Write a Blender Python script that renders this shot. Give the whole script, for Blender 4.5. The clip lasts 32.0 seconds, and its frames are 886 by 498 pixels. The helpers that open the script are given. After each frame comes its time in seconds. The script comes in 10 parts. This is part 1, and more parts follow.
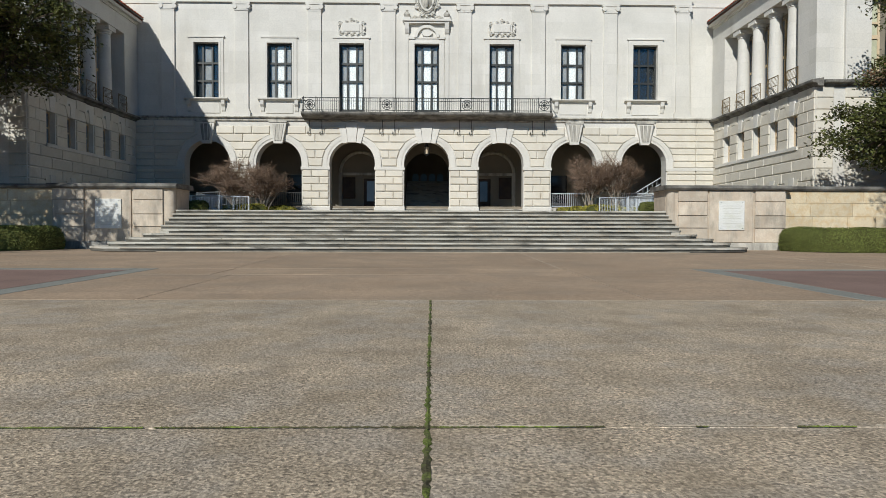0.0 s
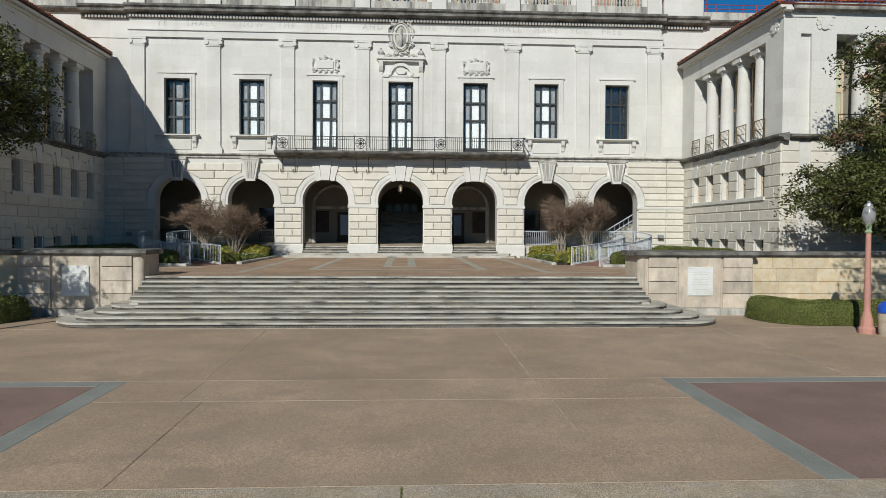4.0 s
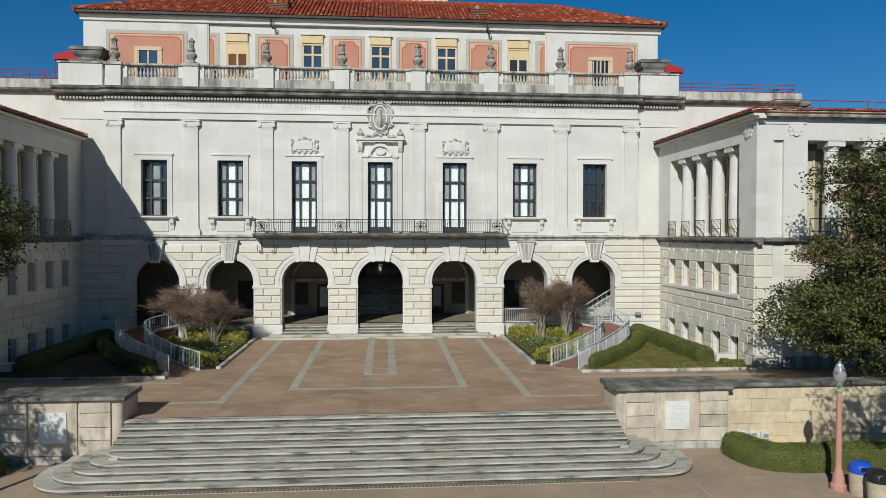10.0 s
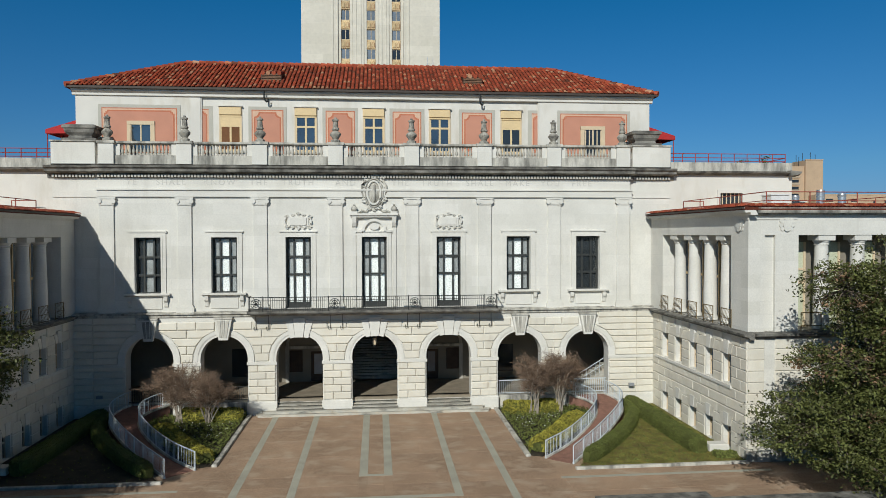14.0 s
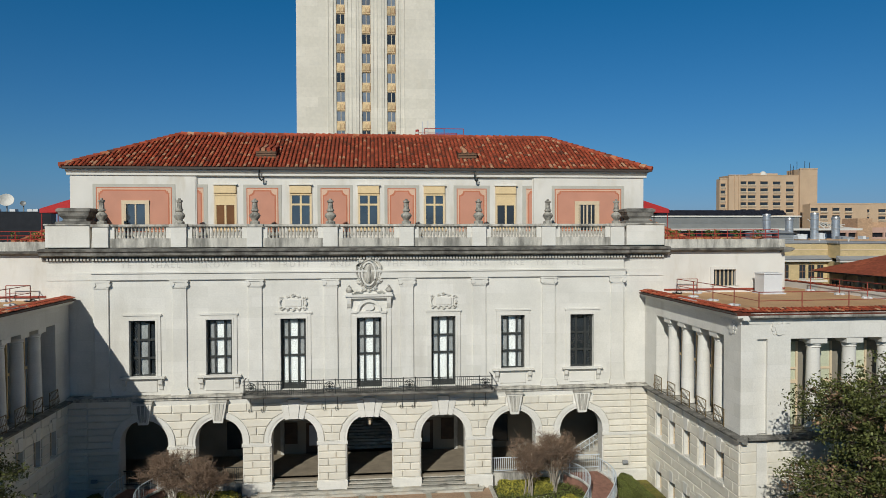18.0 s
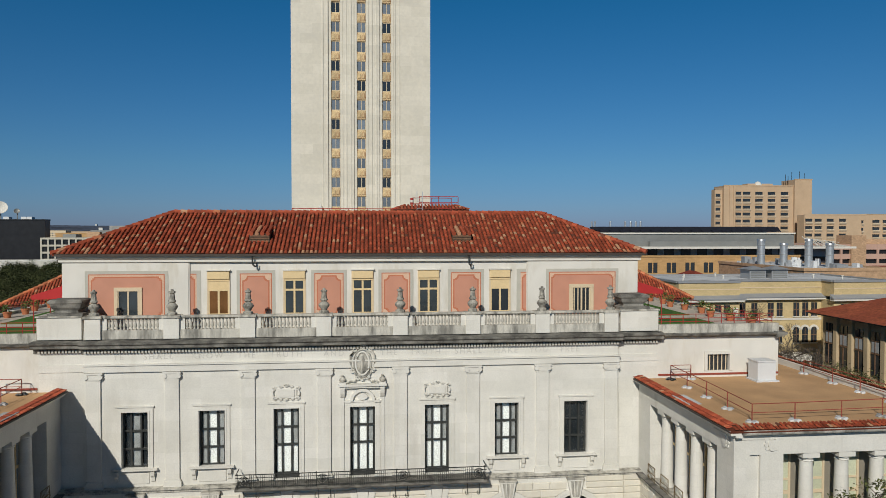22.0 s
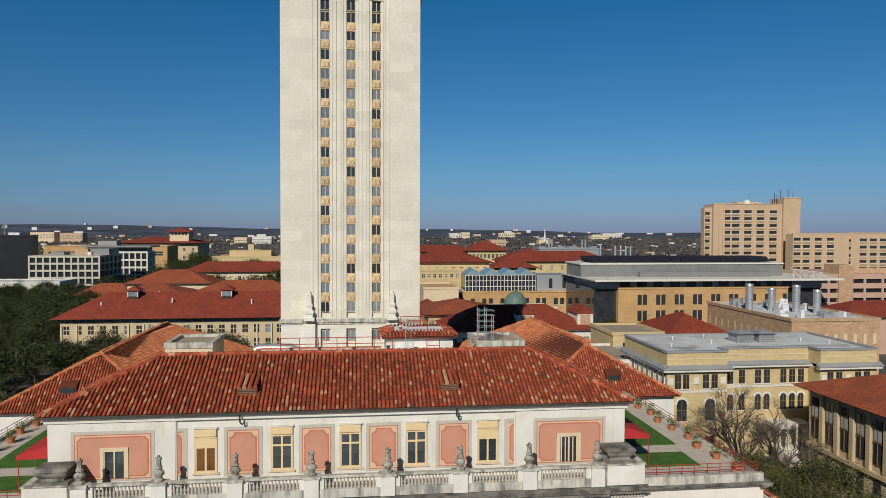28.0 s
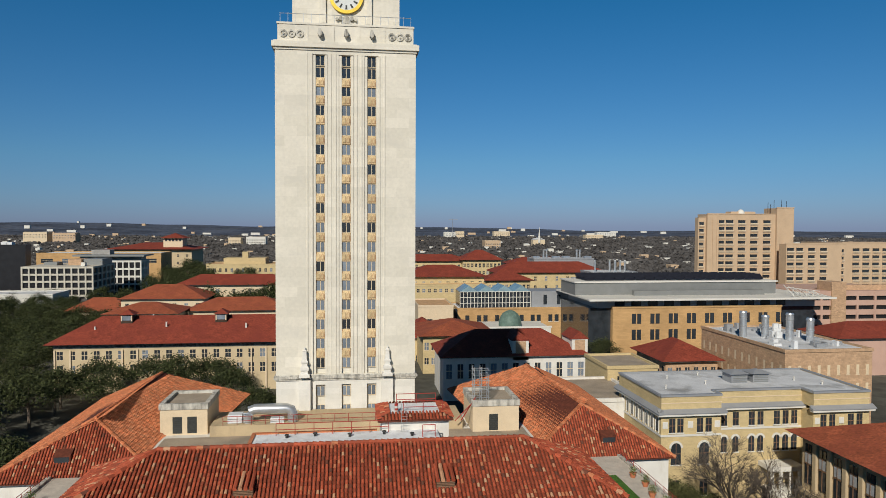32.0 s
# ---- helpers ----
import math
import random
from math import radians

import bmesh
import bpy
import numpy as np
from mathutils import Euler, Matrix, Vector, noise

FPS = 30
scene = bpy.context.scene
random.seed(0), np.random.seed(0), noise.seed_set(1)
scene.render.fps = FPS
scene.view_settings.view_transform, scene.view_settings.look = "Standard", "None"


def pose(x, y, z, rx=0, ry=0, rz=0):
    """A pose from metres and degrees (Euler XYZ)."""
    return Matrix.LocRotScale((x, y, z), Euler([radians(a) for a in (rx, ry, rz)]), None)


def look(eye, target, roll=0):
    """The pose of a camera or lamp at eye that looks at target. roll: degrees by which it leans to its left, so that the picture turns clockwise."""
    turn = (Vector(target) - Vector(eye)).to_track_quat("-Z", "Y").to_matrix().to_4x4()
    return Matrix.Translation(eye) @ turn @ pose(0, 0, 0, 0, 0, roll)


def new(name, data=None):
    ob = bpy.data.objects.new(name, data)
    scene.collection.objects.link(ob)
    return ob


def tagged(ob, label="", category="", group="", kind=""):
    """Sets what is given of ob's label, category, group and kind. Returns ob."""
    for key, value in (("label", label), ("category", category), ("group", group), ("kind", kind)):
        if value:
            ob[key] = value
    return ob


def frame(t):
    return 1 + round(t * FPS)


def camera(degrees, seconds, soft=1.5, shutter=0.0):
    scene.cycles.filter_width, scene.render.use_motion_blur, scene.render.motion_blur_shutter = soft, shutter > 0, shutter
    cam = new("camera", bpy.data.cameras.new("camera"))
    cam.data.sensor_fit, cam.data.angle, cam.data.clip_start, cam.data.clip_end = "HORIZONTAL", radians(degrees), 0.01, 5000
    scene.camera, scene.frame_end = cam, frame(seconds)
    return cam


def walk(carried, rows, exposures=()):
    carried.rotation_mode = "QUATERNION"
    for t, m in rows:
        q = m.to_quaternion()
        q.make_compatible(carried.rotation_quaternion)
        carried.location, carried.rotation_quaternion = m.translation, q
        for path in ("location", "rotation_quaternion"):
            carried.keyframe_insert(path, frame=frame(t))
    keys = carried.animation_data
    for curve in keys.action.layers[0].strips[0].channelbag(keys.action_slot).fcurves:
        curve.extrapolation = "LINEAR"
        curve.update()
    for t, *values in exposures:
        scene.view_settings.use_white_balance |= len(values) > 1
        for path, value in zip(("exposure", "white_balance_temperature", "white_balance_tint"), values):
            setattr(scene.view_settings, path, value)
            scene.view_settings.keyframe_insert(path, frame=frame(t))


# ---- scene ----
cam = camera(65.4, 32.0, 0.6)
METRES, EYE, TILT, LEAN, TURN = 45.0, 0.71, -1.45, -0.15, -0.9
ROWS = [
    (0.0, 0.0, 0.0, 0.0, 0.0, 0.0, -0.0),
    (0.5, 0.0002, -0.0002, 0.0048, -0.3, 0.0, 0.01),
    (1.0, 0.0005, -0.0004, 0.0106, -0.61, 0.01, 0.0),
    (1.5, 0.0004, -0.0002, 0.018, -0.92, 0.03, -0.03),
    (2.0, 0.0006, -0.0003, 0.026, -1.22, 0.04, -0.01),
    (2.5, 0.0009, -0.0003, 0.0336, -1.51, 0.07, -0.04),
    (3.0, 0.0013, -0.0009, 0.0414, -1.76, 0.09, -0.05),
    (3.5, 0.0011, -0.0011, 0.0495, -1.95, 0.1, -0.06),
    (5.5, 0.0007, -0.0013, 0.0846, -2.66, 0.08, -0.04),
    (6.0, 0.0003, -0.0018, 0.0947, -2.84, 0.06, -0.0),
    (6.5, 0.0002, -0.0018, 0.1047, -2.99, 0.1, -0.0),
    (7.0, 0.0001, -0.0027, 0.115, -3.18, 0.12, 0.0),
    (7.5, 0.0005, -0.0035, 0.1256, -3.28, 0.14, 0.03),
    (8.0, 0.0003, -0.0045, 0.1366, -3.42, 0.14, 0.06),
    (8.5, -0.0002, -0.0051, 0.1474, -3.55, 0.18, 0.06),
    (9.0, -0.0003, -0.0052, 0.1584, -3.66, 0.19, 0.1),
    (9.5, -0.0006, -0.0053, 0.1694, -3.78, 0.2, 0.13),
    (10.0, -0.0011, -0.0052, 0.1809, -3.9, 0.21, 0.17),
    (10.5, -0.0015, -0.0051, 0.1933, -4.02, 0.19, 0.2),
    (11.0, -0.0021, -0.0055, 0.2067, -4.14, 0.18, 0.23),
    (11.5, -0.0027, -0.0057, 0.2213, -4.25, 0.11, 0.28),
    (12.0, -0.0026, -0.006, 0.2336, -4.31, 0.19, 0.31),
    (12.5, -0.0032, -0.0069, 0.2485, -4.38, 0.19, 0.35),
    (13.0, -0.0036, -0.0076, 0.2648, -4.42, 0.19, 0.37),
    (13.5, -0.0045, -0.0082, 0.2814, -4.5, 0.19, 0.39),
    (14.0, -0.0039, -0.0089, 0.2975, -4.56, 0.22, 0.45),
    (14.5, -0.0023, -0.0097, 0.3138, -4.57, 0.24, 0.47),
    (15.0, -0.0027, -0.0101, 0.3299, -4.65, 0.25, 0.51),
    (15.5, -0.0016, -0.0112, 0.3464, -4.64, 0.26, 0.52),
    (17.5, -0.0013, -0.012, 0.4114, -4.87, 0.11, 0.47),
    (18.0, -0.0015, -0.0123, 0.4263, -4.91, 0.12, 0.44),
    (18.5, -0.0012, -0.0118, 0.4422, -4.92, 0.11, 0.42),
    (19.0, -0.002, -0.0119, 0.4575, -4.93, 0.08, 0.41),
    (19.5, -0.002, -0.012, 0.4734, -4.94, 0.08, 0.39),
    (20.0, -0.0019, -0.0125, 0.4903, -5.0, 0.05, 0.38),
    (20.5, -0.0002, -0.012, 0.5072, -5.03, 0.07, 0.37),
    (21.0, 0.0009, -0.0116, 0.527, -5.08, 0.04, 0.35),
    (21.5, 0.0018, -0.0113, 0.5473, -5.16, 0.02, 0.33),
    (22.0, 0.0021, -0.0106, 0.5691, -5.27, -0.01, 0.26),
    (22.5, 0.0034, -0.0111, 0.5911, -5.32, -0.05, 0.21),
    (23.0, 0.0039, -0.0117, 0.6122, -5.38, -0.05, 0.18),
    (23.5, 0.0051, -0.0125, 0.6335, -5.38, -0.05, 0.17),
    (24.0, 0.0041, -0.0131, 0.655, -5.44, -0.06, 0.18),
    (24.5, 0.0037, -0.0136, 0.6764, -5.48, -0.08, 0.19),
    (25.0, 0.0042, -0.0131, 0.698, -5.51, -0.11, 0.17),
    (25.5, 0.0044, -0.0119, 0.7197, -5.59, -0.14, 0.15),
    (27.5, 0.0078, -0.0124, 0.8049, -5.92, -0.17, 0.11),
    (28.0, 0.008, -0.0119, 0.8268, -6.0, -0.19, 0.1),
    (28.5, 0.0076, -0.0115, 0.8471, -6.07, -0.22, 0.07),
    (29.0, 0.0073, -0.0114, 0.8694, -6.14, -0.25, 0.07),
    (29.5, 0.0073, -0.0117, 0.8911, -6.2, -0.28, 0.08),
    (30.0, 0.0073, -0.011, 0.9134, -6.26, -0.33, 0.08),
    (30.5, 0.0077, -0.0111, 0.9355, -6.31, -0.36, 0.07),
    (31.0, 0.0068, -0.0114, 0.9564, -6.38, -0.39, 0.08),
    (31.5, 0.006, -0.0111, 0.9775, -6.43, -0.42, 0.09),
    (32.0, 0.0056, -0.0105, 0.9988, -6.46, -0.46, 0.07),
]
walk(cam, [(t, pose(0.4, 0, EYE, TILT, LEAN, TURN) @ pose(METRES * x, METRES * y, METRES * z, 90 + pitch, roll, yaw)) for t, x, y, z, yaw, pitch, roll in ROWS],
     exposures=[(0.0, -0.05, 6250, 9), (6.0, -0.08, 6200, 8), (13.0, -0.09, 6220, 6), (16.5, -0.14, 6350, 7), (19.0, -0.2, 6480, 8), (24.0, -0.24, 6700, 9), (27.0, -0.12, 6780, 10), (31.0, 0.0, 6780, 10), (32.0, 0.0, 6780, 10)])

# ---- world, sun, exposure ----
SUN_WAY = Vector((2.17, 5.05, -3.44)).normalized()
world = bpy.data.worlds.new("world")
scene.world = world
world.use_nodes = True
wn = world.node_tree
sky = wn.nodes.new("ShaderNodeTexSky")
sky.sky_type = "NISHITA"
sky.sun_disc = False
sky.sun_elevation = math.asin(-SUN_WAY.z)
sky.sun_rotation = math.atan2(-SUN_WAY.x, -SUN_WAY.y)
sky.altitude = 400.0
sky.air_density, sky.dust_density, sky.ozone_density = 1.0, 0.3, 2.5
deep = wn.nodes.new("ShaderNodeMix")
deep.data_type, deep.blend_type = "RGBA", "MULTIPLY"
deep.inputs[0].default_value = 1.0
# clear winter air: redder haze low down, deep blue above
spot = wn.nodes.new("ShaderNodeTexCoord")
parts_of = wn.nodes.new("ShaderNodeSeparateXYZ")
air = wn.nodes.new("ShaderNodeValToRGB")
air.color_ramp.elements[0].color = (0.46, 0.65, 1.36, 1)
air.color_ramp.elements[1].color = (0.05, 0.09, 0.17, 1)
air.color_ramp.elements.new(0.035).color = (0.47, 0.76, 1.34, 1)
air.color_ramp.elements.new(0.09).color = (0.44, 0.86, 1.3, 1)
air.color_ramp.elements.new(0.34).color = (0.11, 0.9, 1.36, 1)
air.color_ramp.elements.new(0.52).color = (0.09, 0.22, 0.38, 1)
wn.links.new(spot.outputs["Generated"], parts_of.inputs[0])
wn.links.new(parts_of.outputs[2], air.inputs[0])
wn.links.new(air.outputs[0], deep.inputs[7])
wn.links.new(sky.outputs[0], deep.inputs[6])
wn.links.new(deep.outputs[2], wn.nodes["Background"].inputs[0])
wn.nodes["Background"].inputs[1].default_value = 0.05
sun_data = bpy.data.lights.new("sun", "SUN")
sun_data.energy, sun_data.angle, sun_data.color = 4.15, radians(0.5), (1.0, 0.965, 0.9)
sun = new("sun", sun_data)
sun.matrix_basis = look((-30, -60, 60), Vector((-30, -60, 60)) + SUN_WAY)
scene.view_settings.exposure = 0.0


# ---- materials ----
def mat(name, base, rough=0.8, vary=0.18, scale=1.2, grain=0.12, grain_scale=25.0, bump=0.15, metal=0.0,
        stain=None, stain_scale=(0.6, 0.6, 0.15), stain_at=(0.5, 0.75), piece=0.0, island=False, spec=0.3, tint=None, speckle=None, ashlar=None, odd=()):
    """A surface with broad and fine variation; stain: a second colour that shows in patches; piece: how far single pieces differ."""
    m = bpy.data.materials.new(name)
    m.use_nodes = True
    nt = m.node_tree
    bs = nt.nodes["Principled BSDF"]
    N, L = nt.nodes.new, nt.links.new
    co = N("ShaderNodeTexCoord").outputs["Object"]

    def noise_at(sc, detail=4.0):
        n = N("ShaderNodeTexNoise")
        n.inputs["Scale"].default_value, n.inputs["Detail"].default_value = sc, detail
        L(co, n.inputs["Vector"])
        return n.outputs["Fac"]

    def ramp(src, lo, hi, a, b):
        r = N("ShaderNodeMapRange")
        r.inputs[1].default_value, r.inputs[2].default_value, r.inputs[3].default_value, r.inputs[4].default_value = lo, hi, a, b
        L(src, r.inputs[0])
        return r.outputs[0]

    def mix(kind, fac, a, b):
        x = N("ShaderNodeMix")
        x.data_type, x.blend_type = "RGBA", kind
        for k, v in ((0, fac), (6, a), (7, b)):
            if isinstance(v, (float, int)):
                x.inputs[k].default_value = v
            elif isinstance(v, tuple):
                x.inputs[k].default_value = (*v, 1)
            else:
                L(v, x.inputs[k])
        return x.outputs[2]

    big, fine = noise_at(scale), noise_at(grain_scale, 6.0)
    col = mix("MULTIPLY", 1.0, tuple(base), ramp(big, 0.3, 0.7, 1 - vary, 1 + vary))
    col = mix("MULTIPLY", 1.0, col, ramp(fine, 0.3, 0.7, 1 - grain, 1 + grain))
    if tint:
        col = mix("MIX", ramp(noise_at(scale * 2.7), 0.45, 0.65, 0.0, 0.7), col, tuple(tint))
    if speckle:
        v = N("ShaderNodeTexVoronoi")
        v.inputs["Scale"].default_value = speckle[0]
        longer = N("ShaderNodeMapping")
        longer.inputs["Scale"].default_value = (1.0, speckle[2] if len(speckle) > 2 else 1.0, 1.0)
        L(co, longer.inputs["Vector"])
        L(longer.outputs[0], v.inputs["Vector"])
        sep = N("ShaderNodeSeparateColor")
        L(v.outputs["Color"], sep.inputs[0])
        col = mix("MULTIPLY", 1.0, col, ramp(sep.outputs[0], 0.0, 1.0, 1 - speckle[1], 1 + speckle[1]))
    if piece:
        src = N("ShaderNodeNewGeometry").outputs["Random Per Island"] if island else N("ShaderNodeObjectInfo").outputs["Random"]
        col = mix("MULTIPLY", 1.0, col, ramp(src, 0.0, 1.0, 1 - piece, 1 + piece))
        for lo, hi, other in odd:
            inside = N("ShaderNodeMath")
            inside.operation = "MULTIPLY"
            L(ramp(src, lo, lo + 0.004, 0.0, 1.0), inside.inputs[0])
            L(ramp(src, hi, hi + 0.004, 1.0, 0.0), inside.inputs[1])
            col = mix("MIX", inside.outputs[0], col, tuple(other))
    if ashlar:
        xyz, flat = N("ShaderNodeSeparateXYZ"), N("ShaderNodeCombineXYZ")
        L(co, xyz.inputs[0])
        along = N("ShaderNodeMath")
        L(xyz.outputs[0], along.inputs[0])
        L(xyz.outputs[1], along.inputs[1])
        L(along.outputs[0], flat.inputs[0])
        L(xyz.outputs[2], flat.inputs[1])
        br = N("ShaderNodeTexBrick")
        br.inputs["Scale"].default_value, br.inputs["Brick Width"].default_value, br.inputs["Row Height"].default_value = 1.0, ashlar[0], ashlar[1]
        br.inputs["Mortar Size"].default_value, br.inputs["Mortar Smooth"].default_value, br.inputs["Bias"].default_value = 0.012, 0.3, 0.0
        for k, v in (("Color1", 1 + ashlar[2] * 0.4), ("Color2", 1 - ashlar[2]), ("Mortar", 1 - ashlar[2] * 1.3)):
            br.inputs[k].default_value = (v, v, v * (1.0 if k != "Color2" else 0.985), 1)
        L(flat.outputs[0], br.inputs["Vector"])
        col = mix("MULTIPLY", 1.0, col, br.outputs["Color"])
    if stain:
        mp = N("ShaderNodeMapping")
        mp.inputs["Scale"].default_value = stain_scale
        L(co, mp.inputs["Vector"])
        n = N("ShaderNodeTexNoise")
        n.inputs["Scale"].default_value, n.inputs["Detail"].default_value, n.inputs["Roughness"].default_value = 1.0, 8.0, 0.65
        L(mp.outputs[0], n.inputs["Vector"])
        col = mix("MIX", ramp(n.outputs["Fac"], *stain_at, 0.0, 0.85), col, tuple(stain))
    L(col, bs.inputs["Base Color"])
    bs.inputs["Roughness"].default_value = rough
    bs.inputs["Metallic"].default_value = metal
    bs.inputs["Specular IOR Level"].default_value = spec
    if bump:
        b = N("ShaderNodeBump")
        b.inputs["Strength"].default_value, b.inputs["Distance"].default_value = bump, 0.02
        L(fine, b.inputs["Height"])
        L(b.outputs[0], bs.inputs["Normal"])
    return m


def glass_mat(name, tint, clear):
    m = bpy.data.materials.new(name)
    m.use_nodes = True
    nt = m.node_tree
    nt.nodes.remove(nt.nodes["Principled BSDF"])
    out = nt.nodes["Material Output"]
    tr, gl, mx, fr = (nt.nodes.new("ShaderNode" + k) for k in ("BsdfTransparent", "BsdfGlossy", "MixShader", "Fresnel"))
    tr.inputs[0].default_value = (*tint, 1)
    gl.inputs["Roughness"].default_value = 0.03
    fr.inputs[0].default_value = clear
    for a, b in ((fr.outputs[0], mx.inputs[0]), (tr.outputs[0], mx.inputs[1]), (gl.outputs[0], mx.inputs[2]), (mx.outputs[0], out.inputs[0])):
        nt.links.new(a, b)
    return m


LIME = mat("limestone", (0.665, 0.645, 0.588), 0.85, 0.06, 0.5, 0.06, 14.0, 0.1, stain=(0.47, 0.44, 0.38), stain_scale=(0.5, 0.5, 0.09), stain_at=(0.56, 0.86), ashlar=(1.9, 0.74, 0.06))
LIME_BLOCK = mat("limestone_block", (0.67, 0.632, 0.54), 0.85, 0.06, 0.8, 0.04, 10.0, 0.08, piece=0.07, tint=(0.65, 0.6, 0.495), stain=(0.46, 0.41, 0.33), stain_scale=(0.9, 0.9, 0.5), stain_at=(0.58, 0.86))
LIME_DARK = mat("weathered_limestone", (0.53, 0.505, 0.44), 0.9, 0.12, 0.8, 0.12, 18.0, 0.3, stain=(0.13, 0.125, 0.11), stain_scale=(1.6, 1.6, 0.35), stain_at=(0.43, 0.64))
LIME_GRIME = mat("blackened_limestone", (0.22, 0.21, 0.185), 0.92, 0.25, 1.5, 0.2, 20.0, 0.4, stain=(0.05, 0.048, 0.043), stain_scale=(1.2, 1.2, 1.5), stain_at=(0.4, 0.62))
FINIAL = mat("grey_lichened_limestone", (0.36, 0.34, 0.29), 0.9, 0.2, 2.0, 0.15, 18.0, 0.3, stain=(0.1, 0.095, 0.085), stain_scale=(2.5, 2.5, 2.0), stain_at=(0.45, 0.62))
# greyer than the wall to imitate shade inside carved letters
LETTER = mat("groove_shade_lettering", (0.53, 0.515, 0.47), 0.9, 0.08, 2.0)
WALLSTONE = mat("tan_ashlar", (0.55, 0.475, 0.375), 0.85, 0.12, 1.5, 0.1, 22.0, 0.2, piece=0.16, tint=(0.5, 0.41, 0.31), stain=(0.2, 0.185, 0.155), stain_scale=(1.6, 1.6, 0.5), stain_at=(0.5, 0.74))
YELLOWSTONE = mat("yellow_ashlar", (0.60, 0.51, 0.35), 0.85, 0.1, 1.5, 0.1, 22.0, 0.25, piece=0.1, tint=(0.55, 0.4, 0.22))
# riser colour holds real grime plus the shade below each nosing
RISER = mat("grimy_shaded_step_riser", (0.16, 0.15, 0.125), 0.9, 0.3, 0.8, 0.25, 20.0, 0.4, stain=(0.05, 0.048, 0.04), stain_scale=(0.8, 2.0, 3.0), stain_at=(0.42, 0.6))
STEP = mat("worn_step_stone", (0.47, 0.452, 0.392), 0.8, 0.15, 0.7, 0.15, 30.0, 0.3, piece=0.09, stain=(0.11, 0.105, 0.09), stain_scale=(0.9, 3.2, 3.0), stain_at=(0.51, 0.67), tint=(0.46, 0.4, 0.31))
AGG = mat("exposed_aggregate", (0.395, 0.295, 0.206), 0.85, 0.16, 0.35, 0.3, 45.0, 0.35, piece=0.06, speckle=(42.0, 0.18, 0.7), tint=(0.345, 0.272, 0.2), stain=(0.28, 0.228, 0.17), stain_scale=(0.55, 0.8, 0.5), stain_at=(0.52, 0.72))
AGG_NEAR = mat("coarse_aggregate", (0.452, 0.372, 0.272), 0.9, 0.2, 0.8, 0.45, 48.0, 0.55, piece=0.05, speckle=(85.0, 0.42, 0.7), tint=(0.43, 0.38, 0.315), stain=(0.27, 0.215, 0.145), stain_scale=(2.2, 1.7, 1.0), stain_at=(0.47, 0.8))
AGG_TERR = mat("terrace_aggregate", (0.335, 0.228, 0.15), 0.85, 0.16, 0.45, 0.25, 18.0, 0.5, piece=0.08, speckle=(30.0, 0.22), stain=(0.43, 0.335, 0.24), stain_scale=(0.7, 1.1, 0.6), stain_at=(0.5, 0.66))
BAND = mat("grey_green_paving_band", (0.37, 0.355, 0.285), 0.85, 0.12, 1.0, 0.2, 40.0, 0.3)
BLUEBAND = mat("blue_grey_paving_band", (0.25, 0.26, 0.235), 0.85, 0.12, 1.0, 0.2, 40.0, 0.3)
REDPAVE = mat("dull_red_paving", (0.24, 0.165, 0.14), 0.85, 0.14, 0.8, 0.25, 40.0, 0.3)
MOSS = mat("mossy_joint", (0.15, 0.19, 0.04), 0.95, 0.5, 9.0, 0.4, 60.0, 0.6, stain=(0.075, 0.06, 0.04), stain_scale=(4, 4, 4), stain_at=(0.44, 0.56))
JOINT = mat("pale_joint", (0.36, 0.31, 0.24), 0.9, 0.2, 3.0)
JOINTLINE = mat("pale_sealed_joint", (0.44, 0.36, 0.27), 0.9, 0.3, 1.5, 0.3, 20.0)
GRATE = mat("iron_drain_grate", (0.11, 0.105, 0.09), 0.6, 0.3, 3.0, metal=0.5)
IRON = mat("dark_iron", (0.045, 0.047, 0.045), 0.45, 0.2, 3.0, metal=0.4)
FRAME = mat("dark_bronze_window_frame", (0.055, 0.058, 0.055), 0.45, 0.15, 3.0, bump=0.0, metal=0.3)
BLIND = mat("white_roller_blind", (0.86, 0.87, 0.85), 0.7, 0.04, 1.0, bump=0.0)
BLIND_GREY = mat("grey_curtain", (0.33, 0.34, 0.34), 0.8, 0.15, 2.0, bump=0.0)
GLASS = glass_mat("window_glass", (0.96, 0.975, 0.97), 1.45)
DARKGLASS = mat("dark_window_glass", (0.03, 0.036, 0.042), 0.08, 0.3, 0.4, bump=0.0, spec=0.6)
PALESILL = mat("pale_cast_sill", (0.62, 0.5, 0.36), 0.85, 0.08, 0.5)
OLIVEBLIND = mat("pale_green_blind", (0.5, 0.52, 0.38), 0.6, 0.12, 0.8, bump=0.0, piece=0.15)
GREYGLASS = mat("grey_window_glass", (0.17, 0.2, 0.235), 0.1, 0.3, 0.4, bump=0.0, spec=0.6, piece=0.3)
ODD = ((0.0, 0.03, (0.14, 0.05, 0.03)), (0.95, 1.1, (0.5, 0.28, 0.16)), (0.8, 0.86, (0.47, 0.17, 0.08)), (0.4, 0.46, (0.3, 0.062, 0.03)))
TILE = mat("clay_roof_tile", (0.345, 0.072, 0.033), 0.75, 0.25, 0.5, 0.2, 18.0, 0.3, piece=0.36, odd=ODD, stain=(0.17, 0.045, 0.024), stain_scale=(0.5, 0.5, 0.5), stain_at=(0.52, 0.75))
TILE_MANY = mat("clay_roof_tile_field", (0.345, 0.072, 0.033), 0.75, 0.25, 0.5, 0.2, 18.0, 0.3, piece=0.36, island=True, odd=ODD, stain=(0.17, 0.045, 0.024), stain_scale=(0.5, 0.5, 0.5), stain_at=(0.52, 0.75))
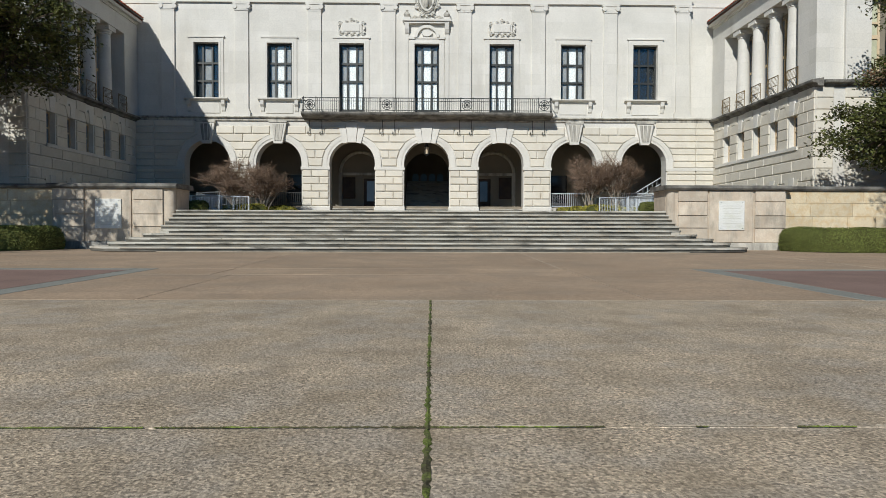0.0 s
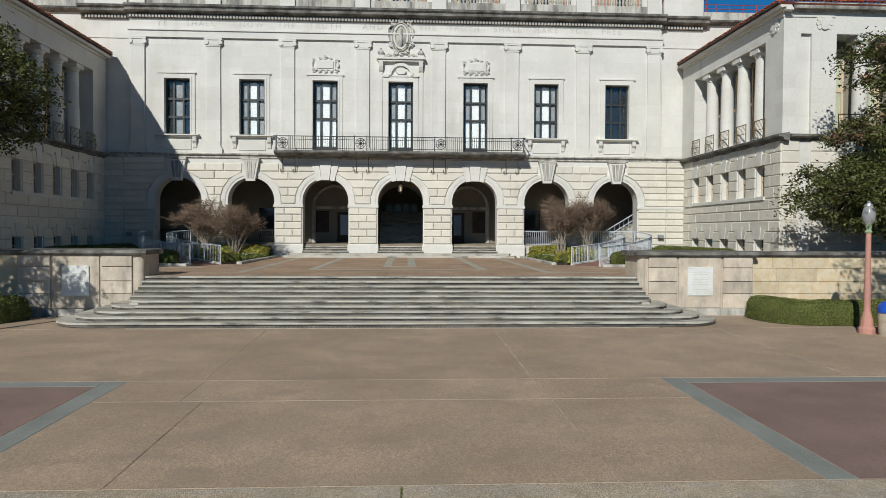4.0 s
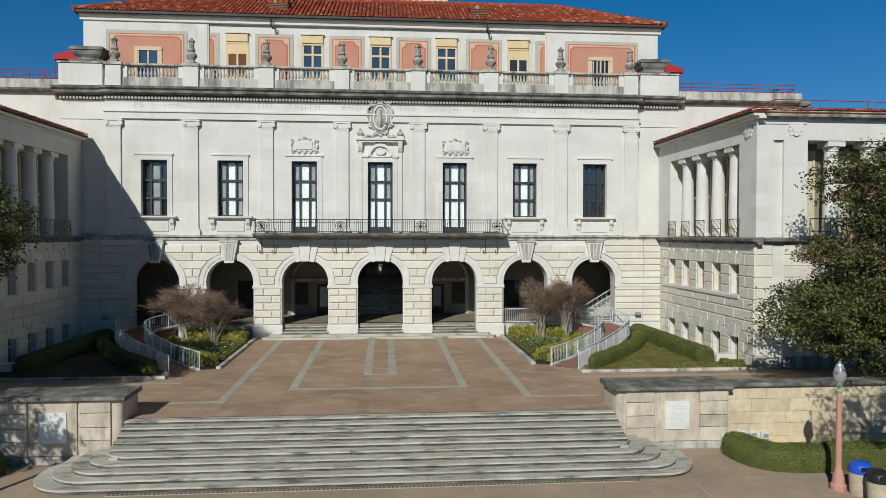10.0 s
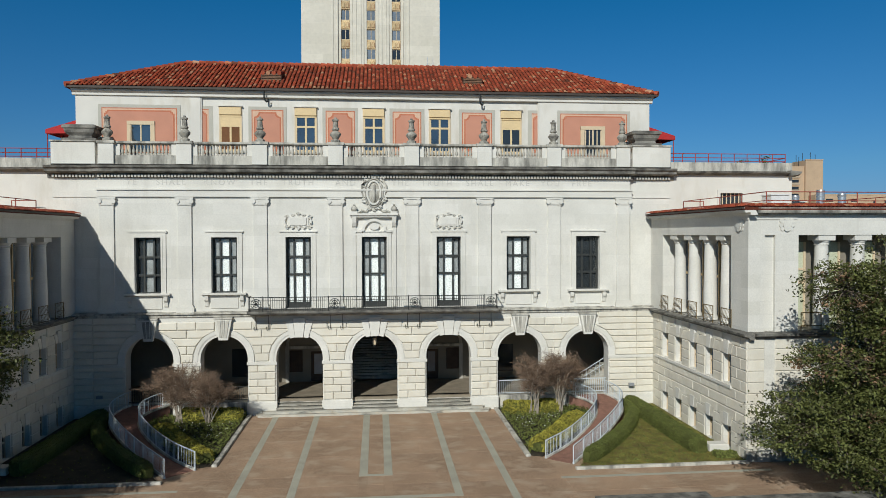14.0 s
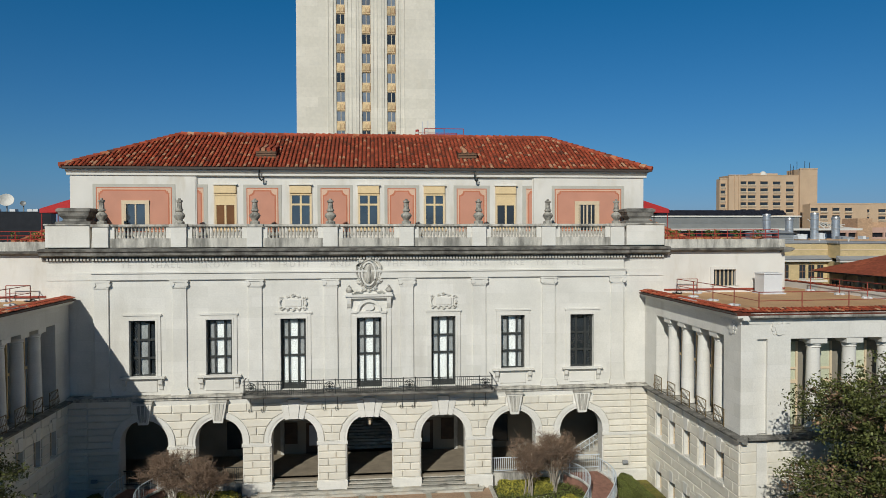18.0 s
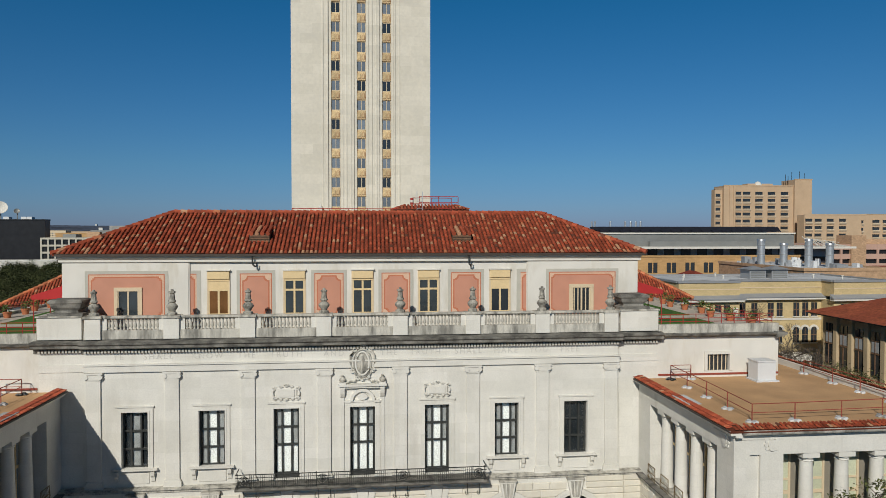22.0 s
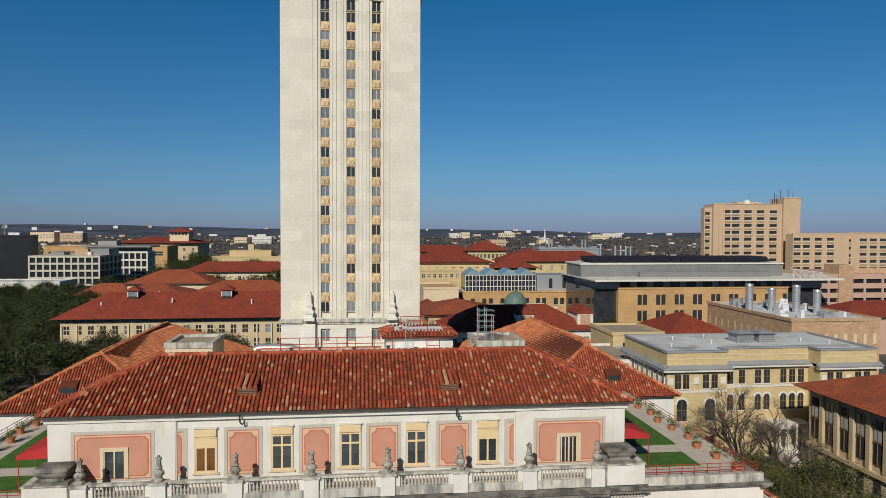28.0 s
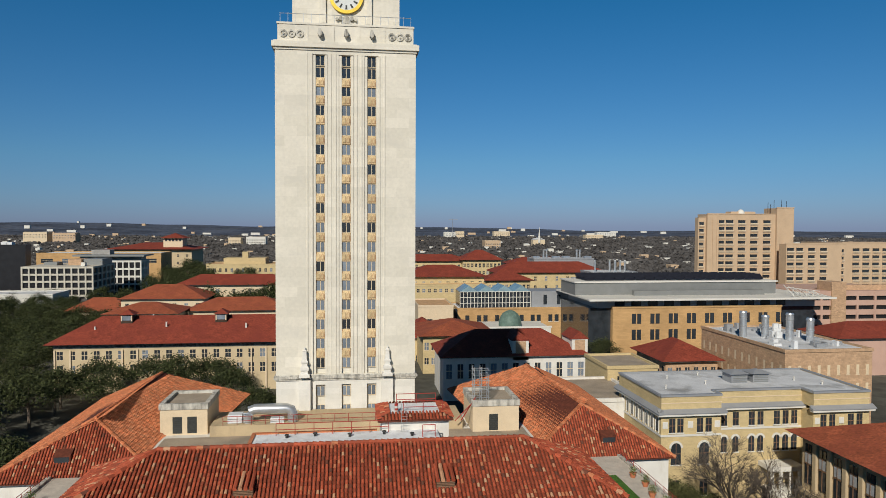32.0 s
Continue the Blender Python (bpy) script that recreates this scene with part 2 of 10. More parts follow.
TILE_PALE = mat("pale_lichened_tile", (0.42, 0.21, 0.12), 0.8, 0.3, 2.0, 0.2, 18.0, 0.3, piece=0.3)
TILE_ORANGE = mat("orange_roof_tile_field", (0.46, 0.145, 0.06), 0.75, 0.2, 0.6, 0.2, 16.0, 0.3, piece=0.32, island=True, tint=(0.46, 0.2, 0.1))
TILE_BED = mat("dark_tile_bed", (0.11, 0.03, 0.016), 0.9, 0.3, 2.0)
ROOF_RED = mat("far_red_tile_roof", (0.235, 0.046, 0.026), 0.85, 0.2, 0.5, 0.3, 2.5, 0.4, stain=(0.16, 0.03, 0.02), stain_scale=(0.25, 0.25, 0.25), stain_at=(0.45, 0.7), ashlar=(0.6, 0.35, 0.14))
ROOF_ORANGE = mat("far_orange_tile_roof", (0.31, 0.082, 0.038), 0.85, 0.2, 0.5, 0.3, 2.5, 0.4, stain=(0.21, 0.05, 0.028), stain_scale=(0.25, 0.25, 0.25), stain_at=(0.45, 0.7), ashlar=(0.6, 0.35, 0.16))
PINK = mat("salmon_stucco", (0.52, 0.25, 0.17), 0.85, 0.06, 0.8, 0.04, 20.0, 0.1)
PALEPINK = mat("pale_peach_band", (0.62, 0.42, 0.3), 0.85, 0.05, 1.0)
PINKLINE = mat("red_painted_band", (0.48, 0.17, 0.095), 0.85, 0.08, 1.0)
CREAM = mat("cream_painted_surround", (0.62, 0.5, 0.34), 0.8, 0.05, 1.0, bump=0.05)
STUCCO = mat("cream_stucco", (0.66, 0.635, 0.575), 0.85, 0.06, 0.5, 0.05, 20.0, 0.1, stain=(0.48, 0.43, 0.33), stain_scale=(0.7, 0.7, 0.2), stain_at=(0.52, 0.8))
GREYBAND = mat("grey_panel_border", (0.45, 0.43, 0.37), 0.85, 0.06, 1.0)
YELLOWFRAME = mat("yellow_painted_shutter", (0.68, 0.52, 0.29), 0.6, 0.05, 2.0, bump=0.05)
BROWNGLASS = mat("brown_lit_glass", (0.16, 0.075, 0.03), 0.15, 0.3, 1.0, bump=0.0)
REDPAINT = mat("red_painted_steel", (0.33, 0.04, 0.03), 0.5, 0.15, 3.0, bump=0.05)
RUSTRED = mat("rusty_red_rail", (0.27, 0.06, 0.04), 0.6, 0.2, 3.0, bump=0.05)
WHITERAIL = mat("pale_blue_grey_steel_rail", (0.56, 0.61, 0.64), 0.45, 0.06, 3.0, bump=0.0)
AWNING = mat("red_canvas", (0.42, 0.03, 0.03), 0.8, 0.1, 2.0)
TURF = mat("green_turf", (0.055, 0.13, 0.02), 0.95, 0.25, 1.5, 0.4, 40.0, 0.5)
LAWN = mat("sparse_winter_lawn", (0.175, 0.155, 0.035), 0.95, 0.3, 1.2, 0.4, 30.0, 0.6, stain=(0.11, 0.07, 0.035), stain_scale=(1.3, 1.3, 1.3), stain_at=(0.48, 0.66))
# soil tone lowered so that it carries the west garden's tree shade
BEDSOIL = mat("shade_darkened_bed_soil", (0.038, 0.031, 0.02), 0.95, 0.4, 2.0, 0.4, 20.0, 0.6)
TERRAPAVE = mat("pale_roof_pavers", (0.5, 0.45, 0.38), 0.85, 0.12, 1.5, 0.12, 20.0, 0.2)
GRAVELROOF = mat("brown_grey_gravel_roof", (0.34, 0.28, 0.21), 0.9, 0.15, 0.3, 0.15, 8.0, 0.2, stain=(0.22, 0.19, 0.15), stain_scale=(0.2, 0.2, 0.2), stain_at=(0.5, 0.68))
TANROOF = mat("tan_gravel_roof", (0.52, 0.32, 0.165), 0.9, 0.12, 0.5, 0.12, 20.0, 0.2)
WHITEROOF = mat("white_roof_membrane", (0.72, 0.74, 0.75), 0.7, 0.12, 1.0, stain=(0.4, 0.4, 0.4), stain_scale=(0.7, 0.7, 0.7), stain_at=(0.55, 0.75))
GREYROOF = mat("grey_flat_roof", (0.56, 0.57, 0.575), 0.85, 0.14, 0.25, 0.12, 6.0, 0.2, stain=(0.25, 0.25, 0.24), stain_scale=(0.16, 0.16, 0.16), stain_at=(0.52, 0.66))
BRICKRAMP = mat("red_brick_paving", (0.25, 0.13, 0.095), 0.85, 0.2, 3.0, 0.25, 30.0, 0.3)
POLE = mat("dusty_pink_concrete_post", (0.46, 0.235, 0.18), 0.75, 0.12, 2.0)
VERDIGRIS = mat("verdigris_collar", (0.3, 0.38, 0.22), 0.6, 0.2, 3.0)
GLOBE = mat("greyed_lamp_globe", (0.27, 0.275, 0.265), 0.25, 0.05, 2.0, bump=0.0, spec=0.35)
BIN = mat("tan_pebble_bin", (0.44, 0.37, 0.27), 0.85, 0.15, 4.0, 0.3, 50.0, 0.4)
BLUELID = mat("blue_plastic_lid", (0.02, 0.09, 0.5), 0.35, 0.08, 3.0, bump=0.0)
BLACKLID = mat("black_plastic_lid", (0.02, 0.02, 0.022), 0.4, 0.1, 3.0, bump=0.0)
MARBLE = mat("white_marble_tablet", (0.68, 0.68, 0.64), 0.5, 0.06, 1.5, stain=(0.55, 0.55, 0.42), stain_scale=(2, 2, 2))
TABLETWRITE = mat("worn_tablet_writing", (0.52, 0.51, 0.46), 0.8, 0.1, 2.0)
WOODDOOR = mat("dark_wood_door", (0.05, 0.03, 0.018), 0.5, 0.3, 2.0)
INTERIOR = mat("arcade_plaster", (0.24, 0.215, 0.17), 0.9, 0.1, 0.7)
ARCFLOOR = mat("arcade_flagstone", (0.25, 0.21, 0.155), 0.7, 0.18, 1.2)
BARK = mat("grey_brown_bark", (0.12, 0.095, 0.07), 0.9, 0.3, 3.0, 0.3, 20.0, 0.6)
TWIG = mat("red_brown_bare_twigs", (0.21, 0.145, 0.1), 0.9, 0.3, 2.0, 0.2, 20.0, 0.0)
PALETWIG = mat("pale_bare_stems", (0.36, 0.31, 0.25), 0.9, 0.2, 2.0, 0.2, 20.0, 0.0)
LEAF = mat("live_oak_leaves", (0.09, 0.1, 0.028), 0.55, 0.3, 0.6, 0.2, 12.0, 0.0, piece=0.55, island=True)
LEAF_RUST = mat("rusty_dead_leaves", (0.2, 0.125, 0.07), 0.8, 0.3, 0.6, 0.2, 12.0, 0.0, piece=0.5, island=True)
HEDGE = mat("clipped_hedge_leaves", (0.13, 0.15, 0.035), 0.75, 0.25, 1.2, 0.25, 20.0, 0.0, piece=0.28, island=True)
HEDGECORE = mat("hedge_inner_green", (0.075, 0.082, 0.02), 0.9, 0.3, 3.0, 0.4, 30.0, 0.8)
BUSH_YELLOW = mat("yellow_green_shrub_leaves", (0.26, 0.235, 0.035), 0.7, 0.3, 1.5, 0.25, 20.0, 0.0, piece=0.45, island=True)
FARLEAF = mat("far_tree_leaves", (0.046, 0.056, 0.018), 0.8, 0.35, 0.08, 0.2, 3.0, 0.0, piece=0.5, island=True)
OLIVELEAF = mat("olive_garden_leaves", (0.075, 0.078, 0.026), 0.8, 0.35, 0.3, 0.2, 3.0, 0.0, piece=0.5, island=True)
# distant air haze is mixed into this bluish base colour
HILL = mat("haze_tinted_hill_woods", (0.072, 0.085, 0.115), 0.95, 0.4, 0.006, 0.4, 0.06, 0.0, spec=0.05, stain=(0.12, 0.125, 0.14), stain_scale=(0.012, 0.012, 0.02), stain_at=(0.56, 0.66))
BARETREE = mat("brown_bare_branches", (0.1, 0.08, 0.062), 0.9, 0.2, 2.0, 0.2, 20.0, 0.0)
BRASSRAIL = mat("bronze_loggia_rail", (0.2, 0.145, 0.07), 0.5, 0.2, 3.0, bump=0.0, metal=0.4)
BLUEGLASS = mat("blue_reflecting_glass", (0.13, 0.16, 0.18), 0.05, 0.2, 0.6, bump=0.0, spec=0.8, metal=0.7)
GUTTER = mat("dark_brown_gutter", (0.06, 0.048, 0.04), 0.6, 0.2, 2.0, 0.15, 15.0, 0.1)
LOUVRE = mat("brown_wooden_louvre", (0.19, 0.11, 0.065), 0.7, 0.2, 4.0)
FARWOOD = mat("far_winter_woods", (0.08, 0.075, 0.072), 0.95, 0.3, 0.01, 0.2, 0.2, 0.0, piece=0.22, island=True, spec=0.05)
EARTH = mat("far_ground", (0.085, 0.082, 0.065), 0.95, 0.3, 0.02, 0.3, 0.3, 0.2, stain=(0.2, 0.19, 0.17), stain_scale=(0.012, 0.012, 0.012), stain_at=(0.55, 0.7))
TOWERSTONE = mat("tower_limestone", (0.655, 0.615, 0.522), 0.85, 0.05, 0.12, 0.05, 3.0, 0.1, stain=(0.55, 0.52, 0.45), stain_scale=(0.12, 0.12, 0.3), stain_at=(0.52, 0.7), ashlar=(3.2, 1.3, 0.085))
SPANDREL = mat("ochre_spandrel", (0.57, 0.43, 0.24), 0.7, 0.25, 1.6, 0.2, 8.0, 0.3, piece=0.18, stain=(0.34, 0.17, 0.09), stain_scale=(1.5, 1.5, 1.5), stain_at=(0.5, 0.62))
GOLD = mat("gilded_clock_ring", (0.72, 0.5, 0.07), 0.4, 0.1, 3.0, metal=0.5)
CLOCKFACE = mat("pale_clock_face", (0.6, 0.62, 0.6), 0.5, 0.05, 1.0)
SANDBRICK = mat("sand_brick", (0.51, 0.405, 0.255), 0.85, 0.08, 0.3, 0.1, 12.0, 0.15)
TANSTONE = mat("tan_dressed_stone", (0.47, 0.365, 0.225), 0.85, 0.1, 0.3, 0.1, 8.0, 0.15, stain=(0.33, 0.26, 0.17), stain_scale=(0.5, 0.5, 0.15), stain_at=(0.52, 0.75))
YELLOWBRICK = mat("yellow_brick", (0.54, 0.42, 0.225), 0.85, 0.08, 0.3, 0.12, 8.0, 0.15, ashlar=(0.8, 0.3, 0.08))
BUFF = mat("buff_brick", (0.5, 0.36, 0.235), 0.85, 0.06, 0.2, 0.08, 3.0, 0.1)
ORANGEBRICK = mat("orange_brick", (0.49, 0.3, 0.135), 0.85, 0.12, 0.2, 0.14, 5.0, 0.1, ashlar=(1.6, 0.5, 0.1))
TANBRICK = mat("mottled_tan_brick", (0.47, 0.305, 0.185), 0.85, 0.12, 0.6, 0.12, 3.0, 0.1, ashlar=(0.9, 0.4, 0.16))
DARKMETAL = mat("dark_grey_metal_cladding", (0.22, 0.225, 0.215), 0.5, 0.08, 0.3, metal=0.2)
PINKCONC = mat("pinkish_concrete", (0.48, 0.31, 0.24), 0.85, 0.08, 0.2)
CONCRETE = mat("weathered_grey_concrete", (0.3, 0.29, 0.27), 0.85, 0.15, 0.3, 0.12, 4.0, 0.15, stain=(0.18, 0.17, 0.16), stain_scale=(0.3, 0.3, 0.1), stain_at=(0.5, 0.7))
GRIDCONC = mat("beige_concrete_grid", (0.5, 0.465, 0.385), 0.8, 0.06, 0.2)
WHITECONC = mat("white_concrete_grid", (0.62, 0.6, 0.54), 0.8, 0.06, 0.2)
BLACKSTEEL = mat("black_glass_block", (0.02, 0.02, 0.022), 0.3, 0.2, 0.3, bump=0.0)
GREYMETAL = mat("grey_metal_cladding", (0.3, 0.31, 0.32), 0.5, 0.08, 0.3, metal=0.2)
SILVER = mat("silver_duct", (0.55, 0.57, 0.58), 0.35, 0.1, 1.0, metal=0.7)
PANEL = mat("solar_panels", (0.02, 0.022, 0.03), 0.2, 0.2, 1.0, bump=0.0)
COPPER = mat("green_copper_dome", (0.11, 0.17, 0.14), 0.6, 0.2, 1.0)
GREENGLASS = mat("greenhouse_glass", (0.2, 0.3, 0.34), 0.15, 0.15, 0.4, bump=0.0)
HVAC = mat("pale_grey_steel_housing", (0.62, 0.63, 0.63), 0.5, 0.05, 1.0, bump=0.0)
CLAYPOT = mat("terracotta_pot", (0.42, 0.15, 0.07), 0.8, 0.15, 4.0)
PLANT = mat("potted_plant_leaves", (0.09, 0.13, 0.03), 0.7, 0.3, 3.0, 0.2, 20.0, 0.0)


# ---- building blocks ----
class Geo:
    """Collects faces for one mesh."""

    def __init__(self):
        self.v, self.f = [], []

    def add(self, verts, faces):
        n = len(self.v)
        self.v += [tuple(p) for p in verts]
        self.f += [tuple(n + i for i in q) for q in faces]
        return self

    def box(self, x0, x1, y0, y1, z0, z1):
        return self.add([(x0, y0, z0), (x1, y0, z0), (x1, y1, z0), (x0, y1, z0), (x0, y0, z1), (x1, y0, z1), (x1, y1, z1), (x0, y1, z1)],
                        [(3, 2, 1, 0), (4, 5, 6, 7), (0, 1, 5, 4), (1, 2, 6, 5), (2, 3, 7, 6), (3, 0, 4, 7)])

    def boss(self, x0, x1, y0, y1, z0, z1, c=0.03, axis="y", sign=-1):
        """A block whose outer face (towards sign along axis) has bevelled margins."""
        if axis == "y":
            o, i = (y0, y1) if sign < 0 else (y1, y0)
            m = o - sign * c
            P = lambda a, d, b: (a, d, b)
            a0, a1, b0, b1 = x0, x1, z0, z1
        elif axis == "x":
            o, i = (x0, x1) if sign < 0 else (x1, x0)
            m = o - sign * c
            P = lambda a, d, b: (d, a, b)
            a0, a1, b0, b1 = y0, y1, z0, z1
        else:
            o, i = (z1, z0)
            m = o - c
            P = lambda a, d, b: (a, b, d)
            a0, a1, b0, b1 = x0, x1, y0, y1
        vs = [P(a0, i, b0), P(a1, i, b0), P(a1, i, b1), P(a0, i, b1), P(a0, m, b0), P(a1, m, b0), P(a1, m, b1), P(a0, m, b1),
              P(a0 + c, o, b0 + c), P(a1 - c, o, b0 + c), P(a1 - c, o, b1 - c), P(a0 + c, o, b1 - c)]
        fs = [(0, 1, 5, 4), (1, 2, 6, 5), (2, 3, 7, 6), (3, 0, 4, 7), (4, 5, 9, 8), (5, 6, 10, 9), (6, 7, 11, 10), (7, 4, 8, 11), (8, 9, 10, 11), (3, 2, 1, 0)]
        return self.add(vs, fs)

    def prism(self, pts, lo, hi, axis="y"):
        P = {"y": lambda a, b, d: (a, d, b), "z": lambda a, b, d: (a, b, d), "x": lambda a, b, d: (d, a, b)}[axis]
        n = len(pts)
        return self.add([P(a, b, lo) for a, b in pts] + [P(a, b, hi) for a, b in pts],
                        [tuple(range(n))[::-1], tuple(range(n, 2 * n))] + [(i, (i + 1) % n, n + (i + 1) % n, n + i) for i in range(n)])

    def lathe(self, prof, cx, cy, z=0.0, n=12, turn=0.0):
        vs = [(cx + r * math.cos(turn + 2 * math.pi * k / n), cy + r * math.sin(turn + 2 * math.pi * k / n), z + h) for r, h in prof for k in range(n)]
        fs = [(i * n + k, i * n + (k + 1) % n, (i + 1) * n + (k + 1) % n, (i + 1) * n + k) for i in range(len(prof) - 1) for k in range(n)]
        fs += [tuple(range(n))[::-1], tuple(range((len(prof) - 1) * n, len(prof) * n))]
        return self.add(vs, fs)

    def tube(self, pts, r, n=6, r1=None):
        pts = [Vector(p) for p in pts]
        r1 = r if r1 is None else r1
        rings = []
        for i, p in enumerate(pts):
            d = (pts[min(i + 1, len(pts) - 1)] - pts[max(i - 1, 0)]).normalized()
            u = d.cross(Vector((0.13, 0.21, 1.0)) if abs(d.z) < 0.95 else Vector((1, 0, 0))).normalized()
            w = d.cross(u)
            rr = r + (r1 - r) * i / max(1, len(pts) - 1)
            rings.append([p + rr * (u * math.cos(2 * math.pi * k / n) + w * math.sin(2 * math.pi * k / n)) for k in range(n)])
        fs = [(i * n + k, i * n + (k + 1) % n, (i + 1) * n + (k + 1) % n, (i + 1) * n + k) for i in range(len(pts) - 1) for k in range(n)]
        fs += [tuple(range(n))[::-1], tuple(range((len(pts) - 1) * n, len(pts) * n))]
        return self.add([v for ring in rings for v in ring], fs)

    def mirror(self):
        """The same mesh on the other side of the axis x = 0."""
        g = Geo()
        g.v = [(-x, y, z) for x, y, z in self.v]
        g.f = [q[::-1] for q in self.f]
        return g

    def mesh(self, name, material, smooth=False, fix=True):
        me = bpy.data.meshes.new(name)
        me.from_pydata(self.v, [], self.f)
        if fix and len(self.f) < 4000:
            bm = bmesh.new()
            bm.from_mesh(me)
            bmesh.ops.recalc_face_normals(bm, faces=bm.faces)
            bm.to_mesh(me)
            bm.free()
        if smooth:
            me.shade_smooth()
            me.set_sharp_from_angle(angle=radians(38))
        me.materials.append(material)
        return me


base_at = {}


def thing(name, at, label, category, group="", kind=""):
    ob = new(name)
    ob.empty_display_size = 0.2
    ob.location = at
    base_at[ob.name] = Vector(at)
    return tagged(ob, label, category, group, kind)


def weld(g):
    """Merge the touching corners of a pieced-together shell."""
    seen, idx = {}, []
    for p in g.v:
        k = (round(p[0], 4), round(p[1], 4), round(p[2], 4))
        idx.append(seen.setdefault(k, len(seen)))
    h = Geo()
    h.v = list(seen)
    h.f = [tuple(idx[i] for i in q) for q in g.f]
    return h


def part(name, geo, material, parent, label="", smooth=False, at=None, fix=True):
    """One mesh under a thing or a part; geo (world places) or a ready mesh, shifted by at."""
    me = geo if isinstance(geo, bpy.types.Mesh) else geo.mesh(name, material, smooth, fix)
    ob = new(name, me)
    ob.parent = parent
    if parent.name in base_at:
        ob.matrix_parent_inverse = Matrix.Translation(-base_at[parent.name])
    if at is not None:
        ob.location = at
    return tagged(ob, label)


def solo(name, geo, material, label, category, kind="", group="", smooth=False, fix=True):
    me = geo if isinstance(geo, bpy.types.Mesh) else geo.mesh(name, material, smooth, fix)
    return tagged(new(name, me), label, category, group, kind)


def arc(cx, cz, r, a0, a1, n):
    return [(cx + r * math.cos(a0 + (a1 - a0) * i / n), cz + r * math.sin(a0 + (a1 - a0) * i / n)) for i in range(n + 1)]


def pierced_wall(x0, x1, z0, z1, holes, y0, y1, g=None):
    """A wall along x from y0 to y1 with openings (centre, width, sill, top, arched), as one closed mesh."""
    g = g or Geo()
    holes = sorted(holes)
    x = x0
    for cx, w, sill, top, arched in holes:
        a, b = cx - w / 2, cx + w / 2
        g.box(x, a, y0, y1, z0, z1)
        if sill > z0:
            g.box(a, b, y0, y1, z0, sill)
        if arched:
            pts = arc(cx, top - w / 2, w / 2, math.pi, 0, 16)
            for (p, q), (r, s) in zip(pts, pts[1:]):
                g.prism([(p, q), (r, s), (r, z1), (p, z1)], y0, y1, "y")
        else:
            g.box(a, b, y0, y1, top, z1)
        x = b
    g.box(x, x1, y0, y1, z0, z1)
    return weld(g)


# ---- ground ----
ZT = 1.55
g = Geo()
RAD = [0.0, 120.0, 400.0, 1200.0, 2600.0, 4600.0]
gv = [(0, 60, -0.5)] + [(r * math.cos(a * math.pi / 24), 60 + r * math.sin(a * math.pi / 24), -0.5 if r < 200 else -0.12) for r in RAD[1:] for a in range(48)]
gf = [(0, 1 + a, 1 + (a + 1) % 48) for a in range(48)]
for i in range(len(RAD) - 2):
    gf += [(1 + i * 48 + a, 1 + (i + 1) * 48 + a, 1 + (i + 1) * 48 + (a + 1) % 48, 1 + i * 48 + (a + 1) % 48) for a in range(48)]
g.add(gv, gf)
solo("ground", g, EARTH, "wide flat ground of winter grass and earth reaching the horizon", "ground", "structure")

plaza = thing("pavement", (0, 12, 0), "broad plaza of exposed aggregate concrete slabs", "pavement", kind="structure")


def plaza_z(y):
    """The plaza dips gently away from the stairs."""
    pts = ((-99.0, -0.25), (9.65, -0.25), (16.3, -0.17), (24.0, -0.02), (28.0, 0.0), (99.0, 0.0))
    for (a, za), (b, zb) in zip(pts, pts[1:]):
        if y <= b:
            return za + (zb - za) * (y - a) / (b - a)


for y0, y1 in ((-30, 9.65), (9.65, 16.3), (16.3, 24.0), (24.0, 30)):
    part("bedding", Geo().box(-40, 40, y0, y1, -0.11, -0.006), JOINT, plaza)


def slab(x0, x1, y0, y1, z, material, parent, gap=0.012, label=""):
    return part("slab", Geo().boss(x0 + gap, x1 - gap, y0 + gap, y1 - gap, z - 0.1, z, 0.006, "z"), material, parent, label)


near_x = [-40, -22, -13, -7.0, 0.38, 7.8, 15, 25, 40]
for y0, y1 in ((-30, -12), (-12, -4.4), (-4.4, 3.35), (3.35, 9.65)):
    for x0, x1 in zip(near_x, near_x[1:]):
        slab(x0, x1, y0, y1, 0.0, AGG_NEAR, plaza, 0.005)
for y0, y1, xs in ((9.65, 14.4, [-6.0, -3.75, 3.5, 6.55]), (14.4, 16.3, [-6.0, -4.2, 3.5, 6.55]), (16.3, 23.95, [-40, -28, -20, -12.5, -4.3, 3.45, 11.4, 19, 28, 40])):
    for x0, x1 in zip(xs, xs[1:]):
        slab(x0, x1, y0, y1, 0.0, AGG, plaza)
for x0, x1 in ((-40, -13), (13, 40)):
    slab(x0, x1, 23.95, 30, 0.0, AGG, plaza)
slab(-13, 13, 23.95, 28.2, -0.002, AGG, plaza)
for s in (-1, 1):
    a, b = (6.55, 40) if s > 0 else (-40, -6.0)
    e0, e1 = (a, a + 0.5) if s > 0 else (b - 0.5, b)
    i0, i1 = (a + 0.5, 40) if s > 0 else (-40, b - 0.5)
    slab(i0, i1, 9.65, 15.8, 0.0, REDPAVE, plaza, label="dull red inset paving panel")
    slab(i0, i1, 15.8, 16.3, 0.0, BLUEBAND, plaza)
    slab(e0, e1, 9.65, 16.3, 0.0, BLUEBAND, plaza)
# moss that fills the nearest joints
rng = random.Random(5)


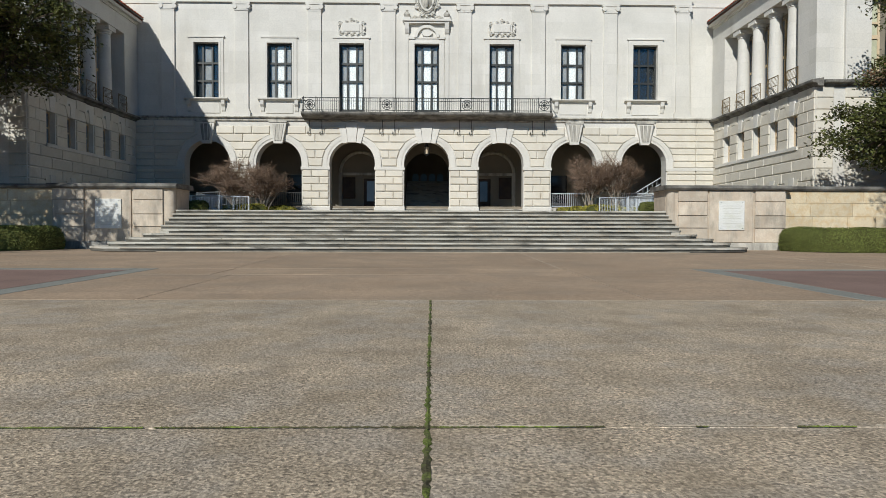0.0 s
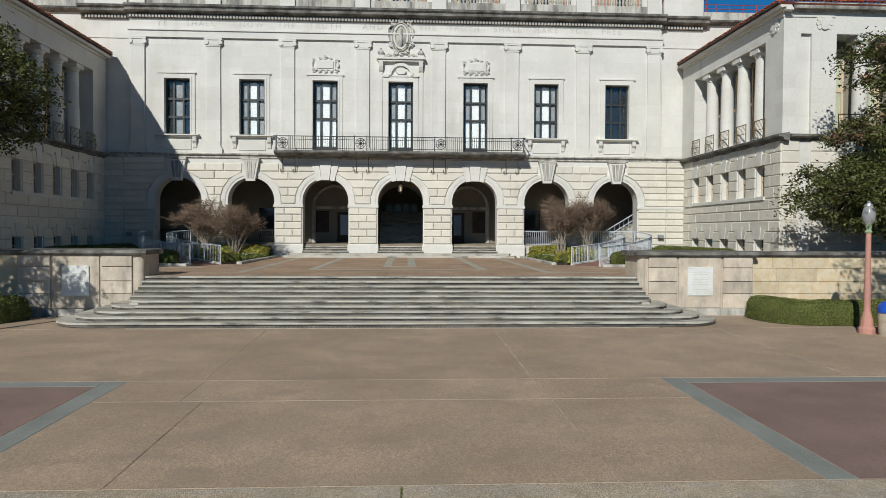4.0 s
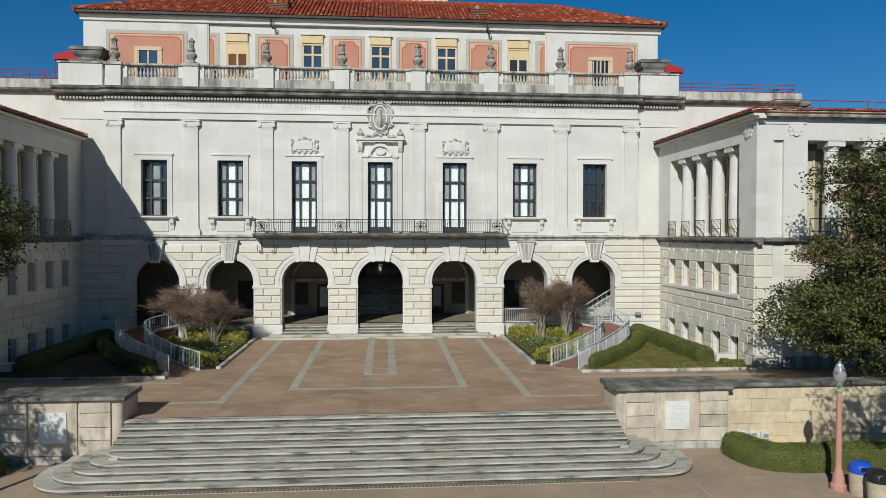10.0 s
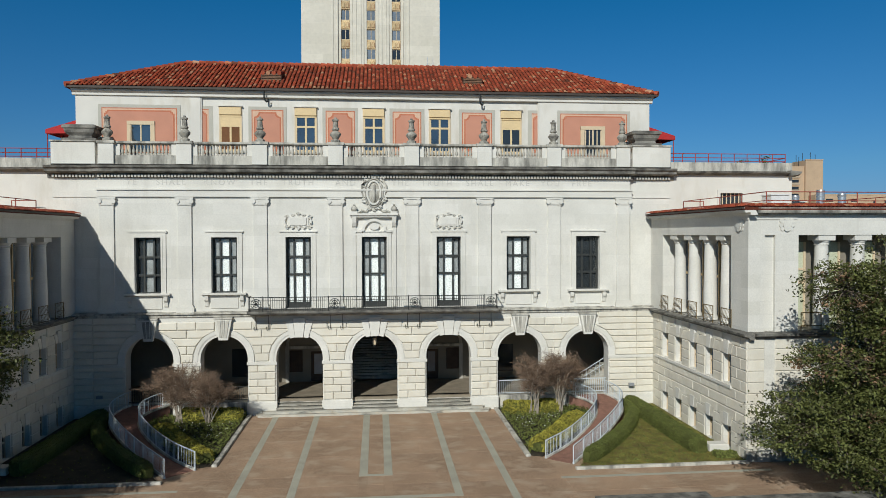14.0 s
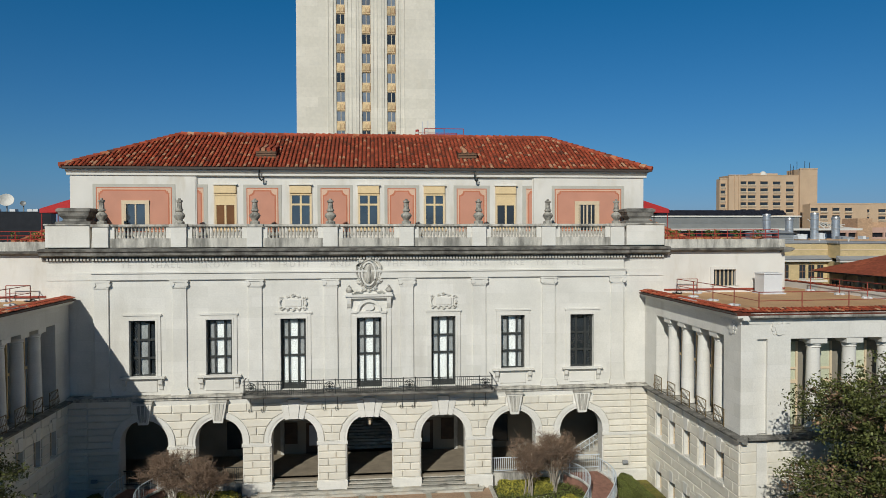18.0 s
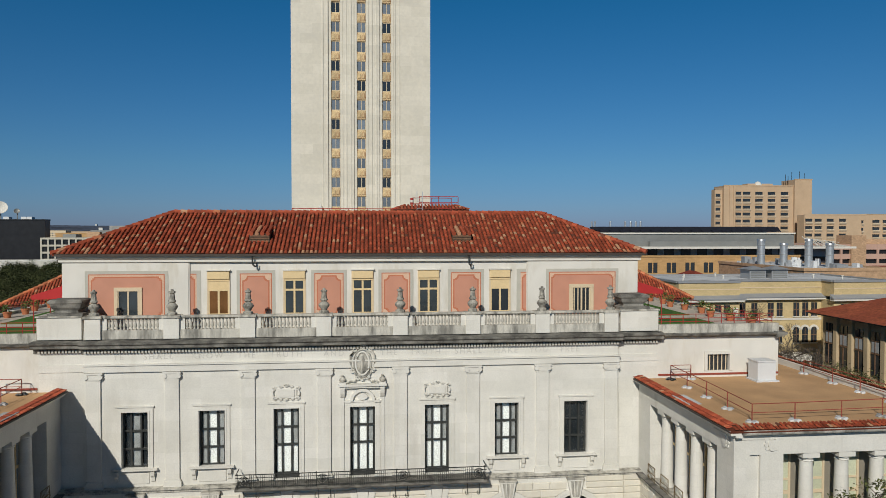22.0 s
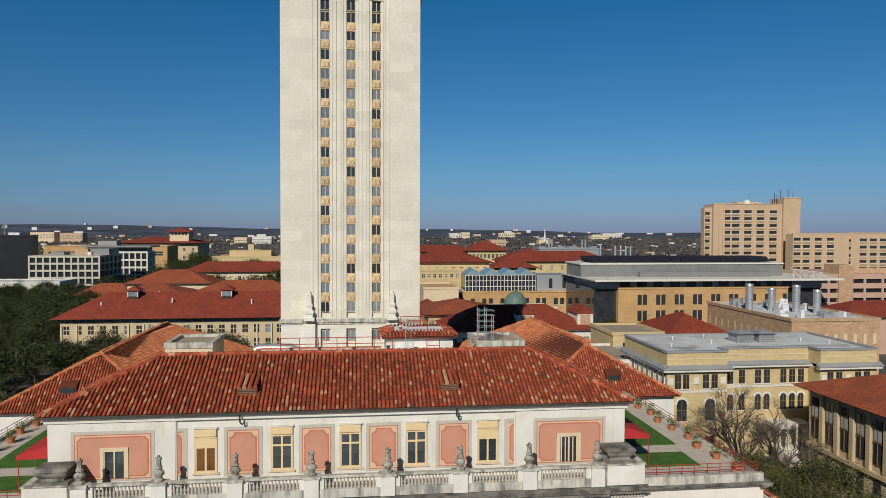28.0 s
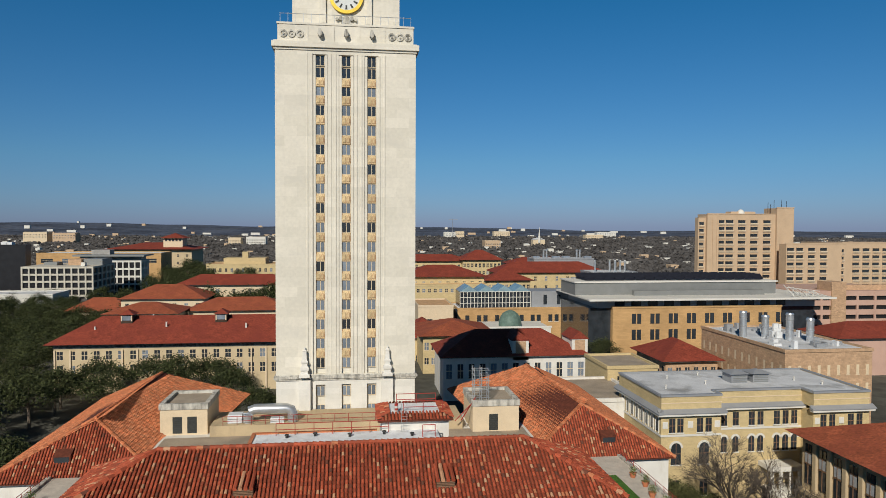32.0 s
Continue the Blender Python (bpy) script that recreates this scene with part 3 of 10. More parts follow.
def moss_strip(pts, w):
    g = Geo()
    n = 60
    (ax, ay), (bx, by) = pts
    L = []
    for i in range(n + 1):
        t = i / n
        ww = w * (0.35 + rng.random() * 1.1)
        off = (rng.random() - 0.5) * w * 0.7
        dx, dy = (1, 0) if abs(by - ay) > abs(bx - ax) else (0, 1)
        x, y = ax + (bx - ax) * t + dx * off, ay + (by - ay) * t + dy * off
        L.append(((x - dx * ww, y - dy * ww, 0.003), (x, y, 0.005 + rng.random() * 0.006), (x + dx * ww, y + dy * ww, 0.003)))
    for p, q in zip(L, L[1:]):
        g.add([*p, *q], [(0, 1, 4, 3), (1, 2, 5, 4)])
    return g


for a, b in ((-4.0, 1.2), (1.2, 3.3), (3.3, 5.6), (5.6, 9.6)):
    part("moss", moss_strip(((0.38, a), (0.38, b)), 0.015), MOSS, plaza, "green moss grown in a slab joint")
for a, b in ((0.45, 1.2), (1.5, 2.1), (2.6, 3.4)):
    part("joint_line", moss_strip(((a, 3.37), (b, 3.37)), 0.006), JOINT, plaza, "sandy joint between slabs")
for a, b, w in ((-3.2, -1.0, 0.005), (-0.95, -0.6, 0.009), (-0.6, 0.3, 0.005), (0.2, 0.5, 0.01), (0.5, 1.1, 0.004), (1.1, 1.25, 0.009), (1.7, 1.76, 0.008), (2.2, 2.5, 0.01)):
    part("moss", moss_strip(((a, 3.35), (b, 3.35)), w), MOSS, plaza)
for x, w in ((-12.5, 0.008), (-4.3, 0.01), (3.45, 0.022), (11.4, 0.02)):
    part("joint_line", Geo().box(x - w, x + w, 16.3, 23.9, -0.02, 0.003), JOINTLINE, plaza, "pale sealed joint")
for x, y0, y1 in ((-3.75, 9.7, 14.35), (3.5, 9.7, 16.25)):
    part("joint_line", Geo().box(x - 0.006, x + 0.006, y0, y1, -0.02, 0.002), JOINTLINE, plaza)
for ob in plaza.children:
    for v in ob.data.vertices:
        v.co.z += plaza_z(v.co.y)
# drain along the foot of the stairs
drain = thing("drain_channel", (0, 24.0, 0), "long iron slot drain at the foot of the stairs", "drain", kind="structure")
part("channel", Geo().box(-9.1, 9.4, 23.92, 24.1, -0.05, 0.004), JOINT, drain)
bar = Geo().box(-0.03, 0.03, 23.94, 24.08, 0.0, 0.009).mesh("grate_bar", GRATE)
for i in range(124):
    part("grate_bar", bar, GRATE, drain, at=(-9.0 + i * 0.15, 0, 0))

# ---- stairs ----
stairs = thing("stairs", (0, 25.8, 0), "ten wide worn stone steps with rounded ends", "stairs", kind="structure")
RISE, Y0, TREAD = ZT / 10, 24.15, 0.383


def step_profile(y, z, back):
    return [(y + 0.06, z - 0.085), (back, z - 0.085), (back, z), (y + 0.01, z), (y - 0.02, z - 0.012), (y - 0.03, z - 0.035), (y - 0.02, z - 0.062), (y + 0.02, z - 0.07)]


rng = random.Random(11)
for i in range(10):
    z, y = (i + 1) * RISE, Y0 + i * TREAD
    back = y + TREAD + 0.12 if i < 9 else y + 0.45
    low = i < 5
    W = 12.15 - i * 0.53 if low else 9.78
    R = 1.7 - i * 0.16 if low else 0.0
    x = -(W - R)
    while x < W - R - 0.01:
        x2 = x + rng.uniform(1.7, 3.0)
        if x2 > W - R - 1.0:
            x2 = W - R
        part("step_stone", Geo().prism(step_profile(y, z, back), x + 0.004, x2 - 0.004, "x"), STEP, stairs)
        x = x2
    part("riser", Geo().box(-(W - R), W - R, y + 0.035, y + 0.2, z - RISE - 0.01, z - 0.07), RISER, stairs, "step riser with grime and nosing shade in its colour")
    if low:
        for s in (-1, 1):
            cx, cy = s * (W - R), y + R
            ring = [(cx + s * R * math.sin(a), cy - R * math.cos(a)) for a in [k * math.pi / 16 for k in range(9)]]
            pts = ring + [(s * W, 27.6), (cx, 27.6)]
            pts2 = [(cx + s * (R - 0.03) * math.sin(a), cy - (R - 0.03) * math.cos(a)) for a in [k * math.pi / 16 for k in range(9)]] + [(s * (W - 0.03), 27.6), (cx, 27.6)]
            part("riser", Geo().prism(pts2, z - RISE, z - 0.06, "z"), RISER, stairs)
            g = Geo().prism(pts, z - 0.07, z, "z")
            part("step_corner", g, STEP, stairs, "rounded end stone of a step")
part("core", Geo().box(-9.7, 9.7, 25.8, 28.0, -0.05, 0.7), STEP, stairs)

# ---- retaining piers and walls ----
for s in (-1, 1):
    side = "east" if s > 0 else "west"
    pier = thing("stair_pier", (s * 12.2, 28, 0), "tan ashlar stair pier with dark weathered coping and a marble tablet", "pier", "stair piers", "structure")
    M = lambda g: g if s > 0 else g.mirror()
    part("core", M(Geo().box(10.0, 14.62, 27.55, 29.2, -0.1, 2.4).box(9.82, 10.0, 27.8, 29.2, -0.1, 2.4)), WALLSTONE, pier)
    part("corner_shaft", M(Geo().lathe([(0.2, 0.0), (0.2, 2.4)], 10.02, 27.72, 0, 16)), WALLSTONE, pier, smooth=True)
    part("plinth", M(Geo().boss(11.2, 14.68, 27.44, 27.6, -0.05, 0.28, 0.02)), LIME_DARK, pier)
    for z0, z1 in ((0.28, 0.87), (0.87, 1.37), (1.37, 1.93), (1.93, 2.4)):
        for x0, x1 in ((10.25, 11.42), (13.35, 14.55)):
            part("stone", M(Geo().boss(x0, x1, 27.47, 27.56, z0 + 0.012, z1 - 0.012, 0.015)), WALLSTONE, pier)
    part("panel", M(Geo().boss(11.5, 13.25, 27.49, 27.56, 0.3, 2.38, 0.015)), WALLSTONE, pier)
    tab = part("tablet", M(Geo().boss(11.87, 12.9, 27.44, 27.5, 0.8, 1.97, 0.01)), MARBLE, pier, "white marble tablet, its writing worn")
    g = Geo()
    for k in range(9):
        w = rng.uniform(0.25, 0.42)
        g.box(12.385 - w, 12.385 + w, 27.436, 27.441, 1.75 - k * 0.1, 1.765 - k * 0.1)
    part("writing", M(g), TABLETWRITE, tab)
    for bx in (11.95, 12.82):
        for bz in (0.87, 1.9):
            part("bolt", M(Geo().lathe([(0.018, -0.006), (0.018, 0.006)], 0, 0, 0, 8)).mesh("bolt", IRON), IRON, tab, at=(s * bx, 27.436, bz))
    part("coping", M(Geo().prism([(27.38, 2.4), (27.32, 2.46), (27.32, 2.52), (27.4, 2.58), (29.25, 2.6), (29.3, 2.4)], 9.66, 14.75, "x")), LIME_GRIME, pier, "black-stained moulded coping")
    wall = thing("retaining_wall_" + side, (s * 24, 28.1, 0), "yellow ashlar retaining wall under the terrace", "wall", kind="structure")
    part("core", M(Geo().box(14.62, 38, 27.92, 28.6, -0.1, 2.4)), YELLOWSTONE, wall)
    for r, (z0, z1) in enumerate(((0.0, 0.3), (0.3, 0.85), (0.85, 1.35), (1.35, 1.9), (1.9, 2.38))):
        x = 14.66
        while x < 37:
            x2 = min(38, x + rng.uniform(0.8, 1.9))
            part("stone", M(Geo().boss(x, x2 - 0.01, 27.87, 27.93, z0 + 0.005, z1 - 0.005, 0.006)), YELLOWSTONE, wall)
            x = x2
    part("coping", M(Geo().prism([(27.78, 2.4), (27.72, 2.46), (27.72, 2.52), (27.8, 2.58), (28.6, 2.6), (28.65, 2.4)], 14.76, 38, "x")), LIME_GRIME, wall)

# ---- terrace ----
terrace = thing("terrace", (0, 38, 0), "brown aggregate terrace with pale paving bands", "terrace", kind="structure")
part("core", Geo().box(-38, 38, 28.6, 49.0, -0.1, ZT - 0.006).box(-9.8, 9.8, 27.9, 28.7, 0.3, ZT - 0.03), AGG_TERR, terrace)
ys = [27.98, 30.6, 32.6, 34.5, 36.0, 39.2, 42.3, 45.4, 48.3]
cols = [(-9.75, -7.0), (-6.6, -4.2), (-3.8, -0.8), (-0.35, 0.5), (0.95, 3.9), (4.3, 6.6), (7.0, 9.75)]
for y0, y1 in zip(ys, ys[1:]):
    for x0, x1 in cols:
        slab(x0, x1, y0, y1, ZT, AGG_TERR, terrace, 0.004)
for x0, x1, y0 in ((-7.0, -6.6, 30.6), (6.6, 7.0, 30.6), (-4.2, -3.8, 32.6), (3.9, 4.3, 32.6), (-0.8, -0.35, 36.0), (0.5, 0.95, 36.0)):
    slab(x0, x1, y0, 48.3, ZT + 0.002, BAND, terrace, 0.004, "pale grey-green paving band")
    slab(x0, x1, 27.98, y0, ZT, AGG_TERR, terrace, 0.0)
slab(-4.2, 4.3, 32.6, 32.95, ZT + 0.005, BAND, terrace, 0.004)
slab(-0.8, 0.95, 35.75, 36.05, ZT + 0.005, BAND, terrace, 0.004)
slab(-10, -6.6, 30.4, 30.65, ZT + 0.005, BAND, terrace, 0.004)
slab(6.6, 10, 30.4, 30.65, ZT + 0.005, BAND, terrace, 0.004)
for s in (-1, 1):
    for x0, x1 in ((9.75, 15), (15, 20), (20, 26), (26, 38)):
        for y0, y1 in ((29.25, 32.6), (32.6, 35.6)):
            a, b = (x0, x1) if s > 0 else (-x1, -x0)
            slab(a, b, y0, y1, ZT, AGG_TERR, terrace)
    a, b = (9.75, 22) if s > 0 else (-22, -9.75)
    slab(a, b, 35.6, 49, ZT - 0.03, AGG_TERR, terrace)
    a, b = (9.6, 21) if s > 0 else (-21, -9.6)
    slab(a, b, 34.4, 34.7, ZT + 0.004, BAND, terrace, 0.004)

# ---- main building ----
hall = thing("main_building", (0, 56, ZT), "pale limestone hall with seven arches, balustrade and red tile roof", "building")
ARCH = [0, 5.25, 10.4, 15.4]
ARCHES = sorted({s * a for a in ARCH for s in (-1, 1)})
FY = 48.9
part("arcade_wall", pierced_wall(-21.8, 21.8, ZT - 0.1, 8.5, [(c, 3.2, ZT - 0.1, 7.1, True) for c in ARCHES], FY, 49.9), LIME, hall)
# smooth archivolts, imposts and keystones
for c in ARCHES:
    o, i2, i = (arc(c, 5.5, r, math.pi, 0, 20) for r in (2.05, 1.78, 1.6))
    for nm, out, inn, d in (("archivolt", o, i2, 0.1), ("arch_rim", i2, i, 0.06)):
        ring = [(out[0][0], 5.25), *out, (out[-1][0], 5.25), (inn[-1][0], 5.25), *inn[::-1], (inn[0][0], 5.25)]
        part(nm, Geo().prism(ring, FY - d, FY, "y"), LIME, hall, "smooth moulded arch ring")
    outer = abs(c) > 6
    zt = 8.42
    if outer:
        key = part("keystone", Geo().prism([(c - 0.3, 6.85), (c + 0.3, 6.85), (c + 0.62, zt), (c - 0.62, zt)], FY - 0.32, FY, "y"), LIME, hall, "carved limestone keystone with weathered flutes")
        for k in range(3):
            e = k - 1
            part("flute", Geo().prism([(c + e * 0.17 - 0.06, 7.05), (c + e * 0.17 + 0.06, 7.05), (c + e * 0.3 + 0.11, zt - 0.22), (c + e * 0.3 - 0.11, zt - 0.22)], FY - 0.37, FY - 0.32, "y"), LIME_DARK, key)
        part("cap_moulding", Geo().box(c - 0.64, c + 0.64, FY - 0.38, FY, zt - 0.12, zt + 0.002), LIME_DARK, key)
    else:
        part("keystone", Geo().prism([(c - 0.27, 6.95), (c + 0.27, 6.95), (c + 0.43, 8.3), (c - 0.43, 8.3)], FY - 0.24, FY, "y"), LIME, hall)
        for s in (-1, 1):
            part("voussoir", Geo().prism([(c + s * 0.29, 6.95), (c + s * 0.62, 6.88), (c + s * 0.95, 8.08), (c + s * 0.46, 8.18)], FY - 0.17, FY, "y"), LIME, hall)
# piers: imposts, plinths, bossed blocks
RR = 2.1


def bossed(pts, y0, y1, bev):
    """A bevelled block with any convex outline in x and z."""
    cx, cz = sum(p[0] for p in pts) / len(pts), sum(p[1] for p in pts) / len(pts)
    w, h = max(p[0] for p in pts) - min(p[0] for p in pts), max(p[1] for p in pts) - min(p[1] for p in pts)
    k, n = (1 - 2 * bev / w, 1 - 2 * bev / h), len(pts)
    v = [(x, y1, z) for x, z in pts] + [(x, y0 + bev, z) for x, z in pts] + [(cx + (x - cx) * k[0], y0, cz + (z - cz) * k[1]) for x, z in pts]
    f = [(a + i, a + (i + 1) % n, a + n + (i + 1) % n, a + n + i) for a in (0, n) for i in range(n)]
    return Geo().add(v, f + [tuple(range(2 * n, 3 * n))])


def ring_x(z):
    """Half width of the arch ring at a height."""
    return math.sqrt(max(0.0, RR * RR - max(0.0, z - 5.5) ** 2))


edges = [-21.8] + [c + d for c in ARCHES for d in (-1.6, 1.6)] + [21.8]
piers = [(edges[k], edges[k + 1]) for k in range(0, len(edges), 2)]
for x0, x1 in piers:
    part("impost", Geo().box(x0 - 0.05, x1 + 0.05, FY - 0.14, FY + 0.1, 5.05, 5.25), LIME, hall)
    part("plinth", Geo().boss(x0 - 0.06, x1 + 0.06, FY - 0.16, FY, ZT - 0.05, 2.45, 0.03), LIME, hall)
    cx, w = (x0 + x1) / 2, x1 - x0
    if w < 2.6:
        for r in range(5):
            z0 = 2.5 + r * 0.51
            cuts = [x0 + 0.05, cx + (0.28 if r % 2 else -0.28), x1 - 0.05]
            for a, b in zip(cuts, cuts[1:]):
                part("stone", Geo().boss(a + 0.012, b - 0.012, FY - 0.1, FY, z0 + 0.025, z0 + 0.485, 0.045), LIME_BLOCK, hall)
        cl, cr = x0 - 1.6, x1 + 1.6
        for r in range(5):
            z0, z1 = 5.3 + r * 0.56 + 0.02, 5.3 + r * 0.56 + 0.54
            e0, e1 = ring_x(z0), ring_x(z1)
            if r == 4:
                e0 = e1 = 0.62
            l0, l1, r0, r1 = cl + max(e0, 0.62), cl + max(e1, 0.62), cr - max(e0, 0.62), cr - max(e1, 0.62)
            n = (1, 2, 1, 2, 3)[r]
            at = lambda q, a, b: a + (b - a) * q
            mids = [at(k / n, (l0 + l1) / 2, (r0 + r1) / 2) for k in range(n + 1)]
            for k in range(n):
                a0, a1 = (l0, l1) if k == 0 else (mids[k] + 0.012, mids[k] + 0.012)
                b0, b1 = (r0, r1) if k == n - 1 else (mids[k + 1] - 0.012, mids[k + 1] - 0.012)
                part("stone", bossed([(a0 + 0.02, z0), (b0 - 0.02, z0), (b1 - 0.02, z1), (a1 + 0.02, z1)], FY - 0.1, FY, 0.04), LIME_BLOCK, hall)
    else:
        s = -1 if cx < 0 else 1
        inner, outer = (x0, x1) if s > 0 else (x1, x0)
        for r in range(13):
            z0 = 2.5 + r * 0.46
            zc = z0 + 0.23
            ex = 0.1 if zc < 5.5 else max(0.1, 2.12 - math.sqrt(max(0, 2.12 ** 2 - (zc - 5.5) ** 2))) if zc < 7.6 else 2.2
            lead = (0.5 if zc >= 5.25 else 0.05) - (ex if zc >= 5.25 else 0.0)
            a = inner + s * lead if zc < 7.6 else inner - s * 0.75
            cuts = [a, inner + s * 2.1, inner + s * 3.5, outer - s * 0.1]
            for m, (p, q) in enumerate(zip(cuts, cuts[1:])):
                u, v = min(p, q), max(p, q)
                if m == 0 and 5.25 <= zc < 7.6:
                    za, zb = z0 + 0.02, z0 + 0.44
                    pa, pb = (inner + s * (max(ring_x(t), 0.6) - 1.6) for t in (za, zb))
                    pts = [(pa + s * 0.02, za), (q - s * 0.01, za), (q - s * 0.01, zb), (pb + s * 0.02, zb)]
                    part("stone", bossed(pts, FY - 0.1, FY, 0.04), LIME_BLOCK, hall)
                elif v - u > 0.2:
                    part("stone", Geo().boss(u + 0.01, v - 0.01, FY - 0.1, FY, z0 + 0.02, z0 + 0.44, 0.045), LIME_BLOCK, hall)
part("belt_course", Geo().prism([(FY, 8.42), (FY - 0.12, 8.46), (FY - 0.12, 8.6), (FY - 0.28, 8.66), (FY - 0.28, 8.74), (FY + 0.3, 8.82), (FY + 0.3, 8.42)], -21.8, 21.8, "x"), LIME_DARK, hall, "stained stone belt course")

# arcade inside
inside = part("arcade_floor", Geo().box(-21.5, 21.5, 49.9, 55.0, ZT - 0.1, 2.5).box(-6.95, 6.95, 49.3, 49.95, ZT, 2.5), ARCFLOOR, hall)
for c in (-10.4, 10.4, -15.4, 15.4):
    part("arcade_floor", Geo().box(c - 1.6, c + 1.6, 49.15, 49.92, ZT - 0.05, 2.42), LIME_DARK, hall)
for c in (-5.25, 0, 5.25):
    for k in range(4):
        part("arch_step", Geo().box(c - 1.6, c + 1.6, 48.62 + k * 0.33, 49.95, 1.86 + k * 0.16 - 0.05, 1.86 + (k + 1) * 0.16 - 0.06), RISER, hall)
        part("arch_step", Geo().box(c - 1.6, c + 1.6, 48.59 + k * 0.33, 49.95, 1.86 + (k + 1) * 0.16 - 0.06, 1.86 + (k + 1) * 0.16), STEP, hall)
for k in range(2):
    x = 8.2 - k * 0.35
    part("arch_step", Geo().prism([(-x, 48.75), (-x, 48.3 + k * 0.3 + 0.2), (-x + 0.2, 48.05 + k * 0.3), (x - 0.2, 48.05 + k * 0.3), (x, 48.3 + k * 0.3 + 0.2), (x, 48.75)], ZT - 0.02, ZT + (k + 1) * 0.155, "z"), STEP, hall)
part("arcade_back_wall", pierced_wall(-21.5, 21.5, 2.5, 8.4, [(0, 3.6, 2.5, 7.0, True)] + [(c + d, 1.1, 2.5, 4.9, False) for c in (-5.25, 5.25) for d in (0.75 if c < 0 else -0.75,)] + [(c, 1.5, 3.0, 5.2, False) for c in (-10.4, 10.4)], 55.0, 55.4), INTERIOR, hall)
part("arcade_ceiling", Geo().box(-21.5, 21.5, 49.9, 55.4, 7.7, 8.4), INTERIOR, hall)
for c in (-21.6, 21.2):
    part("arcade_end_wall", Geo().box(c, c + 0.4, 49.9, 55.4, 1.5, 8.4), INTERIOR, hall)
for c in (-4.5, 4.5):
    d = part("arcade_door", Geo().box(c - 0.55, c + 0.55, 55.1, 55.2, 2.5, 4.9), WOODDOOR, hall, "dark panelled door")
    part("door_pane", Geo().box(c - 0.3, c + 0.3, 55.07, 55.11, 3.1, 4.7), GREYGLASS, d)
for c in (-10.4, 10.4):
    part("arcade_window", Geo().box(c - 0.75, c + 0.75, 55.1, 55.2, 3.0, 5.2), DARKGLASS, hall)
for c in (-6.2, 6.2):
    part("arcade_panel", Geo().boss(c - 0.5, c + 0.5, 54.93, 55.0, 3.3, 5.0, 0.03), WOODDOOR, hall, "dark red wall panel")
for c in (-5.25, 5.25):
    o, i = arc(c, 5.35, 1.75, 0, math.pi, 16), arc(c, 5.35, 1.5, 0, math.pi, 16)
    g = Geo().tube([(x, 54.93, z) for x, z in arc(c, 5.35, 1.62, 0, math.pi, 18)], 0.13, 6)
    part("wall_arch", g, LIME_DARK, hall, "moulded blind arch on the inner wall")
    part("wall_moulding", Geo().box(c - 1.75, c + 1.75, 54.84, 55.0, 5.15, 5.35), LIME_DARK, hall)
    for s in (-1, 1):
        part("wall_pilaster", Geo().box(c + s * 1.62 - 0.14, c + s * 1.62 + 0.14, 54.88, 55.0, 2.5, 5.15), LIME_DARK, hall)
for k in range(9):
    x, z = 15.1 + k * 0.29, 2.5 + k * 0.175
    part("side_stair_step", Geo().box(x, 18.4, 50.6, 52.2, z, z + 0.175), STEP, hall)
for k in range(8):
    x, z = 15.2 + k * 0.34, 2.55 + k * 0.205
    part("stair_baluster", Geo().tube([(x, 50.55, z), (x, 50.55, z + 0.95)], 0.018, 5), WHITERAIL, hall)
for h in (0.5, 0.95):
    part("stair_rail", Geo().tube([(15.1, 50.55, 2.5 + h), (17.7, 50.55, 4.07 + h)], 0.03, 6), WHITERAIL, hall)
for k in range(16):
    part("inner_stair", Geo().box(-1.8, 1.8, 56 + k * 0.33, 62.0, 2.5 + k * 0.165 - 0.1, 2.5 + (k + 1) * 0.165), STEP, hall)
part("inner_hall", Geo().box(-2.3, -1.8, 55.4, 62.4, 2.3, 8.4).box(1.8, 2.3, 55.4, 62.4, 2.3, 8.4).box(-2.3, 2.3, 62.0, 62.4, 2.3, 8.4).box(-2.3, 2.3, 55.4, 62.4, 8.0, 8.4), INTERIOR, hall)
# fanlights: pale pane colour replaces the glow of daylight from behind
for x in (-1.1, -0.37, 0.37, 1.1):
    g = Geo().prism(arc(x, 5.6, 0.28, 0, math.pi, 10) + [(x - 0.28, 5.2), (x + 0.28, 5.2)], 61.9, 61.99, "y")
    part("fanlight", g, GREENGLASS, hall, "arched fanlight with a daylight glow in its pale glass")
lan = thing("lantern", (0, 49.4, 6.3), "hanging brass and glass lantern in the central arch", "lantern")
part("crown", Geo().lathe([(0.2, 6.72), (0.21, 6.76), (0.12, 6.9), (0.05, 6.96), (0.03, 7.1)], 0, 49.4, 0, 6), IRON, lan)
part("pan", Geo().lathe([(0.02, 6.06), (0.06, 6.14), (0.15, 6.2), (0.15, 6.24)], 0, 49.4, 0, 6), IRON, lan)
for k in range(6):
    a = k * math.pi / 3
    part("cage_bar", Geo().tube([(0.15 * math.cos(a), 49.4 + 0.15 * math.sin(a), 6.22), (0.2 * math.cos(a), 49.4 + 0.2 * math.sin(a), 6.74)], 0.016, 5), IRON, lan)
part("glass", Geo().lathe([(0.11, 6.24), (0.15, 6.72)], 0, 49.4, 0, 6), CREAM, lan)
part("chain", Geo().tube([(0, 49.4, 7.08), (0, 49.4, 7.2)], 0.015, 5), IRON, lan)
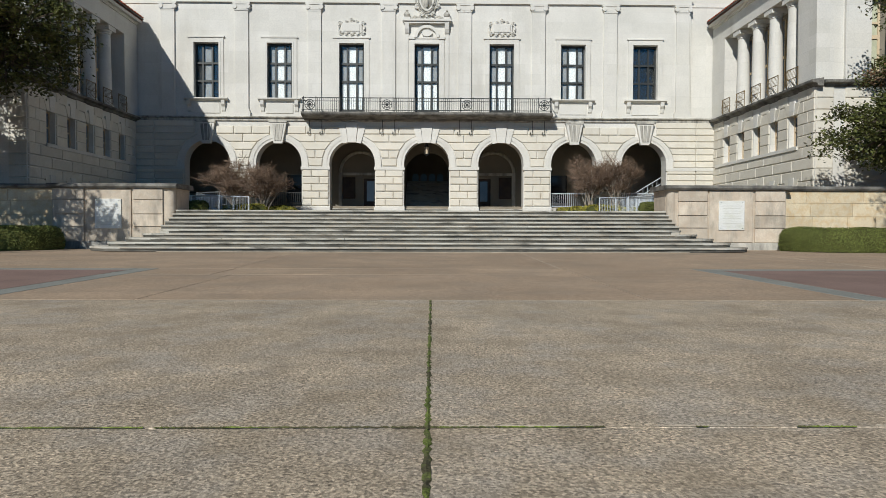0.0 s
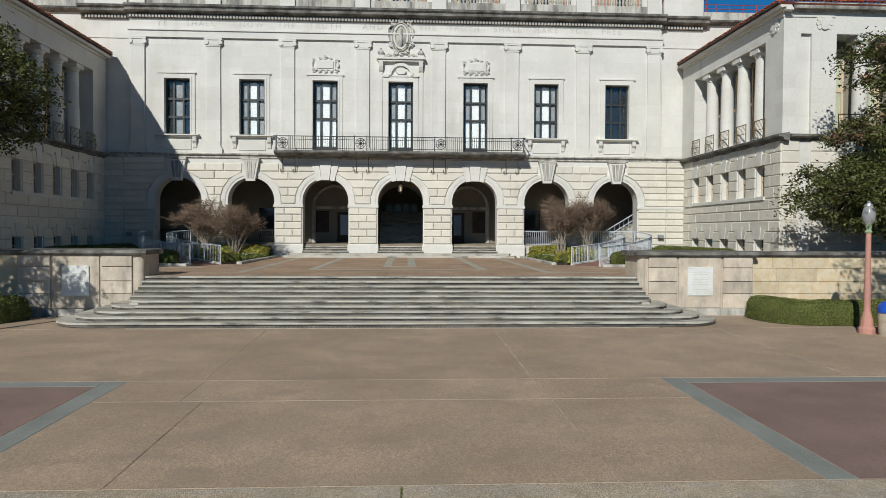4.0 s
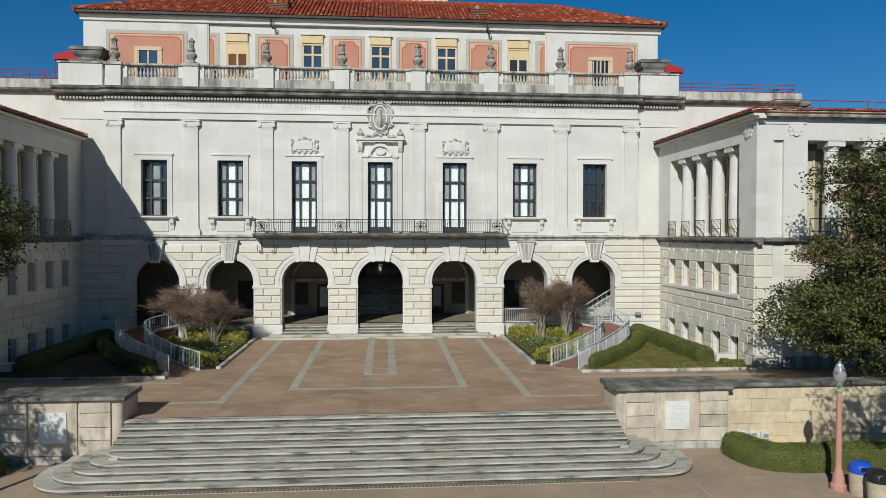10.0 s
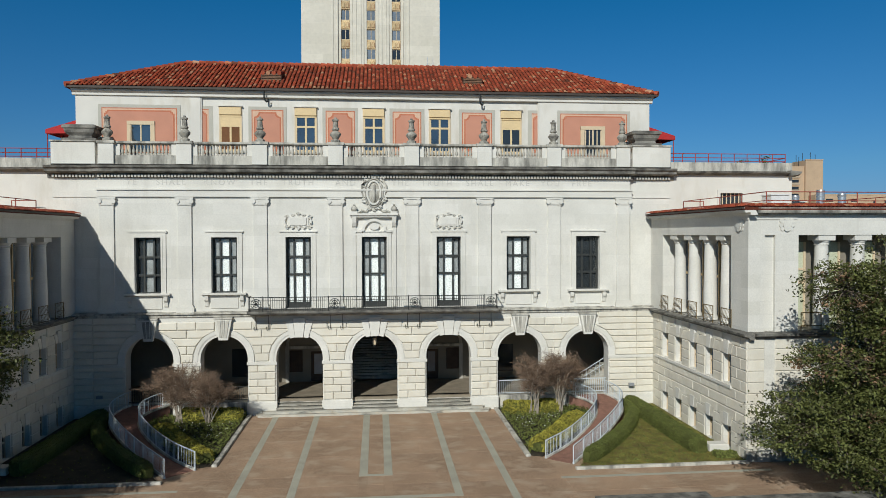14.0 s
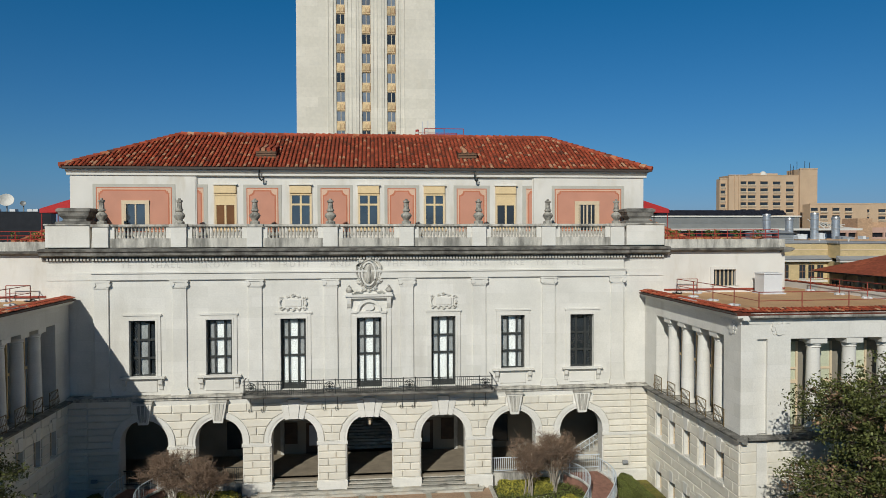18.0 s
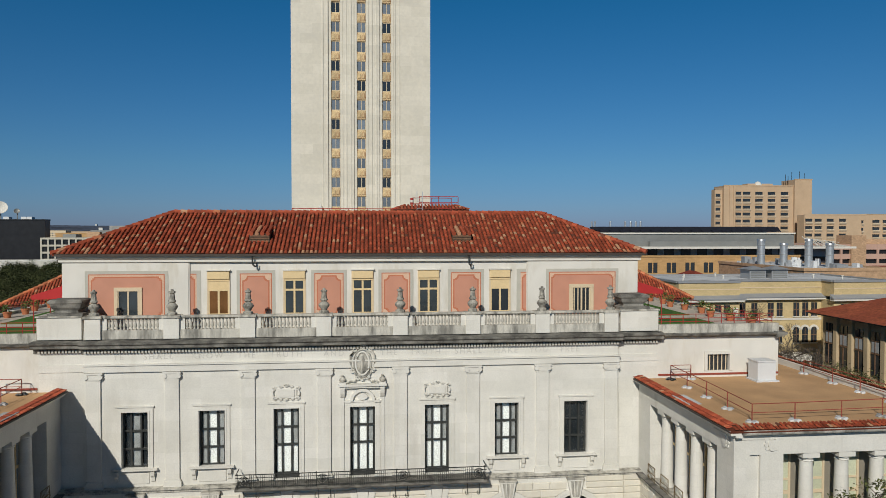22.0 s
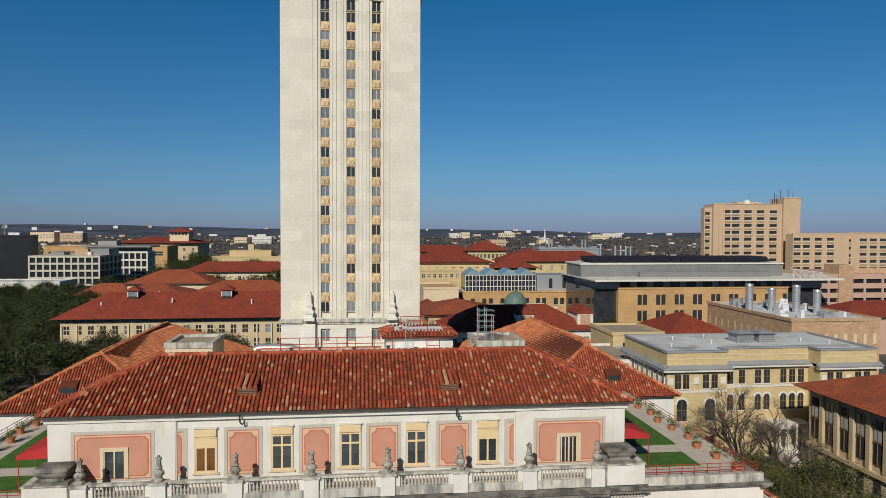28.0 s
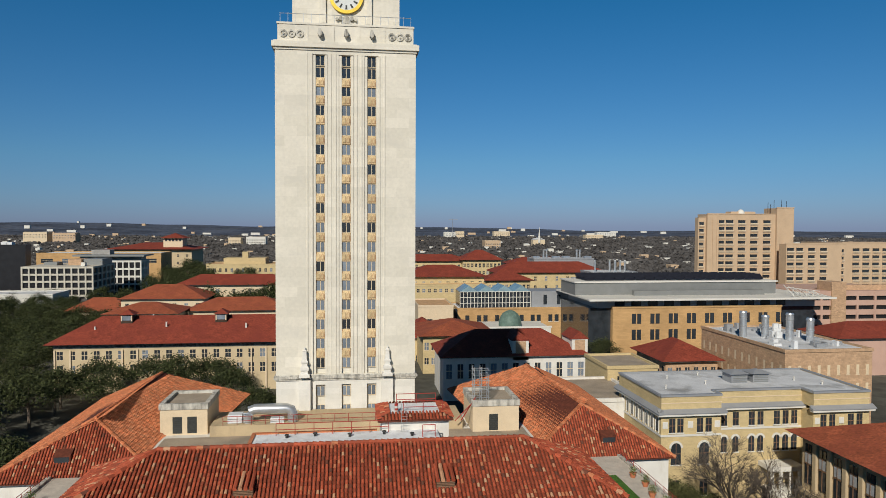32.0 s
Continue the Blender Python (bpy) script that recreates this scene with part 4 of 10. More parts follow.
# iron guard rails in the side arches
for c in (-10.4, 10.4, -15.4, 15.4):
    rail = part("guard_rail", Geo().box(c - 1.6, c + 1.6, 49.4, 49.45, 3.42, 3.48).box(c - 1.6, c + 1.6, 49.4, 49.45, 2.5, 2.54), WHITERAIL if c > 0 else IRON, hall)
    b = Geo().box(-0.012, 0.012, 49.412, 49.436, 2.5, 3.44).mesh("baluster", WHITERAIL if c > 0 else IRON)
    for k in range(21):
        part("baluster", b, IRON, rail, at=(c - 1.5 + k * 0.15, 0, 0))

# upper wall with tall windows
UY = 49.1
WIN = [-15.5, -10.37, -5.3, 0.0, 5.3, 10.37, 15.5]
tall = [(c, 1.75, 8.95 if abs(c) < 6 else 10.07, 13.95, False) for c in WIN]
part("upper_wall", pierced_wall(-18.75, 18.75, 8.5, 16.75, tall, UY, UY + 0.7), LIME, hall)
for s in (-1, 1):
    a, b = sorted((s * 18.75, s * 21.8))
    part("end_bay", Geo().box(a, b, UY + 0.3, UY + 1.0, 8.5, 18.1), LIME, hall)
    part("end_band", Geo().box(a, b, UY + 0.24, UY + 0.3, 16.73, 17.25), LIME, hall)
    part("end_bay_side", Geo().box(min(s * 21.3, s * 21.79), max(s * 21.3, s * 21.79), UY + 1.0, UY + 3, 15, 18.1), LIME, hall)
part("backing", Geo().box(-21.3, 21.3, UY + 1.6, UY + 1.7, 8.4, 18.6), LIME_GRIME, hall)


def tall_window(c, sill, top, look_kind):
    y = UY + 0.32
    x0, x1 = c - 0.875, c + 0.875
    f = Geo()
    f.box(x0, x0 + 0.11, y, y + 0.1, sill, top).box(x1 - 0.11, x1, y, y + 0.1, sill, top).box(x0 + 0.11, x1 - 0.11, y, y + 0.1, top - 0.12, top)
    vx = (c - 0.33, c + 0.33)
    zs = [10.07 + (13.83 - 10.07) * k / 3 for k in range(4)]
    for v in vx:
        f.box(v - 0.06, v + 0.06, y - 0.03, y + 0.09, sill, top - 0.12)
    for z in (zs[1], zs[2]):
        f.box(x0 + 0.11, x1 - 0.11, y - 0.02, y + 0.095, z - 0.07, z + 0.07)
    f.box(x0 + 0.11, x1 - 0.11, y - 0.02, y + 0.095, sill, sill + (0.1 if sill > 9.5 else 0.42))
    win = part("window", f, FRAME, hall, "tall dark-framed window with nine lights" if look_kind != "dark" else "tall dark-framed window, unlit inside")
    xs = [x0 + 0.11, vx[0], vx[1], x1 - 0.11]
    lows = [max(sill, 9.3), zs[1], zs[2], zs[3]]
    for i in range(3):
        for k in range(3):
            p = part("pane", Geo().box(xs[i], xs[i + 1], y + 0.04, y + 0.05, lows[k], lows[k + 1]), GLASS, win)
            p.visible_shadow = False
            if look_kind == "dark":
                m = BLIND_GREY if (i == 1 and k < 3 and c < 0) else DARKGLASS
            else:
                m = BLIND if i == 1 or (k == 0 and sill < 9.5) else BLIND_GREY
            part("blind", Geo().box(xs[i] + 0.05, xs[i + 1] - 0.05, y + 0.13, y + 0.15, lows[k] + 0.02, lows[k + 1] - 0.02), m, win)
    part("reveal_back", Geo().box(x0 - 0.1, x1 + 0.1, y + 0.3, y + 0.34, sill - 0.1, top + 0.1), FRAME, win)
    # stone surround
    w = 0.34
    g = Geo()
    for a, b, z0, z1 in ((x0 - w, x0, sill, top + w), (x1, x1 + w, sill, top + w), (x0, x1, top, top + w)):
        g.box(a, b, UY - 0.07, UY, z0, z1)
    for a, b, z0, z1 in ((x0 - 0.12, x0, sill, top + 0.12), (x1, x1 + 0.12, sill, top + 0.12), (x0, x1, top, top + 0.12)):
        g.box(a, b, UY - 0.095, UY - 0.065, z0, z1)
    g.box(x0 - w - 0.08, x1 + w + 0.08, UY - 0.13, UY, top + w, top + w + 0.1)
    part("surround", g, LIME, win, "flat moulded stone surround")
    if sill > 9.5:
        s = Geo().prism([(UY, 9.88), (UY - 0.16, 9.92), (UY - 0.34, 9.98), (UY - 0.34, 10.06), (UY, 10.1)], c - 1.5, c + 1.5, "x")
        part("sill", s, LIME, win)
        for sx in (-1, 1):
            part("bracket", Geo().prism([(UY, 9.9), (UY - 0.3, 9.9), (UY - 0.26, 9.6), (UY - 0.12, 9.45), (UY - 0.08, 9.2), (UY, 9.1)], c + sx * 1.2 - 0.12, c + sx * 1.2 + 0.12, "x"), LIME, win)
        part("apron", Geo().boss(c - 0.95, c + 0.95, UY - 0.06, UY, 9.0, 9.75, 0.03), LIME, win)


for c in WIN:
    tall_window(c, 8.95 if abs(c) < 6 else 10.07, 13.95, "dark" if abs(c) > 15 else "lit")

# pilasters
PIL = [2.68, 7.9, 13.0, 18.15]
for c in sorted(s * p for p in PIL for s in (-1, 1)):
    pil = part("pilaster", Geo().boss(c - 0.47, c + 0.47, UY - 0.13, UY, 9.25, 16.2, 0.015), LIME, hall)
    part("base", Geo().box(c - 0.6, c + 0.6, UY - 0.22, UY, 8.76, 9.12).box(c - 0.53, c + 0.53, UY - 0.18, UY, 9.12, 9.28), LIME, pil)
    g = Geo().box(c - 0.5, c + 0.5, UY - 0.17, UY, 16.16, 16.24).box(c - 0.62, c + 0.62, UY - 0.24, UY, 16.6, 16.72).box(c - 0.45, c + 0.45, UY - 0.19, UY, 16.24, 16.6)
    for s in (-1, 1):
        g.prism([(c + s * 0.46 + 0.17 * math.cos(a), 16.44 + 0.17 * math.sin(a)) for a in [k * math.pi / 6 for k in range(12)]], UY - 0.25, UY, "y")
    part("capital", g, LIME, pil, "small scrolled capital")

# entablature
part("architrave", Geo().box(-18.75, 18.75, UY - 0.17, UY + 0.7, 16.75, 17.2), LIME, hall)
part("fillet", Geo().box(-18.8, 18.8, UY - 0.26, UY, 17.2, 17.3), LIME, hall)
part("frieze", Geo().box(-18.7, 18.7, UY - 0.02, UY + 0.7, 17.3, 18.05), LIME, hall)
dent = Geo().box(-0.065, 0.065, UY - 0.27, UY - 0.05, 18.08, 18.27).mesh("dentil", LIME_DARK)
x = -18.6
while x < 18.7:
    part("dentil", dent, LIME, hall, at=(x, 0, 0))
    x += 0.22
prof = [(UY + 0.7, 18.05), (UY - 0.1, 18.05), (UY - 0.14, 18.32), (UY - 0.5, 18.4), (UY - 0.62, 18.45), (UY - 0.62, 18.62), (UY - 0.75, 18.72), (UY - 0.78, 18.86), (UY + 0.7, 18.98)]
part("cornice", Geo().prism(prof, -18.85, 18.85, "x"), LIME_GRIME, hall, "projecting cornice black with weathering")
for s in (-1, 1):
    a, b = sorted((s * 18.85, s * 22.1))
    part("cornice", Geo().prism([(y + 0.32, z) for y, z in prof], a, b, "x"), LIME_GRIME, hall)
    d2 = Geo().box(-0.065, 0.065, UY + 0.05, UY + 0.27, 18.08, 18.27).mesh("dentil", LIME_DARK)
    for k in range(13):
        part("dentil", d2, LIME, hall, at=(s * (19.05 + k * 0.22), 0, 0))
# inscription: letters stand proud, their grey stands in for shade inside cuts
words = (("YE", -16.52), ("SHALL", -13.9), ("KNOW", -10.65), ("THE", -8.0), ("TRUTH", -5.3), ("AND", -2.0), ("THE", 1.85), ("TRUTH", 4.45), ("SHALL", 7.55), ("MAKE", 10.3), ("YOU", 12.7), ("FREE", 15.05))
for word, x in words:
    cu = bpy.data.curves.new("inscription", "FONT")
    cu.body, cu.size, cu.space_character, cu.align_x, cu.extrude = word, 0.56, 1.35, "CENTER", 0.008
    tmp = bpy.data.objects.new("inscription", cu)
    scene.collection.objects.link(tmp)
    bpy.context.view_layer.update()
    me = bpy.data.meshes.new_from_object(tmp.evaluated_get(bpy.context.evaluated_depsgraph_get()))
    bpy.data.objects.remove(tmp)
    me.transform(Matrix.Translation((x, UY - 0.028, 17.58)) @ Matrix.Rotation(radians(90), 4, "X"))
    me.materials.clear()
    me.materials.append(LETTER)
    part("inscription", me, LETTER, hall, "raised inscription capitals with the shade of cut stone in their grey")

# balustrade and roof ornaments
BY = 49.15
part("parapet_base", Geo().box(-18.8, 18.8, BY - 0.05, BY + 0.4, 18.98, 19.6), LIME_DARK, hall, "streaked parapet base")
part("parapet_rail", Geo().prism([(BY - 0.02, 20.36), (BY - 0.1, 20.42), (BY - 0.1, 20.5), (BY, 20.56), (BY + 0.35, 20.56), (BY + 0.45, 20.5), (BY + 0.45, 20.42), (BY + 0.37, 20.36)], -18.8, 18.8, "x"), LIME_DARK, hall)
balp = [(0.085, 0), (0.085, 0.06), (0.05, 0.1), (0.095, 0.22), (0.1, 0.3), (0.06, 0.48), (0.045, 0.6), (0.08, 0.68), (0.085, 0.77)]
balm = Geo().lathe(balp, 0, BY + 0.17, 19.6, 10).mesh("baluster", LIME_DARK, True)
finp = [(0.34, 0), (0.34, 0.16), (0.2, 0.24), (0.24, 0.34), (0.37, 0.5), (0.39, 0.62), (0.3, 0.74), (0.18, 0.84), (0.26, 0.92), (0.26, 1.0), (0.2, 1.06), (0.17, 1.48), (0.23, 1.54), (0.23, 1.64), (0.1, 1.68), (0.09, 1.78)]
peds = sorted(s * p for p in PIL for s in (-1, 1))
for k, c in enumerate(peds):
    ped = part("pedestal", Geo().boss(c - 0.52, c + 0.52, BY - 0.2, BY + 0.5, 18.98, 20.4, 0.02), LIME, hall)
    part("cap", Geo().box(c - 0.6, c + 0.6, BY - 0.28, BY + 0.58, 20.4, 20.58), LIME_DARK, ped)
    part("finial", Geo().lathe(finp, c, BY + 0.15, 20.58, 8), FINIAL, ped, "grey stone finial", True)
    if k < 7:
        a, b = c + 0.52, peds[k + 1] - 0.52
        n = 14
        for u in (a, b - 0.35):
            part("panel_end", Geo().box(u, u + 0.35, BY, BY + 0.35, 19.6, 20.36), LIME, hall)
        for j in range(n):
            part("baluster", balm, LIME_DARK, hall, at=(a + 0.35 + (b - a - 0.7) * (j + 0.5) / n, 0, 0))
for s in (-1, 1):
    a, b = sorted((s * 18.9, s * 21.8))
    part("corner_plinth", Geo().boss(a, b, BY - 0.02, BY + 2.6, 18.98, 20.5, 0.03), LIME, hall)
    part("corner_cap", Geo().box(a - 0.06, b + 0.06, BY - 0.1, BY + 2.7, 20.5, 20.6), LIME_DARK, hall)
    c = s * 20.0
    g = Geo()
    lv = [(20.6, 1.15), (20.75, 1.15), (20.8, 0.8), (20.95, 0.75), (21.15, 0.95), (21.4, 1.02), (21.45, 1.12), (21.62, 1.12), (21.7, 0.95)]
    vs = [(c + dx * w, BY + 0.9 + dy * w * 0.75, z) for z, w in lv for dx, dy in ((-1, -1), (1, -1), (1, 1), (-1, 1))]
    fs = [(i * 4 + k, i * 4 + (k + 1) % 4, i * 4 + 4 + (k + 1) % 4, i * 4 + 4 + k) for i in range(len(lv) - 1) for k in range(4)] + [(len(lv) * 4 - 4, len(lv) * 4 - 3, len(lv) * 4 - 2, len(lv) * 4 - 1)]
    part("sarcophagus_urn", g.add(vs, fs), LIME_GRIME, hall, "black-weathered stone urn")
part("roof_deck", Geo().box(-21.8, 21.8, 49.5, 52.0, 18.7, 19.2), TERRAPAVE, hall)

# carved crest and cartouches
crest = part("crest", Geo().lathe([(0.0, 0.0), (0.42, 0.02), (0.42, 0.1), (0.34, 0.16), (0.0, 0.2)], 0, 0, 0, 24).mesh("crest", LIME_DARK, True), LIME_DARK, hall, "carved stone crest with an oval shield")
crest.matrix_basis = Matrix.Translation((0, UY - 0.02, 17.05)) @ Matrix.Rotation(radians(90), 4, "X") @ Matrix.Diagonal((1.0, 1.75, 1.2, 1))
oval = lambda a, b, n=28: [(a * math.cos(k * 2 * math.pi / n), UY - 0.2, 17.05 + b * math.sin(k * 2 * math.pi / n)) for k in range(n + 1)]
part("crest_ring", Geo().tube(oval(0.47, 0.82), 0.075, 7), LIME, hall, smooth=True)
part("crest_ring", Geo().tube(oval(0.62, 1.0), 0.05, 7), LIME_DARK, hall, smooth=True)
for x, z, r in ((0.56, 0.98, 0.17), (-0.56, 0.98, 0.17), (0.74, 0.35, 0.14), (-0.74, 0.35, 0.14), (0.72, -0.5, 0.17), (-0.72, -0.5, 0.17), (0.36, -1.02, 0.16), (-0.36, -1.02, 0.16), (0, 1.2, 0.22), (0, -1.12, 0.17)):
    vol = [(x + rr * math.cos(a), UY - 0.14 - 0.05 * (1 - rr / r), 17.05 + z + rr * math.sin(a)) for rr, a in ((r * (1 - k / 22), k * 0.6 * (1 if x >= 0 else -1)) for k in range(19))]
    part("crest_scroll", Geo().tube(vol, 0.055, 6, 0.03), LIME, hall, smooth=True)
for s in (-1, 1):
    part("crest_garland", Geo().tube([(s * 0.6, UY - 0.12, 17.95), (s * 0.82, UY - 0.16, 17.6), (s * 0.84, UY - 0.16, 17.1), (s * 0.72, UY - 0.14, 16.7), (s * 0.45, UY - 0.12, 16.1)], 0.1, 7, 0.05), LIME_DARK, hall, smooth=True)
part("crest_relief", Geo().lathe([(0.05, -0.6), (0.13, -0.45), (0.1, 0.0), (0.16, 0.25), (0.1, 0.4), (0.11, 0.52), (0.02, 0.64)], 0, UY - 0.24, 17.05, 8), LIME_DARK, hall, smooth=True)
g = Geo()
g.box(-1.7, 1.7, UY - 0.44, UY, 15.46, 15.6).box(-1.58, 1.58, UY - 0.32, UY, 15.32, 15.46)
for s in (-1, 1):
    g.prism([(UY, 15.34), (UY - 0.36, 15.34), (UY - 0.28, 14.95), (UY - 0.15, 14.7), (UY, 14.55)], s * 1.4 - 0.15, s * 1.4 + 0.15, "x")
    g.box(s * 1.4 - 0.24, s * 1.4 + 0.24, UY - 0.4, UY, 15.6, 15.74)
    g.box(s * 1.42 - 0.13, s * 1.42 + 0.13, UY - 0.08, UY, 9.0, 14.6)
o = arc(0, 14.36, 0.88, 0, math.pi, 14)
i = arc(0, 14.36, 0.68, 0, math.pi, 14)
for k in range(14):
    g.prism([o[k], o[k + 1], i[k + 1], i[k]], UY - 0.2, UY, "y")
g.box(-1.22, -0.84, UY - 0.16, UY, 14.26, 14.42).box(0.84, 1.22, UY - 0.16, UY, 14.26, 14.42)
part("crest_pediment", g, LIME, hall, "moulded stone shelf and arched pediment")
part("crest_medallion", Geo().prism([(0.36 * math.cos(k * math.pi / 8), 14.68 + 0.24 * math.sin(k * math.pi / 8)) for k in range(16)], UY - 0.18, UY, "y"), LIME, hall)
for x in (-1.4, 1.4):
    part("shelf_scroll", Geo().lathe([(0.05, 0), (0.2, 0.06), (0.24, 0.18), (0.18, 0.3), (0.06, 0.4), (0.1, 0.46), (0.02, 0.54)], x, UY - 0.2, 15.74, 10), LIME_DARK, hall, smooth=True)
    part("shelf_scroll", Geo().tube([(x * 0.82, UY - 0.18, 15.66), (x * 0.62, UY - 0.18, 15.84), (x * 0.42, UY - 0.18, 15.74), (x * 0.3, UY - 0.16, 15.95)], 0.07, 6, 0.05), LIME_DARK, hall, smooth=True)
for c in (-5.3, 5.3):
    cart = part("cartouche", Geo().boss(c - 0.74, c + 0.74, UY - 0.1, UY, 14.66, 15.4, 0.04), LIME, hall, "carved scroll tablet")
    for dx, dz, r in ((-0.78, 14.66, 0.15), (0.78, 14.66, 0.15), (-0.8, 15.36, 0.15), (0.8, 15.36, 0.15), (0, 15.56, 0.15), (-0.36, 15.46, 0.11), (0.36, 15.46, 0.11), (0, 14.56, 0.12), (-0.4, 14.6, 0.1), (0.4, 14.6, 0.1)):
        vol = [(c + dx + r * (1 - k / 20) * math.cos(k * 0.6), UY - 0.11, dz + r * (1 - k / 20) * math.sin(k * 0.6)) for k in range(17)]
        part("scroll", Geo().tube(vol, 0.045, 5, 0.025), LIME, cart, smooth=True)
    for dx in (-0.9, 0.9):
        part("scroll", Geo().tube([(c + dx * 0.9, UY - 0.1, 14.75), (c + dx, UY - 0.12, 14.9), (c + dx * 1.02, UY - 0.12, 15.1), (c + dx * 0.9, UY - 0.1, 15.28)], 0.07, 6, 0.05), LIME, cart, smooth=True)
    part("face", Geo().boss(c - 0.58, c + 0.58, UY - 0.15, UY - 0.11, 14.78, 15.28, 0.01), LIME, cart)

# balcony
# blackened stone here covers grime and the shadow on the slab, both as colour
bal = part("balcony", Geo().prism([(FY, 8.5), (FY - 0.3, 8.55), (FY - 0.9, 8.62), (FY - 1.3, 8.7), (FY - 1.36, 8.78), (FY - 1.36, 8.9), (FY, 8.95)], -8.6, 8.7, "x"), LIME_GRIME, hall, "long grimy, shadow-toned balcony with an iron railing")
part("handrail", Geo().box(-8.55, 8.65, FY - 1.3, FY - 1.24, 9.83, 9.88).box(-8.55, 8.65, FY - 1.3, FY - 1.25, 9.62, 9.65).box(-8.55, 8.65, FY - 1.3, FY - 1.25, 9.0, 9.04), IRON, bal)
for x in (-8.55, 8.6):
    part("handrail", Geo().box(x, x + 0.05, FY - 1.28, FY, 9.83, 9.88).box(x, x + 0.05, FY - 1.28, FY, 9.0, 9.04), IRON, bal)
bm_ = Geo().box(-0.014, 0.014, FY - 1.287, FY - 1.26, 8.9, 9.84).mesh("baluster", IRON)
ros = [-8.0, -2.72, 2.78, 8.1]
for k in range(118):
    x = -8.5 + k * 17.1 / 117
    if min(abs(x - r) for r in ros) > 0.42:
        part("baluster", bm_, IRON, bal, at=(x, 0, 0))
for r in ros:
    g = Geo()
    for rr in (0.36, 0.22, 0.1):
        o, i = arc(r, 9.4, rr, 0, 2 * math.pi, 16), arc(r, 9.4, rr - 0.04, 0, 2 * math.pi, 16)
        for k in range(16):
            g.prism([o[k], o[k + 1], i[k + 1], i[k]], FY - 1.3, FY - 1.25, "y")
    for k in range(4):
        a = k * math.pi / 4
        g.add([(r + 0.36 * math.cos(a) * e - 0.02 * math.sin(a) * f, FY - 1.275, 9.4 + 0.36 * math.sin(a) * e + 0.02 * math.cos(a) * f) for e, f in ((-1, -1), (1, -1), (1, 1), (-1, 1))], [(0, 1, 2, 3)])
    for x in (-0.42, 0.42):
        g.box(r + x - 0.025, r + x + 0.025, FY - 1.3, FY - 1.24, 8.9, 9.93)
    part("rosette", g, IRON, bal, "round iron rosette panel")
for x in (-8.2, -7.35, -3.1, -2.25, 2.3, 3.15, 7.45, 8.3):
    part("hook_bracket", Geo().tube([(x - 0.12, FY - 0.16, 7.72), (x - 0.16, FY - 0.18, 7.58), (x - 0.06, FY - 0.2, 7.46), (x + 0.04, FY - 0.2, 7.52), (x, FY - 0.2, 7.75), (x, FY - 0.2, 8.55)], 0.02, 6).tube([(x, FY - 0.2, 7.55), (x, FY - 0.02, 7.6)], 0.02, 5), IRON, bal, "curled iron stay under the balcony")

# ---- top storey and roof of the main building ----
TY = 51.6
for a, b, d in ((-21.15, -12.5, 0), (12.5, 21.15, 0), (-12.5, 12.5, 0.15)):
    part("attic_wall", Geo().box(a, b, TY + d, 64, 19.0, 24.3), STUCCO, hall)
part("attic_cornice", Geo().prism([(TY, 24.1), (TY - 0.12, 24.14), (TY - 0.12, 24.3), (TY - 0.3, 24.42), (TY - 0.3, 24.55), (TY + 0.4, 24.6)], -21.35, 21.35, "x"), LIME, hall)
part("gutter", Geo().box(-21.65, 21.65, TY - 0.52, TY - 0.32, 24.56, 24.72).box(-21.65, 21.65, TY - 0.4, TY + 0.4, 24.6, 24.66), GUTTER, hall, "dark eave gutter")
for x in (-7.9, 7.9):
    part("downpipe", Geo().tube([(x, TY - 0.42, 24.6), (x, TY - 0.42, 24.1), (x + 0.04, TY - 0.36, 23.9), (x + 0.16, TY - 0.28, 23.78), (x + 0.26, TY - 0.24, 23.86), (x + 0.26, TY - 0.22, 24.02)], 0.06, 8), IRON, hall, "small curled iron rainwater spout")
for x in (-12.45, 12.45):
    part("downpipe", Geo().tube([(x, TY + 0.08, 24.1), (x, TY + 0.08, 19.2)], 0.06, 8), STUCCO, hall)


